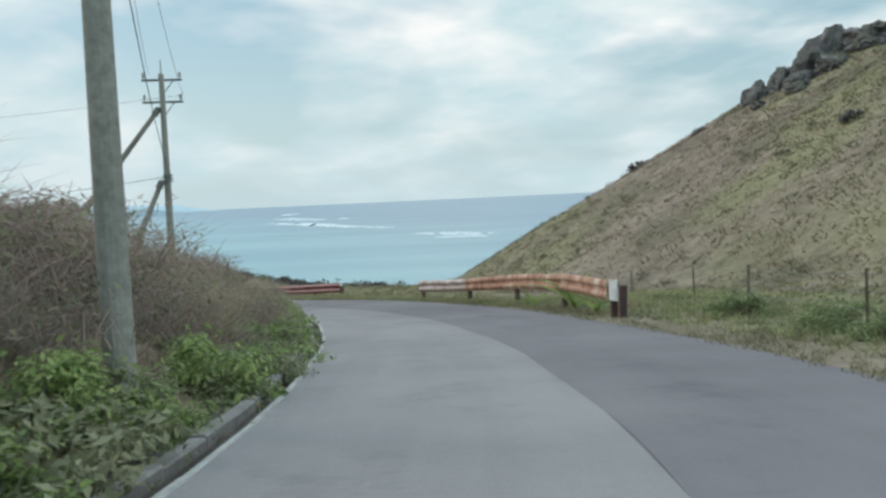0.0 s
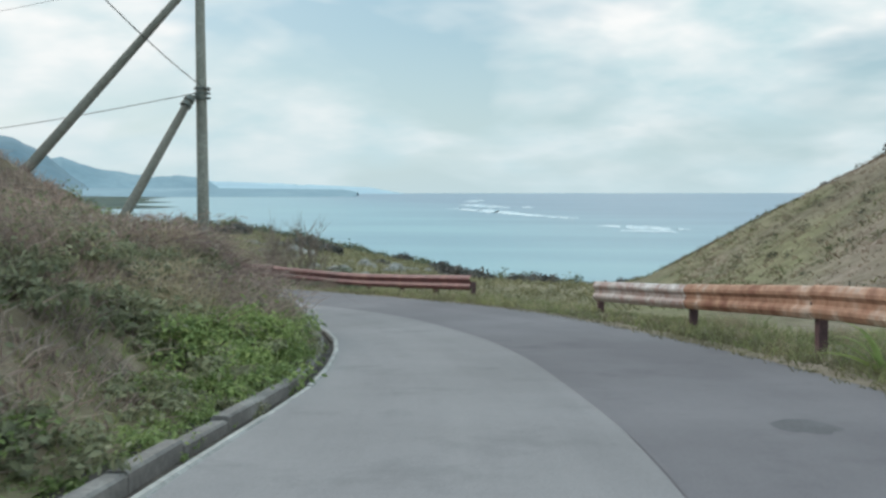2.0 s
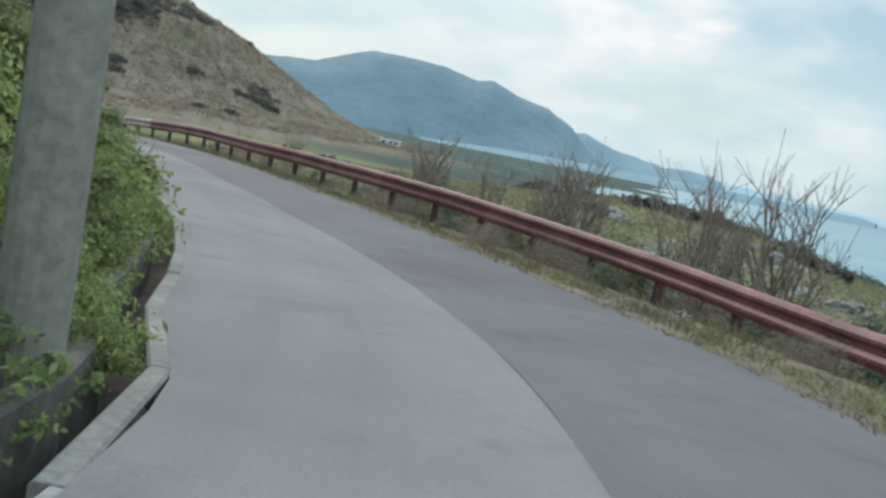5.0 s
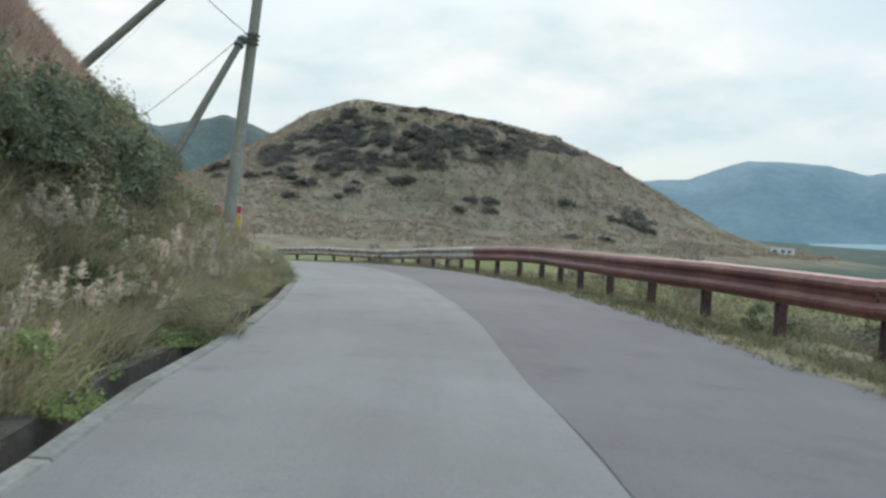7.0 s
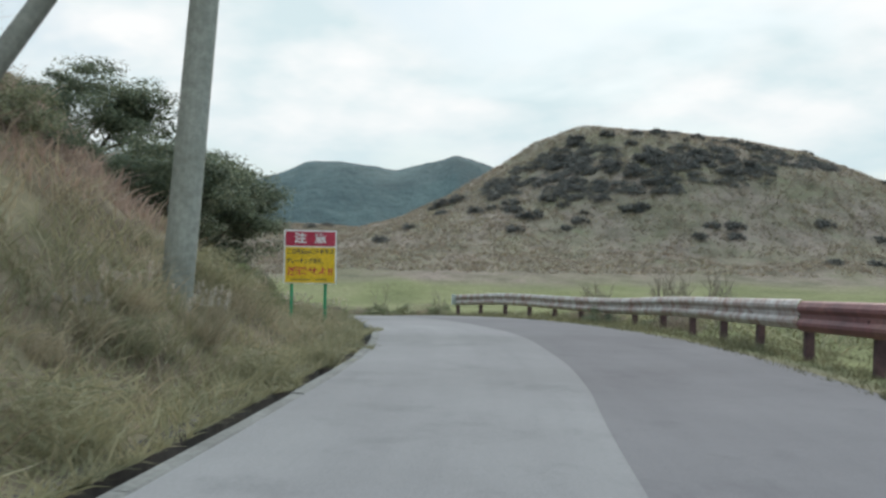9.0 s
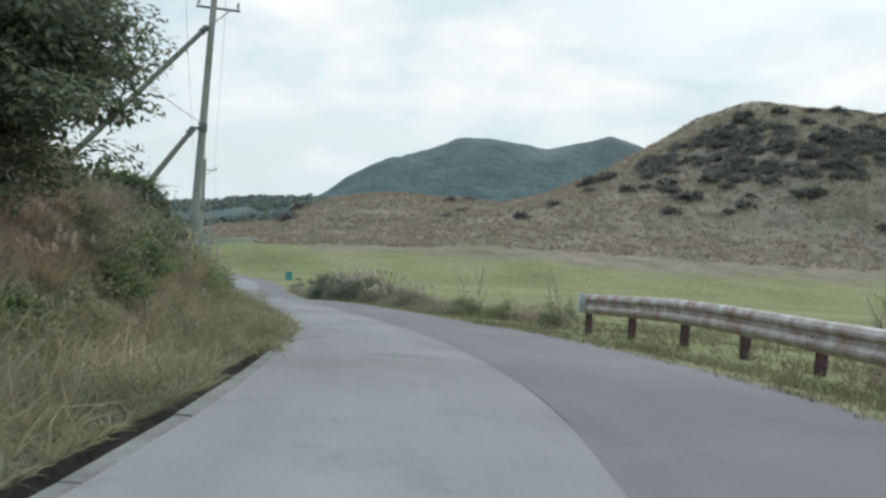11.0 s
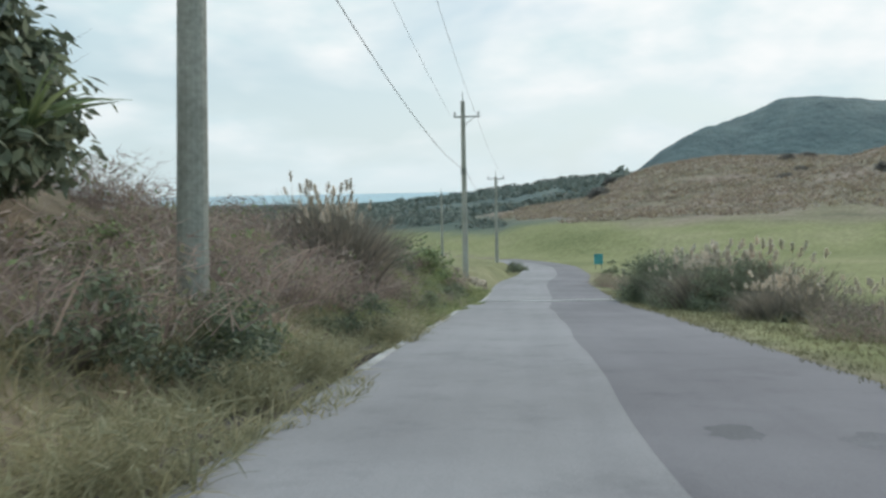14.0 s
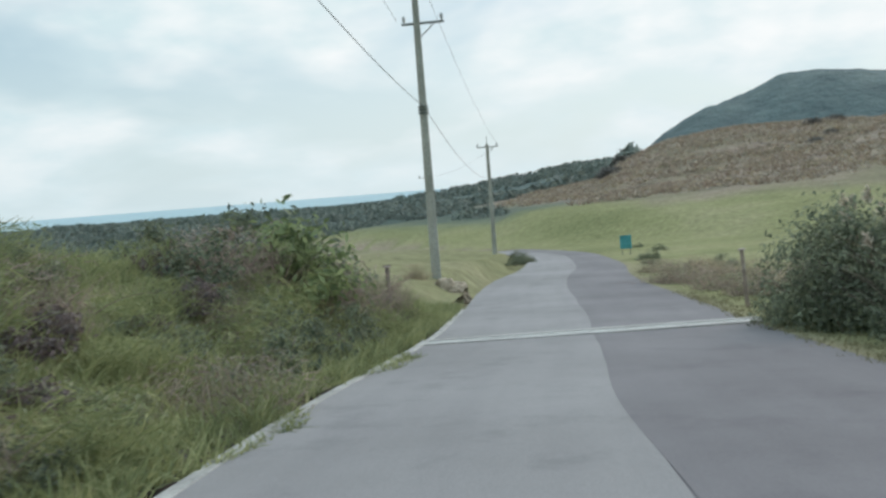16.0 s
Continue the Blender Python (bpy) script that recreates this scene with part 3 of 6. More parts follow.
sea_mat, st, sb = material("sea_water", 0.35, 0.0, 0.4)
s_at = world_at(st)
s_sep = st.nodes.new("ShaderNodeVectorMath")
s_sep.operation = "DOT_PRODUCT"
s_sep.inputs[1].default_value = (2.3, 1.0, 0.0)
st.links.new(s_at, s_sep.inputs[0])
s_reef = st.nodes.new("ShaderNodeMapRange")
s_reef.inputs["From Min"].default_value, s_reef.inputs["From Max"].default_value = 250, 800
st.links.new(s_sep.outputs["Value"], s_reef.inputs["Value"])
s_patch = noise_of(st, 0.005, 5, 0.6, s_at, (1, 3.0, 1))
s_c = mixed(st, s_reef.outputs[0], ramp(st, s_patch, (0.36, (0.155, 0.28, 0.335)), (0.50, (0.185, 0.325, 0.37)), (0.62, (0.215, 0.365, 0.395))),
            ramp(st, s_patch, (0.35, (0.13, 0.205, 0.275)), (0.62, (0.175, 0.265, 0.335))))
st.links.new(s_c, sb.inputs["Base Color"])
bumped(st, sb, noise_of(st, 0.25, 5, 0.6, s_at), 0.25, 0.5)
sea = link_mesh("water", [(-5200, -5200, SEA), (5200, -5200, SEA), (5200, 5200, SEA), (-5200, 5200, SEA)], [(0, 1, 2, 3)], sea_mat)
tagged(sea, "pale turquoise sea with a line of surf", "sea", kind="structure")


FAR_EYE = (-30.0, 45.0, -1.0)


def far_range(name, profile, near, deep, mat, eye=FAR_EYE, seed=1):
    """A range of hills from its skyline: pairs of bearing (degrees left of +y) and rise (degrees)."""
    prof = np.array(profile)
    az = np.arange(prof[0, 0], prof[-1, 0], 0.12)
    el = np.interp(az, prof[:, 0], prof[:, 1])
    rr = np.random.RandomState(seed)
    el = el + 0.03 * np.convolve(rr.normal(0, 1, len(az)), np.ones(4) / 4, "same") * (el > 0.3)
    rows = 9
    v, f = [], []
    for i, (a, e) in enumerate(zip(np.radians(az), np.radians(el))):
        for j in range(rows):
            u = j / (rows - 1)
            d = near + deep * u
            top = math.tan(e) * (near + deep * 0.55) - SEA - 1
            k = math.sin(min(u / 0.55, 1) * math.pi / 2) ** 1.15 if u < 0.56 else math.cos((u - 0.55) / 0.45 * math.pi / 2)
            wob = 1 + 0.16 * float(rolling(np.array([az[i] * 0.45 + j * 0.35]), np.array([j * 0.5]), 1.0, seed)[0]) * (0 < u < 0.5)
            v.append((eye[0] - math.sin(a) * d, eye[1] + math.cos(a) * d, SEA + max(top, 0.1) * k * wob))
    for i in range(len(az) - 1):
        for j in range(rows - 1):
            p = i * rows + j
            f.append((p, p + 1, p + rows + 1, p + rows))
    return link_mesh(name, v, f, mat, smoothed=True)


# far ranges: distance haze is mixed into these base colours, palest farthest off
blue_hill = speckled("haze_tinted_forest", (0.115, 0.19, 0.235), (0.145, 0.225, 0.27), (0.175, 0.26, 0.305), 0.004, 0.03, 0.95, 0.2, depth=5, grain=0.1)
pale_hill = speckled("far_haze_tinted_forest", (0.33, 0.45, 0.52), (0.35, 0.475, 0.54), (0.37, 0.50, 0.56), 0.004, 0.03, 0.95, 0.1, depth=5, grain=0.06)
mid_hill = speckled("mid_haze_tinted_forest", (0.17, 0.265, 0.315), (0.20, 0.30, 0.35), (0.235, 0.335, 0.385), 0.004, 0.03, 0.95, 0.15, depth=5, grain=0.08)
wood_far = speckled("far_woods", (0.055, 0.082, 0.078), (0.08, 0.112, 0.105), (0.115, 0.148, 0.13), 0.03, 0.25, 0.95, 0.8, depth=3)
green_hill = speckled("forest_slope", (0.05, 0.078, 0.082), (0.075, 0.108, 0.11), (0.10, 0.138, 0.136), 0.006, 0.03, 0.95, 0.7, depth=25, grain=0.16)

MOUNT_P = [(60, 3.2), (66, 3.9), (70, 4.0), (73, 4.15), (74.5, 4.7), (76, 5.15), (77.6, 4.68), (79.6, 4.2), (81.2, 4.4), (82.8, 4.62), (84.8, 4.58),
           (86.2, 3.95), (87.7, 3.42), (89.7, 2.8), (91.3, 1.9), (92.4, 1.0), (93.3, 0.45), (95.4, 0.2), (97.5, 0.08)]
MOUNT_N = [(23.4, -0.2), (24.0, 0.35), (24.8, 0.75), (26.2, 0.86), (27.7, 0.78), (29.0, 1.0), (30.5, 1.22), (32.4, 1.85), (33.2, 1.76), (35, 1.9), (38, 1.5)]
MOUNT_M = [(29.8, -0.2), (31.0, 0.15), (32.0, 0.9), (33.3, 2.1), (34.9, 2.9), (36.6, 3.2), (38.2, 3.84), (39.3, 3.7),
           (41.1, 4.1), (42.6, 4.24), (45.5, 4.26), (46.8, 3.86), (48.7, 3.05), (50.3, 2.95), (52, 2.75), (56, 2.4), (62, 2.0)]
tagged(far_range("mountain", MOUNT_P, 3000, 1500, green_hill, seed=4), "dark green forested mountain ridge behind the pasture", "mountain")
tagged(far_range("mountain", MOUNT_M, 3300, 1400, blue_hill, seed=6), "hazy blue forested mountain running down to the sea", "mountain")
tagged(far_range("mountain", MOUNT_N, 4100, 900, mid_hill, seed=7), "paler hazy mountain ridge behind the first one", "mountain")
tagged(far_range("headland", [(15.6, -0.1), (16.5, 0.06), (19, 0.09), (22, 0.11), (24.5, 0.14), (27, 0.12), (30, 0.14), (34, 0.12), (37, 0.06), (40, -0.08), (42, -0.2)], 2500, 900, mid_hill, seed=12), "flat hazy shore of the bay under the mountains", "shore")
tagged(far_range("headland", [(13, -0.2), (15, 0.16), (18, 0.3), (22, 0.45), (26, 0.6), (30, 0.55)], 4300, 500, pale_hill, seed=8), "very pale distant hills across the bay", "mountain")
BELT = [(86, 0.0), (90, 0.35), (92, 0.42), (96, 0.22), (100, -0.3), (104, -0.7), (108, -1.0), (113, -1.2), (120, -1.6), (130, -2.0)]
tagged(far_range("forest_belt", BELT, 300, 900, wood_far, seed=9),
       "low dark woods on the far plain", "forest")

# ---------------------------------------------------------------- guard rails
rust_red = speckled("rusty_red_steel", (0.13, 0.045, 0.05), (0.19, 0.066, 0.068), (0.27, 0.12, 0.10), 1.1, 9, 0.55, 0.3, spec=0.5)
rust_pale = speckled("peeling_white_steel", (0.25, 0.13, 0.10), (0.38, 0.315, 0.295), (0.54, 0.515, 0.505), 3.5, 11, 0.5, 0.3, spec=0.5)
rust_brown = speckled("orange_rusty_steel", (0.22, 0.10, 0.065), (0.38, 0.22, 0.15), (0.52, 0.44, 0.38), 2.2, 9, 0.8, 0.3)
post_steel = speckled("dark_rusty_post", (0.06, 0.035, 0.04), (0.095, 0.055, 0.06), (0.15, 0.085, 0.08), 2, 20, 0.85, 0.3)
WAVE = ((0.195, 0.0), (0.175, 0.035), (0.12, 0.07), (0.08, 0.07), (0.03, 0.03), (-0.03, 0.03), (-0.08, 0.07), (-0.12, 0.07), (-0.175, 0.035), (-0.195, 0.0))


def rail_line(points, step=0.25):
    return spline(np.array(points), step)


def beam_panel(xy, face, high, mat, parent):
    """One wave-shaped steel panel along the plan points; face: +1 turns the waves to the left of the run."""
    v, f = [], []
    t = np.gradient(xy, axis=0)
    t = t / np.hypot(*t.T)[:, None]
    back = 0.004
    prof = [(a, b) for a, b in WAVE] + [(a, b - back) for a, b in WAVE[::-1]]
    n = len(prof)
    for (x, y), (tx, ty), h in zip(xy, t, high):
        for up, outw in prof:
            v.append((x - ty * outw * face, y + tx * outw * face, h + up))
    for i in range(len(xy) - 1):
        for j in range(n):
            a, b = i * n + j, i * n + (j + 1) % n
            f.append((a, b, b + n, a + n))
    f.append(tuple(range(n)))
    f.append(tuple(range(len(v) - n, len(v)))[::-1])
    return link_mesh("beam", v, f, mat, parent)


def guard_rail(points, label, post_step, mat_of, face, top=0.685, post_top=0.57, seed=0, skip=0):
    """A steel guard rail along the plan points: four-metre panels on channel posts."""
    rail = empty("guard_rail", pose(*points[0]))
    inv = rail.matrix_world.inverted()
    tagged(rail, label, "guard rail")
    at, xyz = rail_line(points)
    xy, z = xyz[:, :2], xyz[:, 2]
    rr = random.Random(seed)
    k = int(4 / 0.25)
    kids = []
    for a in range(0, len(xy) - 1, k):
        b = min(a + k, len(xy) - 1)
        if b - a < 3:
            break
        sag = rr.uniform(-0.012, 0.012)
        ob = beam_panel(xy[a:b + 1], face, z[a:b + 1] + top - 0.175 + np.linspace(sag, -sag, b - a + 1), mat_of(at[a]), None)
        kids.append(ob)
    q = 0.0
    me = None
    while q < at[-1]:
        i = int(q / 0.25)
        t = xy[min(i + 1, len(xy) - 1)] - xy[max(i - 1, 0)]
        n = np.array([-t[1], t[0]]) / np.hypot(*t) * face
        bm = bmesh.new()
        m = pose(0, 0, 0, rr.uniform(-1.5, 1.5), rr.uniform(-1.5, 1.5), math.degrees(math.atan2(t[1], t[0])))
        tall = post_top + 0.45
        box(bm, (0.115, 0.012, tall), m @ pose(0, 0, tall / 2 - 0.45))
        box(bm, (0.012, 0.10, tall), m @ pose(-0.05, -0.05 * face, tall / 2 - 0.45))
        box(bm, (0.012, 0.10, tall), m @ pose(0.05, -0.05 * face, tall / 2 - 0.45))
        box(bm, (0.09, 0.05, 0.22), m @ pose(0, 0.028 * face, post_top - 0.10))
        ob = part("post", bm, post_steel)
        ob.location = (xy[i][0] - n[0] * 0.05, xy[i][1] - n[1] * 0.05, z[i])
        kids.append(ob)
        bm = bmesh.new()
        tube(bm, (0, 0, 0), (n[0] * 0.022, n[1] * 0.022, 0), 0.018, n=6)
        ob = part("bolt", bm, post_steel)
        ob.location = (xy[i][0] + n[0] * 0.018, xy[i][1] + n[1] * 0.018, z[i] + top - 0.19)
        kids.append(ob)
        q += post_step
    bpy.context.view_layer.update()
    for ob in kids:
        w = ob.matrix_world.copy()
        ob.parent = rail
        ob.matrix_parent_inverse = inv
        ob.matrix_world = w
    return rail, at, xy, z


RAIL_LONG = [(-67.3, 58.07, -4.44), (-63.1, 58.72, -4.15), (-59.1, 59.0, -3.99), (-55, 58.95, -3.81), (-50, 58.3, -3.48), (-43.96, 56.83, -3.17), (-38.14, 55.38, -2.92),
             (-32.97, 53.35, -2.80), (-25.38, 50.86, -2.67), (-19.68, 49.08, -2.65), (-14.12, 46.7, -2.69), (-8.9, 43.2, -2.66), (-4.35, 38.28, -2.22)]
long_rail, la, lxy, lz = guard_rail(RAIL_LONG, "long weathered guard rail, peeling white turning rust-red, beside pasture", 2.0,
                                    lambda q: rust_pale if q < 23 else rust_red, -1, seed=3)
RAIL_SHORT = [(-1.14, 33.1, -1.83), (0.40, 29.36, -1.5), (1.57, 25.54, -1.12), (2.35, 21.64, -0.82), (2.8, 17.34, -0.6)]
short_rail, sa, sxy, sz = guard_rail(RAIL_SHORT, "short orange-rusty guard rail with a pale end plate", 4.0, lambda q: rust_brown if q > 3 else rust_pale, -1, seed=5)


def end_plate(rail, p, yaw, wide, mat, label):
    """The rounded plate that closes a rail's end."""
    bm = bmesh.new()
    ring = []
    for k in range(9):
        a = math.pi * k / 8
        ring.append((math.sin(a) * wide, 0.06 * math.cos(a)))
    vs = []
    for u, w in ring:
        vs.append([bm.verts.new((u, w, z)) for z in (-0.19, 0.19)])
        vs[-1] += [bm.verts.new((u * 0.97, w * 0.9, z)) for z in (0.19, -0.19)]
    for a, b in zip(vs, vs[1:]):
        for i in range(4):
            bm.faces.new((a[i], a[(i + 1) % 4], b[(i + 1) % 4], b[i]))
    bm.transform(inv_of(rail) @ pose(*p, 0, 0, yaw))
    return part("end_plate", bm, mat, rail, label)


def inv_of(ob):
    return Matrix.Translation(-ob.location)


plate_white = speckled("chalky_white_paint", (0.40, 0.42, 0.42), (0.60, 0.63, 0.62), (0.68, 0.70, 0.69), 4, 20, 0.6, 0.2)
end_plate(long_rail, (-67.1, 57.97, -3.92), 188, 0.26, plate_white, "white end plate")
end_plate(short_rail, (2.8, 17.49, -0.08), -84, 0.30, plate_white, "peeling white end plate")
for rail, p, yaw in ((short_rail, (2.99, 17.5, -0.62), 96), (long_rail, (-4.45, 38.4, -2.3), 130)):
    bm = bmesh.new()
    box(bm, (0.12, 0.13, 1.05), inv_of(rail) @ pose(p[0], p[1], p[2] + 0.08, 3, 4, yaw), 0.01)
    part("end_post", bm, post_steel, rail, "dark square end post")

# ---------------------------------------------------------------- power poles
concrete = speckled("pole_concrete", (0.23, 0.235, 0.205), (0.29, 0.295, 0.26), (0.34, 0.345, 0.31), 0.7, 14, 0.9, 0.2)
# darker copy of the pole concrete: the struts' shade sits in the colour
concrete_shaded = speckled("shaded_pole_concrete", (0.14, 0.135, 0.115), (0.185, 0.18, 0.155), (0.23, 0.225, 0.195), 0.7, 14, 0.9, 0.2)
dark_steel = speckled("weathered_steel", (0.09, 0.11, 0.10), (0.14, 0.16, 0.15), (0.19, 0.21, 0.20), 2, 30, 0.6, 0.2, 0.4)
rubber = speckled("black_cable", (0.02, 0.022, 0.022), (0.03, 0.032, 0.032), (0.04, 0.042, 0.042), 2, 30, 0.6, 0.1)
porcelain = speckled("insulator_porcelain", (0.28, 0.30, 0.30), (0.40, 0.42, 0.42), (0.5, 0.52, 0.52), 3, 30, 0.35, 0.05)


def power_pole(label, x, y, top, arms, radius=0.165, struts=(), bands=(), spike=0.8, turn=0.0, sink=0.5, base=None, lean=(0.0, 0.0)):
    """A tapered concrete pole; arms: heights and half lengths; struts: (height on the pole, foot)."""
    g = ground_at(x, y) if base is None else base
    m_pole = pose(x, y, g, lean[0], lean[1])
    pole = empty("power_pole", m_pole)
    tagged(pole, label, "power pole")
    bm = bmesh.new()
    tube(bm, (0, 0, -sink), (0, 0, top - g), radius, radius * 0.62, 18)
    part("shaft", bm, concrete, pole, smoothed=False)
    if spike:
        bm = bmesh.new()
        tube(bm, (0, 0, top - g - 0.3), (0, 0, top - g + spike), 0.03, 0.015, 8)
        part("spike", bm, dark_steel, pole)
    for z, half, off in arms:
        rot = pose(0, 0, z - g, 0, 0, turn)
        bm = bmesh.new()
        box(bm, (2 * half, 0.075, 0.075), rot @ pose(off, 0.14, 0), 0.006)
        arm = part("crossarm", bm, dark_steel, pole)
        for u in (-half + 0.08, half - 0.08):
            bm = bmesh.new()
            m = rot @ pose(off + u, 0.14, 0.04)
            for k, (r, h) in enumerate(((0.03, 0.05), (0.065, 0.05), (0.05, 0.04), (0.065, 0.05), (0.035, 0.05))):
                c = m @ Vector((0, 0, 0.02 + 0.045 * k))
                tube(bm, c, c + Vector((0, 0, h)), r, r * 0.85, 10)
            part("insulator", bm, porcelain, pole)
        bm = bmesh.new()
        a, b = rot @ Vector((off + half * 0.55, 0.14, -0.03)), rot @ Vector((0, 0.12, -0.55))
        tube(bm, a, b, 0.018, n=6)
        part("brace", bm, dark_steel, pole)
    for z in bands:
        for dz in (-0.11, 0.0, 0.11):
            bm = bmesh.new()
            tube(bm, (0, 0, z - g + dz - 0.02), (0, 0, z - g + dz + 0.02), radius * 1.05, n=18)
            box(bm, (0.06, 0.10, 0.05), pose(radius + 0.02, 0, z - g + dz))
            part("band", bm, dark_steel, pole)
    for z, foot, gap in struts:
        f = m_pole.inverted() @ Vector(foot)
        head = Vector((0, 0, z - g))
        way = (f - head).normalized()
        side = Vector((way.x, way.y, 0)).normalized()
        a = head + side * gap
        bm = bmesh.new()
        tube(bm, a, f + way * 2.2, 0.085, 0.125, 14)
        st_ob = part("strut", bm, concrete_shaded, pole, "concrete strut coloured darker for its shaded underside")
        bm = bmesh.new()
        tube(bm, a + way * 0.05, a + way * 0.14, 0.125, n=14)
        tube(bm, a + way * 0.22, a + way * 0.30, 0.128, n=14)
        box(bm, (0.07, 0.07, gap), Matrix.Translation(head + side * gap * 0.5) @ side.to_track_quat("Z", "Y").to_matrix().to_4x4())
        part("clamp", bm, dark_steel, pole)
    return pole

power_pole("tall concrete power pole with two crossarms and leaning concrete struts", -10.24, 34.95, 6.67, [(6.47, 0.72, 0.0), (5.67, 0.72, 0.0)], 0.155,
                [(5.43, (-13.1, 32.2, 0.85), 0.15), (2.80, (-11.1, 32.9, -0.05), 0.30)], (2.89,), 0.5, 10)
power_pole("concrete power pole beside the bank with two leaning struts", -42.78, 48.98, 7.4, [(6.6, 0.75, 0.0)], 0.17,
                [(5.9, (-42.86, 45.0, 1.0), 0.16), (2.6, (-41.5, 47.05, -1.3), 0.32)], (2.62,), 0.7, 68, base=-2.9, lean=(-4.2, 0.5))
power_pole("concrete power pole with a green-stained top and two struts", -82.42, 47.53, 4.7, [(4.3, 0.75, 0.15)], 0.17,
                [(3.6, (-79.9, 43.5, -1.9), 0.16), (0.1, (-81.4, 46.2, -2.1), 0.32)], (0.14,), 0.7, 95, lean=(-1.9, 0.0))
power_pole("concrete power pole with a single crossarm by the field road", -126.3, 40.35, 0.9, [(0.04, 0.75, 0.2)], 0.18, (), (-3.0,), 0.5, 98, base=-9.3)
power_pole("distant concrete power pole with a crossarm", -163.0, 35.0, -2.9, [(-3.1, 0.8, 0.0)], 0.18, (), (), 0.6, 98)
power_pole("far concrete power pole where the road bends away", -190.0, 22.8, -4.4, [(-4.7, 0.8, 0.0)], 0.18, (), (), 0.6, 130)
power_pole("thick concrete power pole at the roadside among dry shrubs", -2.64, 6.54, 7.0, [], 0.122, (), (), 0.0, base=0.3)


# ---------------------------------------------------------------- plants
leaf_green = leafy("green_leaves", (0.095, 0.13, 0.065), (0.19, 0.245, 0.115), (0.30, 0.355, 0.18), 0.45)
leaf_dull = leafy("dull_leaves", (0.135, 0.145, 0.095), (0.235, 0.25, 0.155), (0.345, 0.35, 0.225), 0.4)
leaf_bright = leafy("bright_leaves", (0.13, 0.19, 0.075), (0.25, 0.335, 0.125), (0.37, 0.45, 0.19), 0.45)
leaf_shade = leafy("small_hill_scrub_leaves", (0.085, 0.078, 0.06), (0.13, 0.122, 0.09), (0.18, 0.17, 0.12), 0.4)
leaf_withered = leafy("withered_leaves", (0.085, 0.068, 0.072), (0.15, 0.12, 0.122), (0.23, 0.19, 0.18), 0.35)
leaf_dark = leafy("dark_leaves", (0.09, 0.108, 0.08), (0.16, 0.19, 0.132), (0.24, 0.27, 0.178), 0.45)
# shrubs on the hills: their greyed leaf colour has the distance haze painted in
leaf_haze = leafy("hazed_shrub_leaves", (0.10, 0.097, 0.10), (0.148, 0.145, 0.14), (0.20, 0.197, 0.18), 0.4)
verge_olive = leafy("olive_verge_grass", (0.13, 0.128, 0.075), (0.197, 0.192, 0.115), (0.27, 0.252, 0.165), 0.4)
olive_dry = leafy("olive_dry_grass", (0.21, 0.175, 0.12), (0.31, 0.265, 0.185), (0.40, 0.35, 0.26), 0.4)
# leaves of the far woods, lightened and blued by haze put into the colour
leaf_far = leafy("hazed_tree_leaves", (0.112, 0.142, 0.134), (0.148, 0.182, 0.165), (0.19, 0.222, 0.192), 0.3)
reed_dead = leafy("dead_reed_blades", (0.15, 0.105, 0.10), (0.26, 0.19, 0.175), (0.40, 0.31, 0.275), 0.35)
grass_green = leafy("grass_blades", (0.19, 0.185, 0.115), (0.29, 0.28, 0.175), (0.39, 0.365, 0.25), 0.45)
grass_lush = leafy("lush_grass_blades", (0.165, 0.195, 0.095), (0.265, 0.295, 0.145), (0.37, 0.385, 0.205), 0.45)
grass_dry = leafy("dry_grass_blades", (0.24, 0.20, 0.14), (0.36, 0.31, 0.22), (0.48, 0.425, 0.32), 0.4)
brush_dry = leafy("dry_brush", (0.20, 0.152, 0.138), (0.32, 0.25, 0.222), (0.45, 0.36, 0.315), 0.35)
brush_red = leafy("reddish_dry_grass", (0.28, 0.20, 0.17), (0.39, 0.29, 0.245), (0.49, 0.38, 0.32), 0.4)
hill_tawny = leafy("tawny_hill_grass", (0.21, 0.165, 0.13), (0.275, 0.215, 0.172), (0.335, 0.27, 0.215), 0.4)
hill_pale = leafy("pale_hill_grass", (0.24, 0.20, 0.165), (0.34, 0.29, 0.245), (0.43, 0.38, 0.33), 0.3)
hill_red = leafy("reddish_hill_grass", (0.175, 0.13, 0.10), (0.24, 0.182, 0.14), (0.305, 0.238, 0.185), 0.4)
hill_olive = leafy("olive_hill_grass", (0.17, 0.165, 0.095), (0.22, 0.215, 0.125), (0.275, 0.26, 0.16), 0.4)
hill_green = leafy("green_hill_grass", (0.105, 0.115, 0.06), (0.155, 0.165, 0.088), (0.21, 0.215, 0.12), 0.4)
pampas_blades = leafy("pampas_blades", (0.15, 0.14, 0.105), (0.28, 0.265, 0.185), (0.42, 0.385, 0.27), 0.4)
pampas_dark = leafy("dark_pampas_blades", (0.10, 0.095, 0.085), (0.18, 0.165, 0.14), (0.30, 0.26, 0.21), 0.35)
plume_pale = leafy("pampas_plumes", (0.46, 0.40, 0.33), (0.62, 0.56, 0.48), (0.74, 0.69, 0.62), 0.4)
bark = speckled("grey_bark", (0.07, 0.055, 0.045), (0.12, 0.10, 0.08), (0.18, 0.15, 0.125), 4, 30, 0.95, 0.5)
twig = speckled("pale_twigs", (0.19, 0.15, 0.125), (0.27, 0.22, 0.185), (0.35, 0.30, 0.25), 4, 30, 0.95, 0.4)


def loose(ob):
    """Marks what nobody could count."""
    return tagged(ob, kind="stuff")


def unit(v):
    return v / np.maximum(np.linalg.norm(v, axis=-1, keepdims=True), 1e-9)


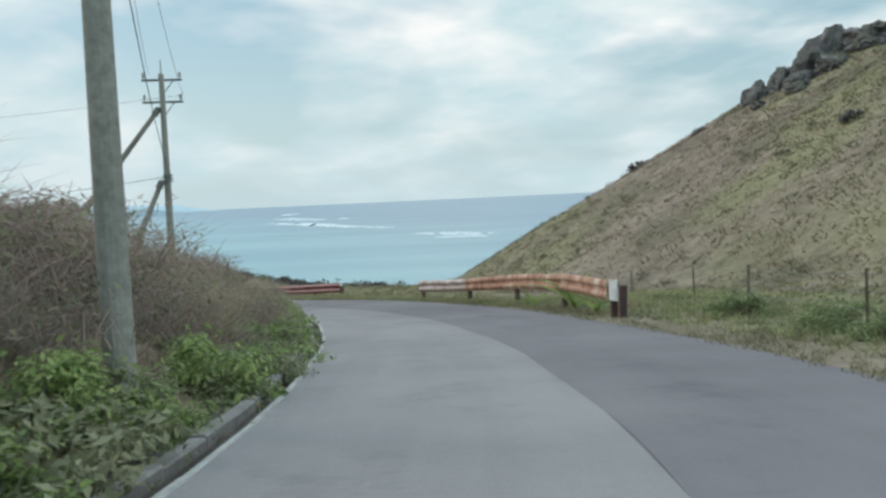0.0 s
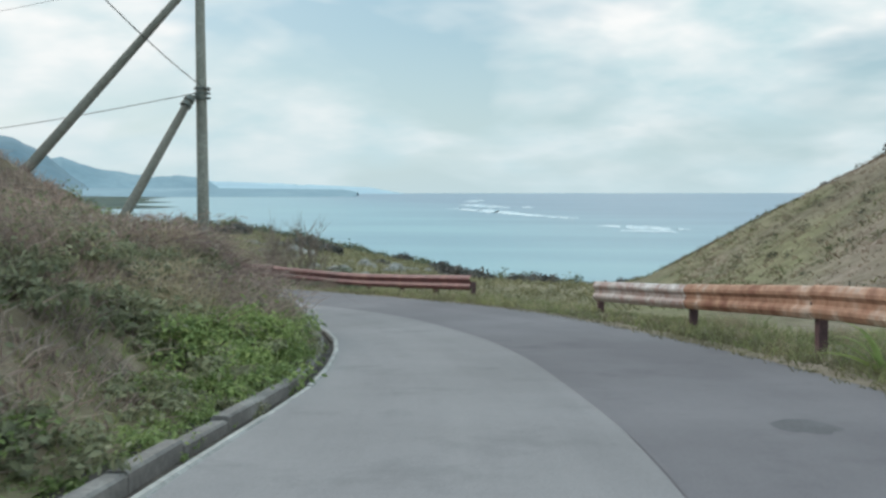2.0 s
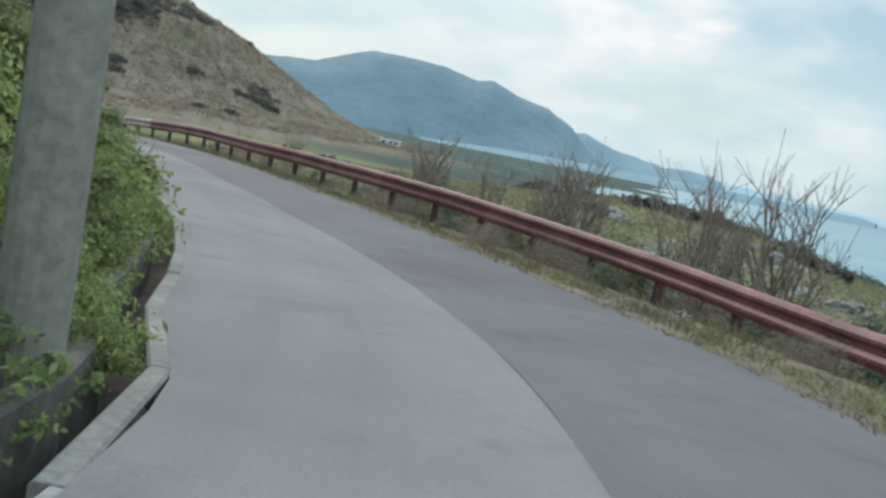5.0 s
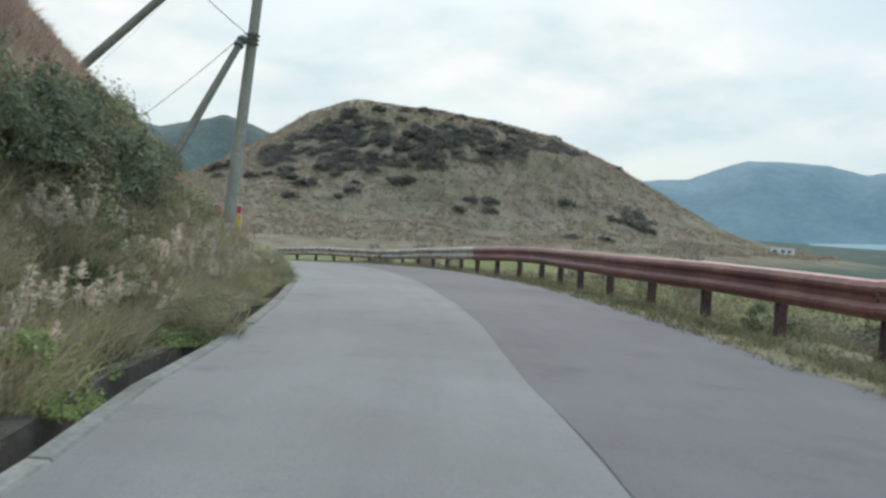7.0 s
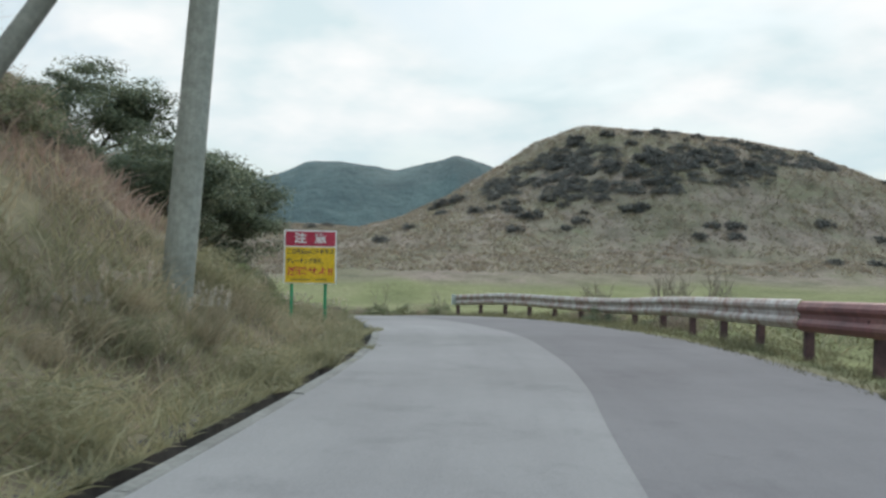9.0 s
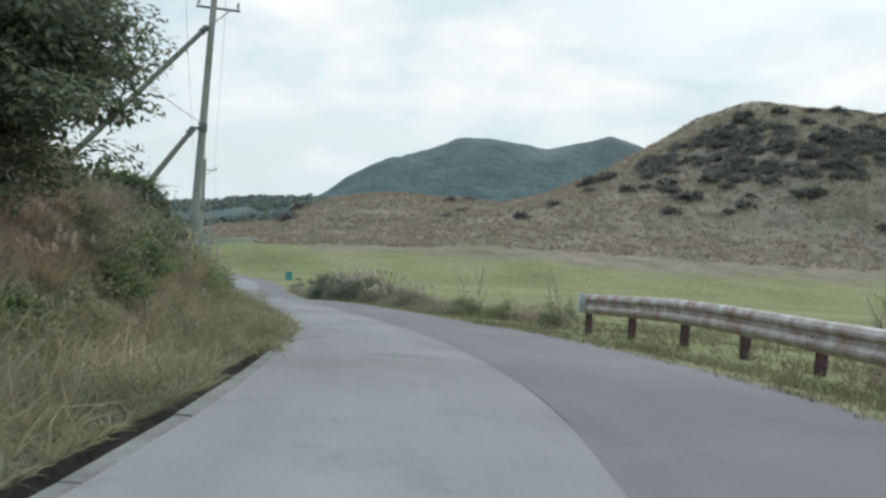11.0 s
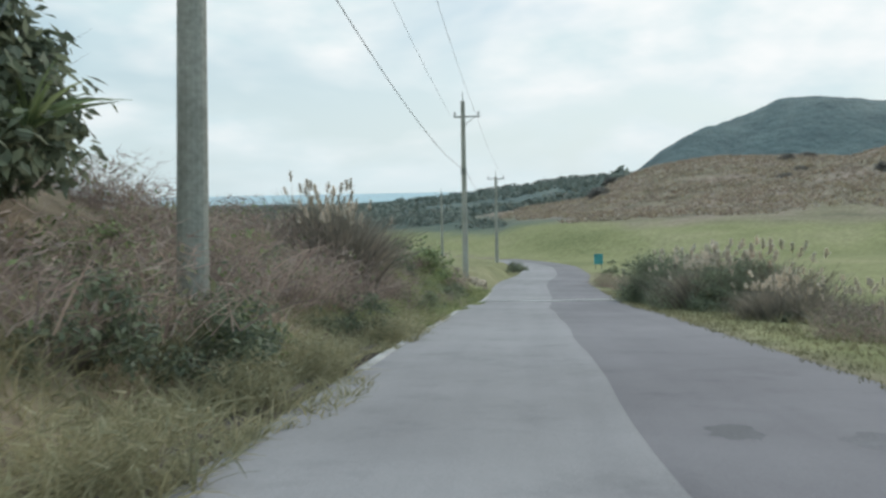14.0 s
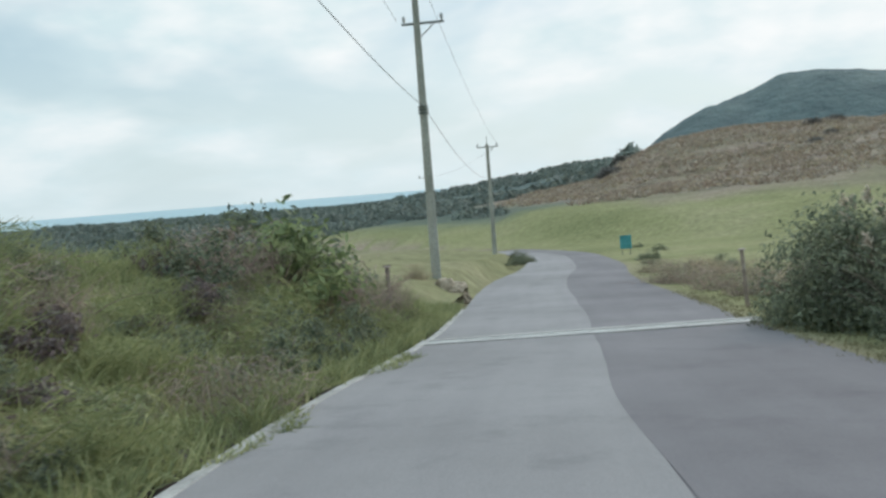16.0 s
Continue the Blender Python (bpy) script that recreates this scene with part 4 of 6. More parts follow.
def leaf_quads(c, n, size, rng):
    """Pointed leaves: a rhomb at each place, facing about n."""
    a = unit(np.cross(n, rng.normal(size=n.shape)))
    b = unit(np.cross(n, a))
    k = size * rng.uniform(0.6, 1.3, (len(c), 1))
    droop = -0.25 * k * np.array([0, 0, 1.0])
    v = np.stack([c - a * k, c - b * k * 0.42, c + a * k + droop, c + b * k * 0.42], 1)
    f = np.arange(len(c) * 4).reshape(-1, 4)
    return v.reshape(-1, 3), f


def blade_strips(base, way, length, width, bend, rng, segs=3):
    """Blades that rise from base along way and bow over; segs quads each."""
    m = len(base)
    length, width = np.broadcast_to(length, m)[:, None], np.broadcast_to(width, m)[:, None]
    side = unit(np.cross(way, rng.normal(size=way.shape)))
    out = unit(way * np.array([1, 1, 0]) + rng.normal(scale=0.35, size=way.shape) * np.array([1, 1, 0]))
    rows = []
    for k in range(segs + 1):
        u = k / segs
        p = base + way * length * u + out * length * bend * u**2 - np.array([0, 0, 1.0]) * length * bend * 0.75 * u**2.6
        w = width * (1 - 0.92 * u**1.5)
        rows += [p - side * w, p + side * w]
    v = np.stack(rows, 1)
    j = np.arange(segs)
    one = np.stack([2 * j, 2 * j + 1, 2 * j + 3, 2 * j + 2], 1)
    f = (np.arange(m)[:, None, None] * (2 * segs + 2) + one[None]).reshape(-1, 4)
    return v.reshape(-1, 3), f


def join(*sets):
    v, f, k = [], [], 0
    for a, b in sets:
        v.append(a)
        f.append(b + k)
        k += len(a)
    return np.concatenate(v), np.concatenate(f)


def clump_centres(rx, ry, rz, n, rng):
    p = unit(rng.normal(size=(n, 3)))
    p[:, 2] = np.abs(p[:, 2])
    return p * np.array([rx, ry, rz]) * rng.uniform(0.35, 1.0, (n, 1)) ** 0.6


def twig_set(n, high, spread_, rng, width=0.006):
    base = np.c_[rng.normal(scale=0.08, size=(n, 2)), np.zeros(n)]
    way = unit(np.c_[rng.normal(scale=spread_, size=(n, 2)), np.ones(n)])
    return blade_strips(base, way, high * rng.uniform(0.5, 1.05, n), width, 0.12, rng, 3)


def make_bush(name, label, leaf, rx, ry, rz, clumps, per, size, seed, ragged=0.35, category="bush"):
    """A leafy bush: stems and a crown of leaf clumps with gaps and a ragged outline."""
    rng = np.random.RandomState(seed)
    ob = empty(name)
    tagged(ob, label, category)
    cc = clump_centres(rx, ry, rz, clumps, rng)
    sets = []
    for c in cc:
        r = rng.uniform(0.18, 0.36) * (rx + ry + rz) / 3
        q = unit(rng.normal(size=(per, 3)))
        p = c + q * r * rng.uniform(0.3, 1.0, (per, 1)) * np.array([1.15, 1.15, 0.8])
        p[:, 2] = np.maximum(p[:, 2], 0.02)
        sets.append(leaf_quads(p, unit(q + np.array([0, 0, 0.8]) + rng.normal(scale=0.5, size=q.shape)), size, rng))
    strays = int(clumps * per * ragged * 0.15)
    q = unit(rng.normal(size=(strays, 3)))
    q[:, 2] = np.abs(q[:, 2])
    sets.append(leaf_quads(q * np.array([rx, ry, rz]) * rng.uniform(0.95, 1.18, (strays, 1)), unit(q + rng.normal(scale=0.6, size=q.shape)), size, rng))
    v, f = join(*sets)
    loose(quick_mesh("foliage", v, f, leaf, ob))
    v, f = twig_set(40, rz * 0.95, 0.55 * rx / max(rz, 0.1), rng, 0.010)
    loose(quick_mesh("stem_tangle", v, f, bark, ob))
    return ob


def make_brush(name, label, n, high, wide, seed, mat, leaf=None, leaves=0, category="brush"):
    """A tangle of dry stalks with some leaves left on it."""
    rng = np.random.RandomState(seed)
    ob = empty(name)
    tagged(ob, label, category)
    base = np.c_[np.clip(rng.normal(scale=wide * 0.42, size=(n, 2)), -wide * 0.7, wide * 0.7), np.zeros(n)]
    way = unit(np.c_[rng.normal(scale=0.55, size=(n, 2)), np.ones(n)])
    v, f = blade_strips(base, way, high * rng.uniform(0.4, 1.1, n), rng.uniform(0.003, 0.009, n), rng.uniform(0.05, 0.5, n)[:, None], rng, 4)
    m = 2 * n
    tip = base[rng.randint(n, size=m)] + np.c_[rng.normal(scale=wide * 0.16, size=(m, 2)), rng.uniform(0.08, 0.85, m) * high]
    v, f = join((v, f), blade_strips(tip, unit(rng.normal(size=(m, 3)) + np.array([0, 0, 0.4])), rng.uniform(0.06, 0.22, m), 0.007, 0.3, rng, 1))
    loose(quick_mesh("tangle", v, f, mat, ob))
    if leaves:
        p = np.c_[np.clip(rng.normal(scale=wide * 0.42, size=(leaves, 2)), -wide * 0.7, wide * 0.7), rng.uniform(0.05, high * 0.75, leaves)]
        v, f = leaf_quads(p, unit(rng.normal(size=p.shape) + np.array([0, 0, 0.7])), 0.045, rng)
        loose(quick_mesh("foliage", v, f, leaf, ob))
    return ob


def make_pampas(name, label, n, high, wide, plumes, seed, mat=None, category="pampas grass", open_=0.9, blade=1.0, head=0.30, bow=0.75, stalk=(0.78, 1.12)):
    """A clump of long arching blades with feathery plumes on stalks."""
    rng = np.random.RandomState(seed)
    ob = empty(name)
    tagged(ob, label, category)
    base = np.c_[rng.normal(scale=wide * 0.28, size=(n, 2)), np.zeros(n)]
    way = unit(np.c_[base[:, :2] / wide * open_ + rng.normal(scale=0.22, size=(n, 2)), np.ones(n)])
    v, f = blade_strips(base, way, high * rng.uniform(0.35, 0.95, n), blade * rng.uniform(0.006, 0.013, n), rng.uniform(0.2 * bow, bow, n)[:, None], rng, 5)
    loose(quick_mesh("tuft", v, f, mat or grass_dry, ob))
    for k in range(plumes):
        b = np.array([[*rng.normal(scale=wide * 0.28, size=2), 0.0]])
        w = unit(np.array([[*(b[0, :2] / wide * open_ * 0.75 + rng.normal(scale=0.14, size=2)), 1.0]]))
        ln = high * rng.uniform(*stalk)
        sv, sf = blade_strips(b, w, ln, 0.006, 0.10, rng, 4)
        quick_mesh("stalk", sv, sf, grass_dry, ob)
        tip = sv[-2]
        m = 60
        u = rng.uniform(0, 1, (m, 1))
        c = tip - w * head * u
        q = unit(w * 0.9 + rng.normal(scale=0.42, size=(m, 3)) + np.array([0.35, 0.1, 0.0]))
        pv, pf = blade_strips(c, q, 0.07 + 0.05 * u[:, 0], 0.011, 0.3, rng, 2)
        loose(quick_mesh("plume", pv, pf, plume_pale, ob))
    return ob


def make_bare_shrub(name, label, high, seed, n=9, category="shrub"):
    """Upright bare branches that fork twice, with twigs."""
    rng = np.random.RandomState(seed)
    ob = empty(name)
    tagged(ob, label, category)
    bm = bmesh.new()

    def grow(a, way, ln, r, depth):
        b = a + way * ln
        tube(bm, a, b, r, r * 0.6, 5, False)
        if depth == 0:
            return
        for _ in range(rng.randint(2, 4)):
            w = Vector((way.x + rng.normal(0, 0.33), way.y + rng.normal(0, 0.33), way.z + 0.15)).normalized()
            grow(a + (b - a) * rng.uniform(0.45, 1.0), w, ln * rng.uniform(0.5, 0.8), r * 0.6, depth - 1)

    for _ in range(n):
        w = Vector((rng.normal(0, 0.25), rng.normal(0, 0.25), 1)).normalized()
        grow(Vector((rng.normal(0, 0.12), rng.normal(0, 0.12), -0.1)), w, high * rng.uniform(0.35, 0.5), 0.016 * (high / 2) ** 0.7, 3)
    loose(part("branchwork", bm, twig, ob))
    return ob


def make_tree(name, label, high, crown, seed, leaf, clumps=150, per=230, size=0.07):
    """A tapered, forked trunk with limbs under a crown of leaf clumps."""
    rng = np.random.RandomState(seed)
    ob = empty(name)
    tagged(ob, label, "tree")
    bm = bmesh.new()
    tops = []

    def limb(a, way, ln, r, depth):
        p = a
        for _ in range(3):
            way = (way + Vector((rng.normal(0, 0.14), rng.normal(0, 0.14), rng.normal(0.05, 0.05)))).normalized()
            q = p + way * ln / 3
            tube(bm, p, q, r, r * 0.85, 8, False)
            p, r = q, r * 0.85
        tops.append(p)
        if depth:
            for _ in range(3):
                limb(p, (way + Vector((rng.normal(0, 0.6), rng.normal(0, 0.6), rng.normal(0.15, 0.25)))).normalized(), ln * 0.7, r * 0.65, depth - 1)

    for _ in range(3):
        limb(Vector((rng.normal(0, 0.15), rng.normal(0, 0.15), -0.2)), Vector((rng.normal(0, 0.25), rng.normal(0, 0.25), 1)).normalized(), high * 0.38, 0.13, 2)
    part("trunk", bm, bark, ob)
    sets = []
    for _ in range(clumps):
        if rng.uniform() < 0.45 and tops:
            c = np.array(tops[rng.randint(len(tops))]) + rng.normal(scale=0.3, size=3)
        else:
            q = unit(rng.normal(size=3)[None])[0]
            c = np.array([0, 0, high * 0.56]) + q * np.array([crown, crown, high * 0.44]) * rng.uniform(0.55, 1.0)
        r = rng.uniform(0.35, 0.75)
        q = unit(rng.normal(size=(per, 3)))
        p = c + q * r * rng.uniform(0.35, 1, (per, 1)) * np.array([1.2, 1.2, 0.7])
        sets.append(leaf_quads(p, unit(q + np.array([0, 0, 0.8]) + rng.normal(scale=0.5, size=q.shape)), size, rng))
    v, f = join(*sets)
    v[:, 2] = np.maximum(v[:, 2], 0.05)
    loose(quick_mesh("crown", v, f, leaf, ob))
    return ob


def stand(kind, x, y, scale=1.0, turn=0.0, sink=0.05, up=None, flat=1.0):
    """A copy of a plant at a place on the ground."""
    z = ground_at(x, y) if up is None else up
    m = Matrix.LocRotScale((x, y, z - sink), Euler((0, 0, radians(turn))), None)
    ob = copy_thing(kind, m)
    ob.scale = (scale, scale, scale * flat)
    return ob


PATTERN = []


def pattern(ob):
    """Notes a plant that is only copied, to be taken away at the end."""
    PATTERN.append(ob)
    return ob


bush_a = pattern(make_bush("bush", "dense green leafy bush on the roadside bank", leaf_green, 0.9, 0.9, 1.0, 34, 62, 0.055, 1))
bush_b = pattern(make_bush("bush", "bright green leafy bush with vines on the bank", leaf_bright, 1.0, 0.9, 0.9, 34, 62, 0.055, 2))
bush_c = pattern(make_bush("bush", "dark green leafy bush beside the road", leaf_dark, 1.0, 1.0, 0.9, 34, 62, 0.055, 3))
cover_a = pattern(make_bush("creeper", "low green leafy ground cover above the kerb", leaf_bright, 0.8, 0.8, 0.28, 26, 46, 0.045, 4, category="creeper"))
cover_b = pattern(make_bush("creeper", "low dull green leafy ground cover on the bank", leaf_dull, 0.8, 0.8, 0.30, 26, 46, 0.045, 5, category="creeper"))
brush_a = pattern(make_brush("brush", "tangled brown dry brush on the roadside bank", 460, 1.1, 1.2, 6, brush_dry, leaf_green, 160))
brush_b = pattern(make_brush("brush", "brown dry brush mixed with dull leaves", 360, 0.9, 1.2, 7, brush_dry, leaf_dull, 420))
brush_c = pattern(make_brush("dry_grass_clump", "straw-coloured dry grass clump on the bank", 330, 0.9, 0.8, 8, grass_dry, category="grass clump"))
pampas_b = pattern(make_pampas("pampas_grass", "dark pampas grass clump with pale plumes by the pasture", 1100, 1.6, 1.5, 18, 10, pampas_dark, open_=0.5, blade=1.3, head=0.2, bow=0.5))
pampas_c = pattern(make_pampas("pampas_grass", "huge dense reed clump with many tan plumes on the berm", 2200, 2.6, 0.95, 30, 14, pampas_dark, open_=0.42, blade=1.6, head=0.24, bow=0.42))
pampas_d = pattern(make_pampas("pampas_grass", "tall green-bladed reed clump beside the berm", 1100, 2.3, 0.9, 6, 16, pampas_dark, open_=0.34, blade=1.4, head=0.24, bow=0.42))
reed_a = pattern(make_pampas("reed_clump", "drooping clump of dead reddish-brown reeds with a pale plume", 620, 1.5, 1.3, 2, 17, reed_dead, "reed", open_=1.2, blade=1.25, head=0.22, bow=1.25, stalk=(0.45, 0.6)))
straw_a = pattern(make_pampas("dry_grass_clump", "tall straw-coloured grass clump with feathery tan heads", 420, 1.35, 0.9, 12, 18, grass_dry, "grass clump", open_=0.7, blade=0.7, head=0.2, bow=0.6))
tuft_a = pattern(make_brush("grass_tuft", "lush green tuft of long grass on the berm", 260, 0.6, 0.55, 23, grass_lush, category="grass tuft"))
tuft_b = pattern(make_brush("grass_tuft", "pale olive tuft of long grass by the ditch", 260, 0.6, 0.55, 24, grass_green, category="grass tuft"))
weed_a = pattern(make_bush("weed_clump", "dark purplish-brown withered weeds on the grassy berm", leaf_withered, 0.55, 0.55, 0.42, 22, 46, 0.04, 27))
hedge_a = pattern(make_bush("hedge_bush", "dense dark twiggy hedge bush by the pasture", leaf_dark, 1.1, 1.1, 1.6, 70, 100, 0.042, 25, 0.8))
bush_d = pattern(make_bush("bush", "dull olive leafy shrub behind the guard rail", leaf_dull, 0.9, 0.9, 1.3, 36, 60, 0.05, 22, 0.6))
bare_a = pattern(make_bare_shrub("bare_shrub", "leafless grey shrub with upright twigs behind the rail", 2.2, 11, 14))
bare_b = pattern(make_bare_shrub("bare_tree", "small leafless tree by the pasture edge", 1.9, 12, 3, "tree"))
bush_big = pattern(make_bush("bush", "large round dark green bush behind a power pole", leaf_dark, 1.3, 1.3, 2.2, 90, 130, 0.095, 21, 0.1))


def add_rosettes(ob, n, rx, rz, seed):
    """Stiff sword-shaped leaves that stand out of the top of a bush."""
    rng = np.random.RandomState(seed)
    for _ in range(n):
        q = rng.normal(scale=rx * 0.42, size=2)
        b = np.array([q[0], q[1], rz * math.sqrt(max(0.1, 1 - (q @ q) / rx**2)) - 0.15])
        m = 22
        way = unit(np.c_[rng.normal(scale=0.6, size=(m, 2)), np.full(m, 0.9)])
        v, f = blade_strips(np.repeat(b[None], m, 0), way, rng.uniform(0.45, 0.85, m), 0.03, rng.uniform(0.1, 0.45, m)[:, None], rng, 4)
        loose(quick_mesh("sword_leaves", v, f, leaf_green, ob))


add_rosettes(bush_big, 9, 1.3, 2.2, 5)
tree_a = pattern(make_tree("tree", "dense dark green broadleaf tree leaning over the bank", 5.2, 2.6, 13, leaf_dark))
shrub_far = pattern(make_bush("shrub", "dark rounded shrub on the dry hillside", leaf_haze, 1.0, 1.0, 0.75, 16, 34, 0.16, 15, category="shrub"))


def at_road(s, l):
    p = along(s, l)
    return p.x, p.y


def sow(kinds, n, s0, s1, d0, d1, side, size0, size1, seed, flat=1.0, sink=0.05, low=0.0):
    """Scatters plants beside the road: d counts from the edge of the asphalt."""
    rr = random.Random(seed)
    for i in range(n):
        s = s0 + (s1 - s0) * (i + rr.uniform(0.1, 0.9)) / n
        d = rr.uniform(d0, d1)
        e = left_edge(s) if side > 0 else right_edge(s)
        x, y = at_road(s, side * (e + d))
        stand(rr.choice(kinds), x, y, rr.uniform(size0, size1), rr.uniform(0, 360), sink, None, flat)


# landward bank, in the order of the drive
sow([cover_a, cover_b, cover_b], 26, -3, 30, 0.55, 1.1, 1, 0.6, 1.0, 1)
sow([cover_b, brush_b], 26, -3, 30, 1.5, 2.8, 1, 0.7, 1.0, 2)
sow([cover_b, brush_b, brush_c, brush_b], 36, -1, 30, 1.0, 2.8, 1, 0.5, 0.8, 102)
sow([brush_a, brush_b, brush_a], 20, -4, 12, 2.3, 5.0, 1, 0.75, 1.1, 3)
sow([brush_a, brush_b, cover_b, cover_b], 20, 12, 27, 2.0, 5.0, 1, 0.4, 0.6, 103)
sow([brush_b, cover_b], 16, -4, 34, 4.0, 6.5, 1, 0.8, 1.1, 4)
sow([brush_a], 8, -2, 8, 2.2, 3.6, 1, 0.8, 1.1, 5)
sow([reed_a], 20, 27.5, 36.5, 1.5, 3.4, 1, 0.5, 0.72, 6)
sow([cover_a, cover_a, bush_b], 26, 21, 35, 0.5, 1.3, 1, 0.4, 0.6, 61)
sow([brush_a, brush_b, cover_b], 18, 22, 34, 1.1, 3.4, 1, 0.5, 0.8, 7)
sow([cover_b], 10, 27, 38, 2.4, 4.0, 1, 0.7, 1.0, 107)
sow([cover_a], 16, 27, 40, 0.65, 1.2, 1, 0.6, 0.9, 8)
sow([cover_a, cover_a, bush_b], 30, -2, 30, 0.5, 1.05, 1, 0.4, 0.65, 208)
sow([cover_a, cover_b], 60, -3, 38, 0.42, 0.7, 1, 0.3, 0.5, 108)
sow([cover_a], 9, 29, 35, 0.5, 0.7, 1, 0.45, 0.6, 110)
sow([cover_a, bush_b], 30, 38, 58, 0.42, 0.75, 1, 0.32, 0.5, 109)
sow([cover_a, bush_b], 8, 38.5, 42, 0.55, 0.75, 1, 0.38, 0.5, 111)
sow([bush_b, bush_a], 22, 38, 53, 0.85, 1.9, 1, 0.55, 0.85, 9)
sow([bush_a, bush_b, bush_a, bush_c], 14, 38, 45, 1.9, 3.4, 1, 0.7, 1.0, 10)
sow([bush_a, bush_b, bush_c], 12, 45, 52, 1.5, 2.8, 1, 0.4, 0.6, 210)
sow([brush_c, brush_a, bush_a], 18, 40, 57, 3.4, 5.2, 1, 0.35, 0.6, 11)
sow([bush_a, bush_d, cover_a], 12, 53, 60, 1.0, 2.4, 1, 0.4, 0.7, 12)
sow([bush_c, bush_d, bush_c], 18, 58, 66.5, 1.9, 2.8, 1, 0.38, 0.6, 13)
sow([bush_c, bush_d, bush_c], 14, 57, 66, 2.2, 3.4, 1, 0.5, 0.8, 217)
sow([bush_c, bush_d], 7, 70, 77, 3.0, 4.0, 1, 0.35, 0.5, 113)
sow([bush_c], 5, 66, 72, 2.6, 3.4, 1, 0.4, 0.55, 213)
sow([bush_c, bush_c, bush_d], 9, 57, 64, 2.0, 2.7, 1, 0.6, 0.85, 214)
sow([bush_d, bush_a, straw_a], 11, 97.5, 104.5, 1.2, 2.3, 1, 0.5, 0.75, 215)
sow([bush_c, brush_a], 16, 130, 141, 0.8, 4.0, 1, 0.3, 0.5, 216)
sow([brush_c, straw_a], 11, 56, 66, 0.9, 1.6, 1, 0.4, 0.6, 14)
sow([straw_a], 20, 54, 68, 0.6, 1.5, 1, 0.4, 0.62, 141)
sow([straw_a, brush_c], 6, 71, 77, 0.9, 1.7, 1, 0.3, 0.45, 142)
sow([cover_b, brush_c], 8, 77, 85, 0.9, 2.2, 1, 0.3, 0.45, 114)
sow([bush_a, bush_c], 7, 62, 72, 7.4, 9.4, 1, 0.6, 0.9, 15)
sow([bush_c, brush_a], 8, 78, 85, 4.6, 7.0, 1, 0.5, 0.8, 16)
sow([bush_a, bush_d, brush_c, straw_a], 16, 87, 98, 1.8, 3.6, 1, 0.35, 0.55, 17)
sow([bush_d, brush_b, cover_b, brush_c], 18, 95, 110, 1.9, 3.2, 1, 0.45, 0.7, 18)
sow([brush_c], 8, 97, 112, 3.2, 5.0, 1, 0.4, 0.55, 218)
sow([straw_a, bush_a, bush_d, brush_c], 18, 97, 111.5, 1.5, 2.9, 1, 0.45, 0.7, 118)
sow([brush_c], 4, 99, 106, 1.3, 2.2, 1, 0.6, 0.85, 19)
sow([bush_a], 4, 99, 110, 2.0, 3.0, 1, 0.6, 0.85, 119)
sow([brush_a, brush_b], 14, 112, 126, 1.5, 4.5, 1, 0.75, 1.05, 20)
sow([brush_a, brush_b], 14, 118, 131, 1.4, 4.0, 1, 0.6, 0.9, 21)
sow([cover_b, bush_c, brush_b, cover_a], 64, 120, 143, 0.7, 5.0, 1, 0.35, 0.75, 22)
sow([weed_a], 22, 126, 147, 0.35, 3.6, 1, 0.5, 1.0, 223)
sow([tuft_a], 60, 122, 146, 0.4, 5.5, 1, 0.6, 1.2, 221)
sow([tuft_b], 50, 54, 124, 0.2, 2.2, 1, 0.5, 1.0, 222)
for s, l, k, size in ((91.8, 4.9, tree_a, 0.86), (94.6, 5.4, tree_a, 0.80), (88.6, 6.2, tree_a, 0.72), (91.5, 7.8, tree_a, 0.80)):
    x, y = at_road(s, l)
    stand(k, x, y, size, s * 57, 0.95, None, 0.80)
for s, l, k, size in ((114.9, 5.4, bush_big, 1.0), (116.2, 6.3, bush_big, 0.85), (112.0, 3.6, brush_a, 0.9), (110.6, 4.4, brush_b, 1.0), (90.0, 3.4, bush_a, 0.5), (91.6, 3.2, bush_d, 0.5), (93.4, 3.2, bush_a, 0.5), (95.2, 3.2, bush_a, 0.5), (113.9, 5.0, bush_c, 0.8), (113.2, 3.2, bush_c, 0.7), (114.6, 2.8, bush_c, 0.75), (116.0, 3.0, bush_a, 0.6),
                      (126.0, 3.8, pampas_c, 0.86), (126.9, 4.6, pampas_d, 0.9), (128.8, 4.1, pampas_d, 0.85), (130.6, 4.3, pampas_d, 0.9), (129.9, 4.9, pampas_c, 0.75), (130.2, 3.7, brush_a, 0.8), (125.4, 4.6, brush_a, 0.9), (126.8, 3.3, brush_a, 0.8), (141.5, 4.1, bush_a, 1.5), (143.2, 4.8, bush_c, 1.6), (140.6, 4.8, brush_a, 1.0), (142.6, 3.7, brush_a, 1.0), (139.4, 5.0, bush_c, 0.9), (144.5, 4.4, bush_c, 0.7),
                      (146.0, 3.4, brush_a, 0.7), (143.2, 3.4, brush_b, 0.8), (158, 4.2, brush_c, 0.7), (150, 4.8, bush_c, 0.6)):
    x, y = at_road(s, l)
    stand(k, x, y, size, s * 31)
stand(bush_c, -81.5, 47.95, 0.85, 40)
stand(bush_a, -80.9, 47.2, 0.7, 140)
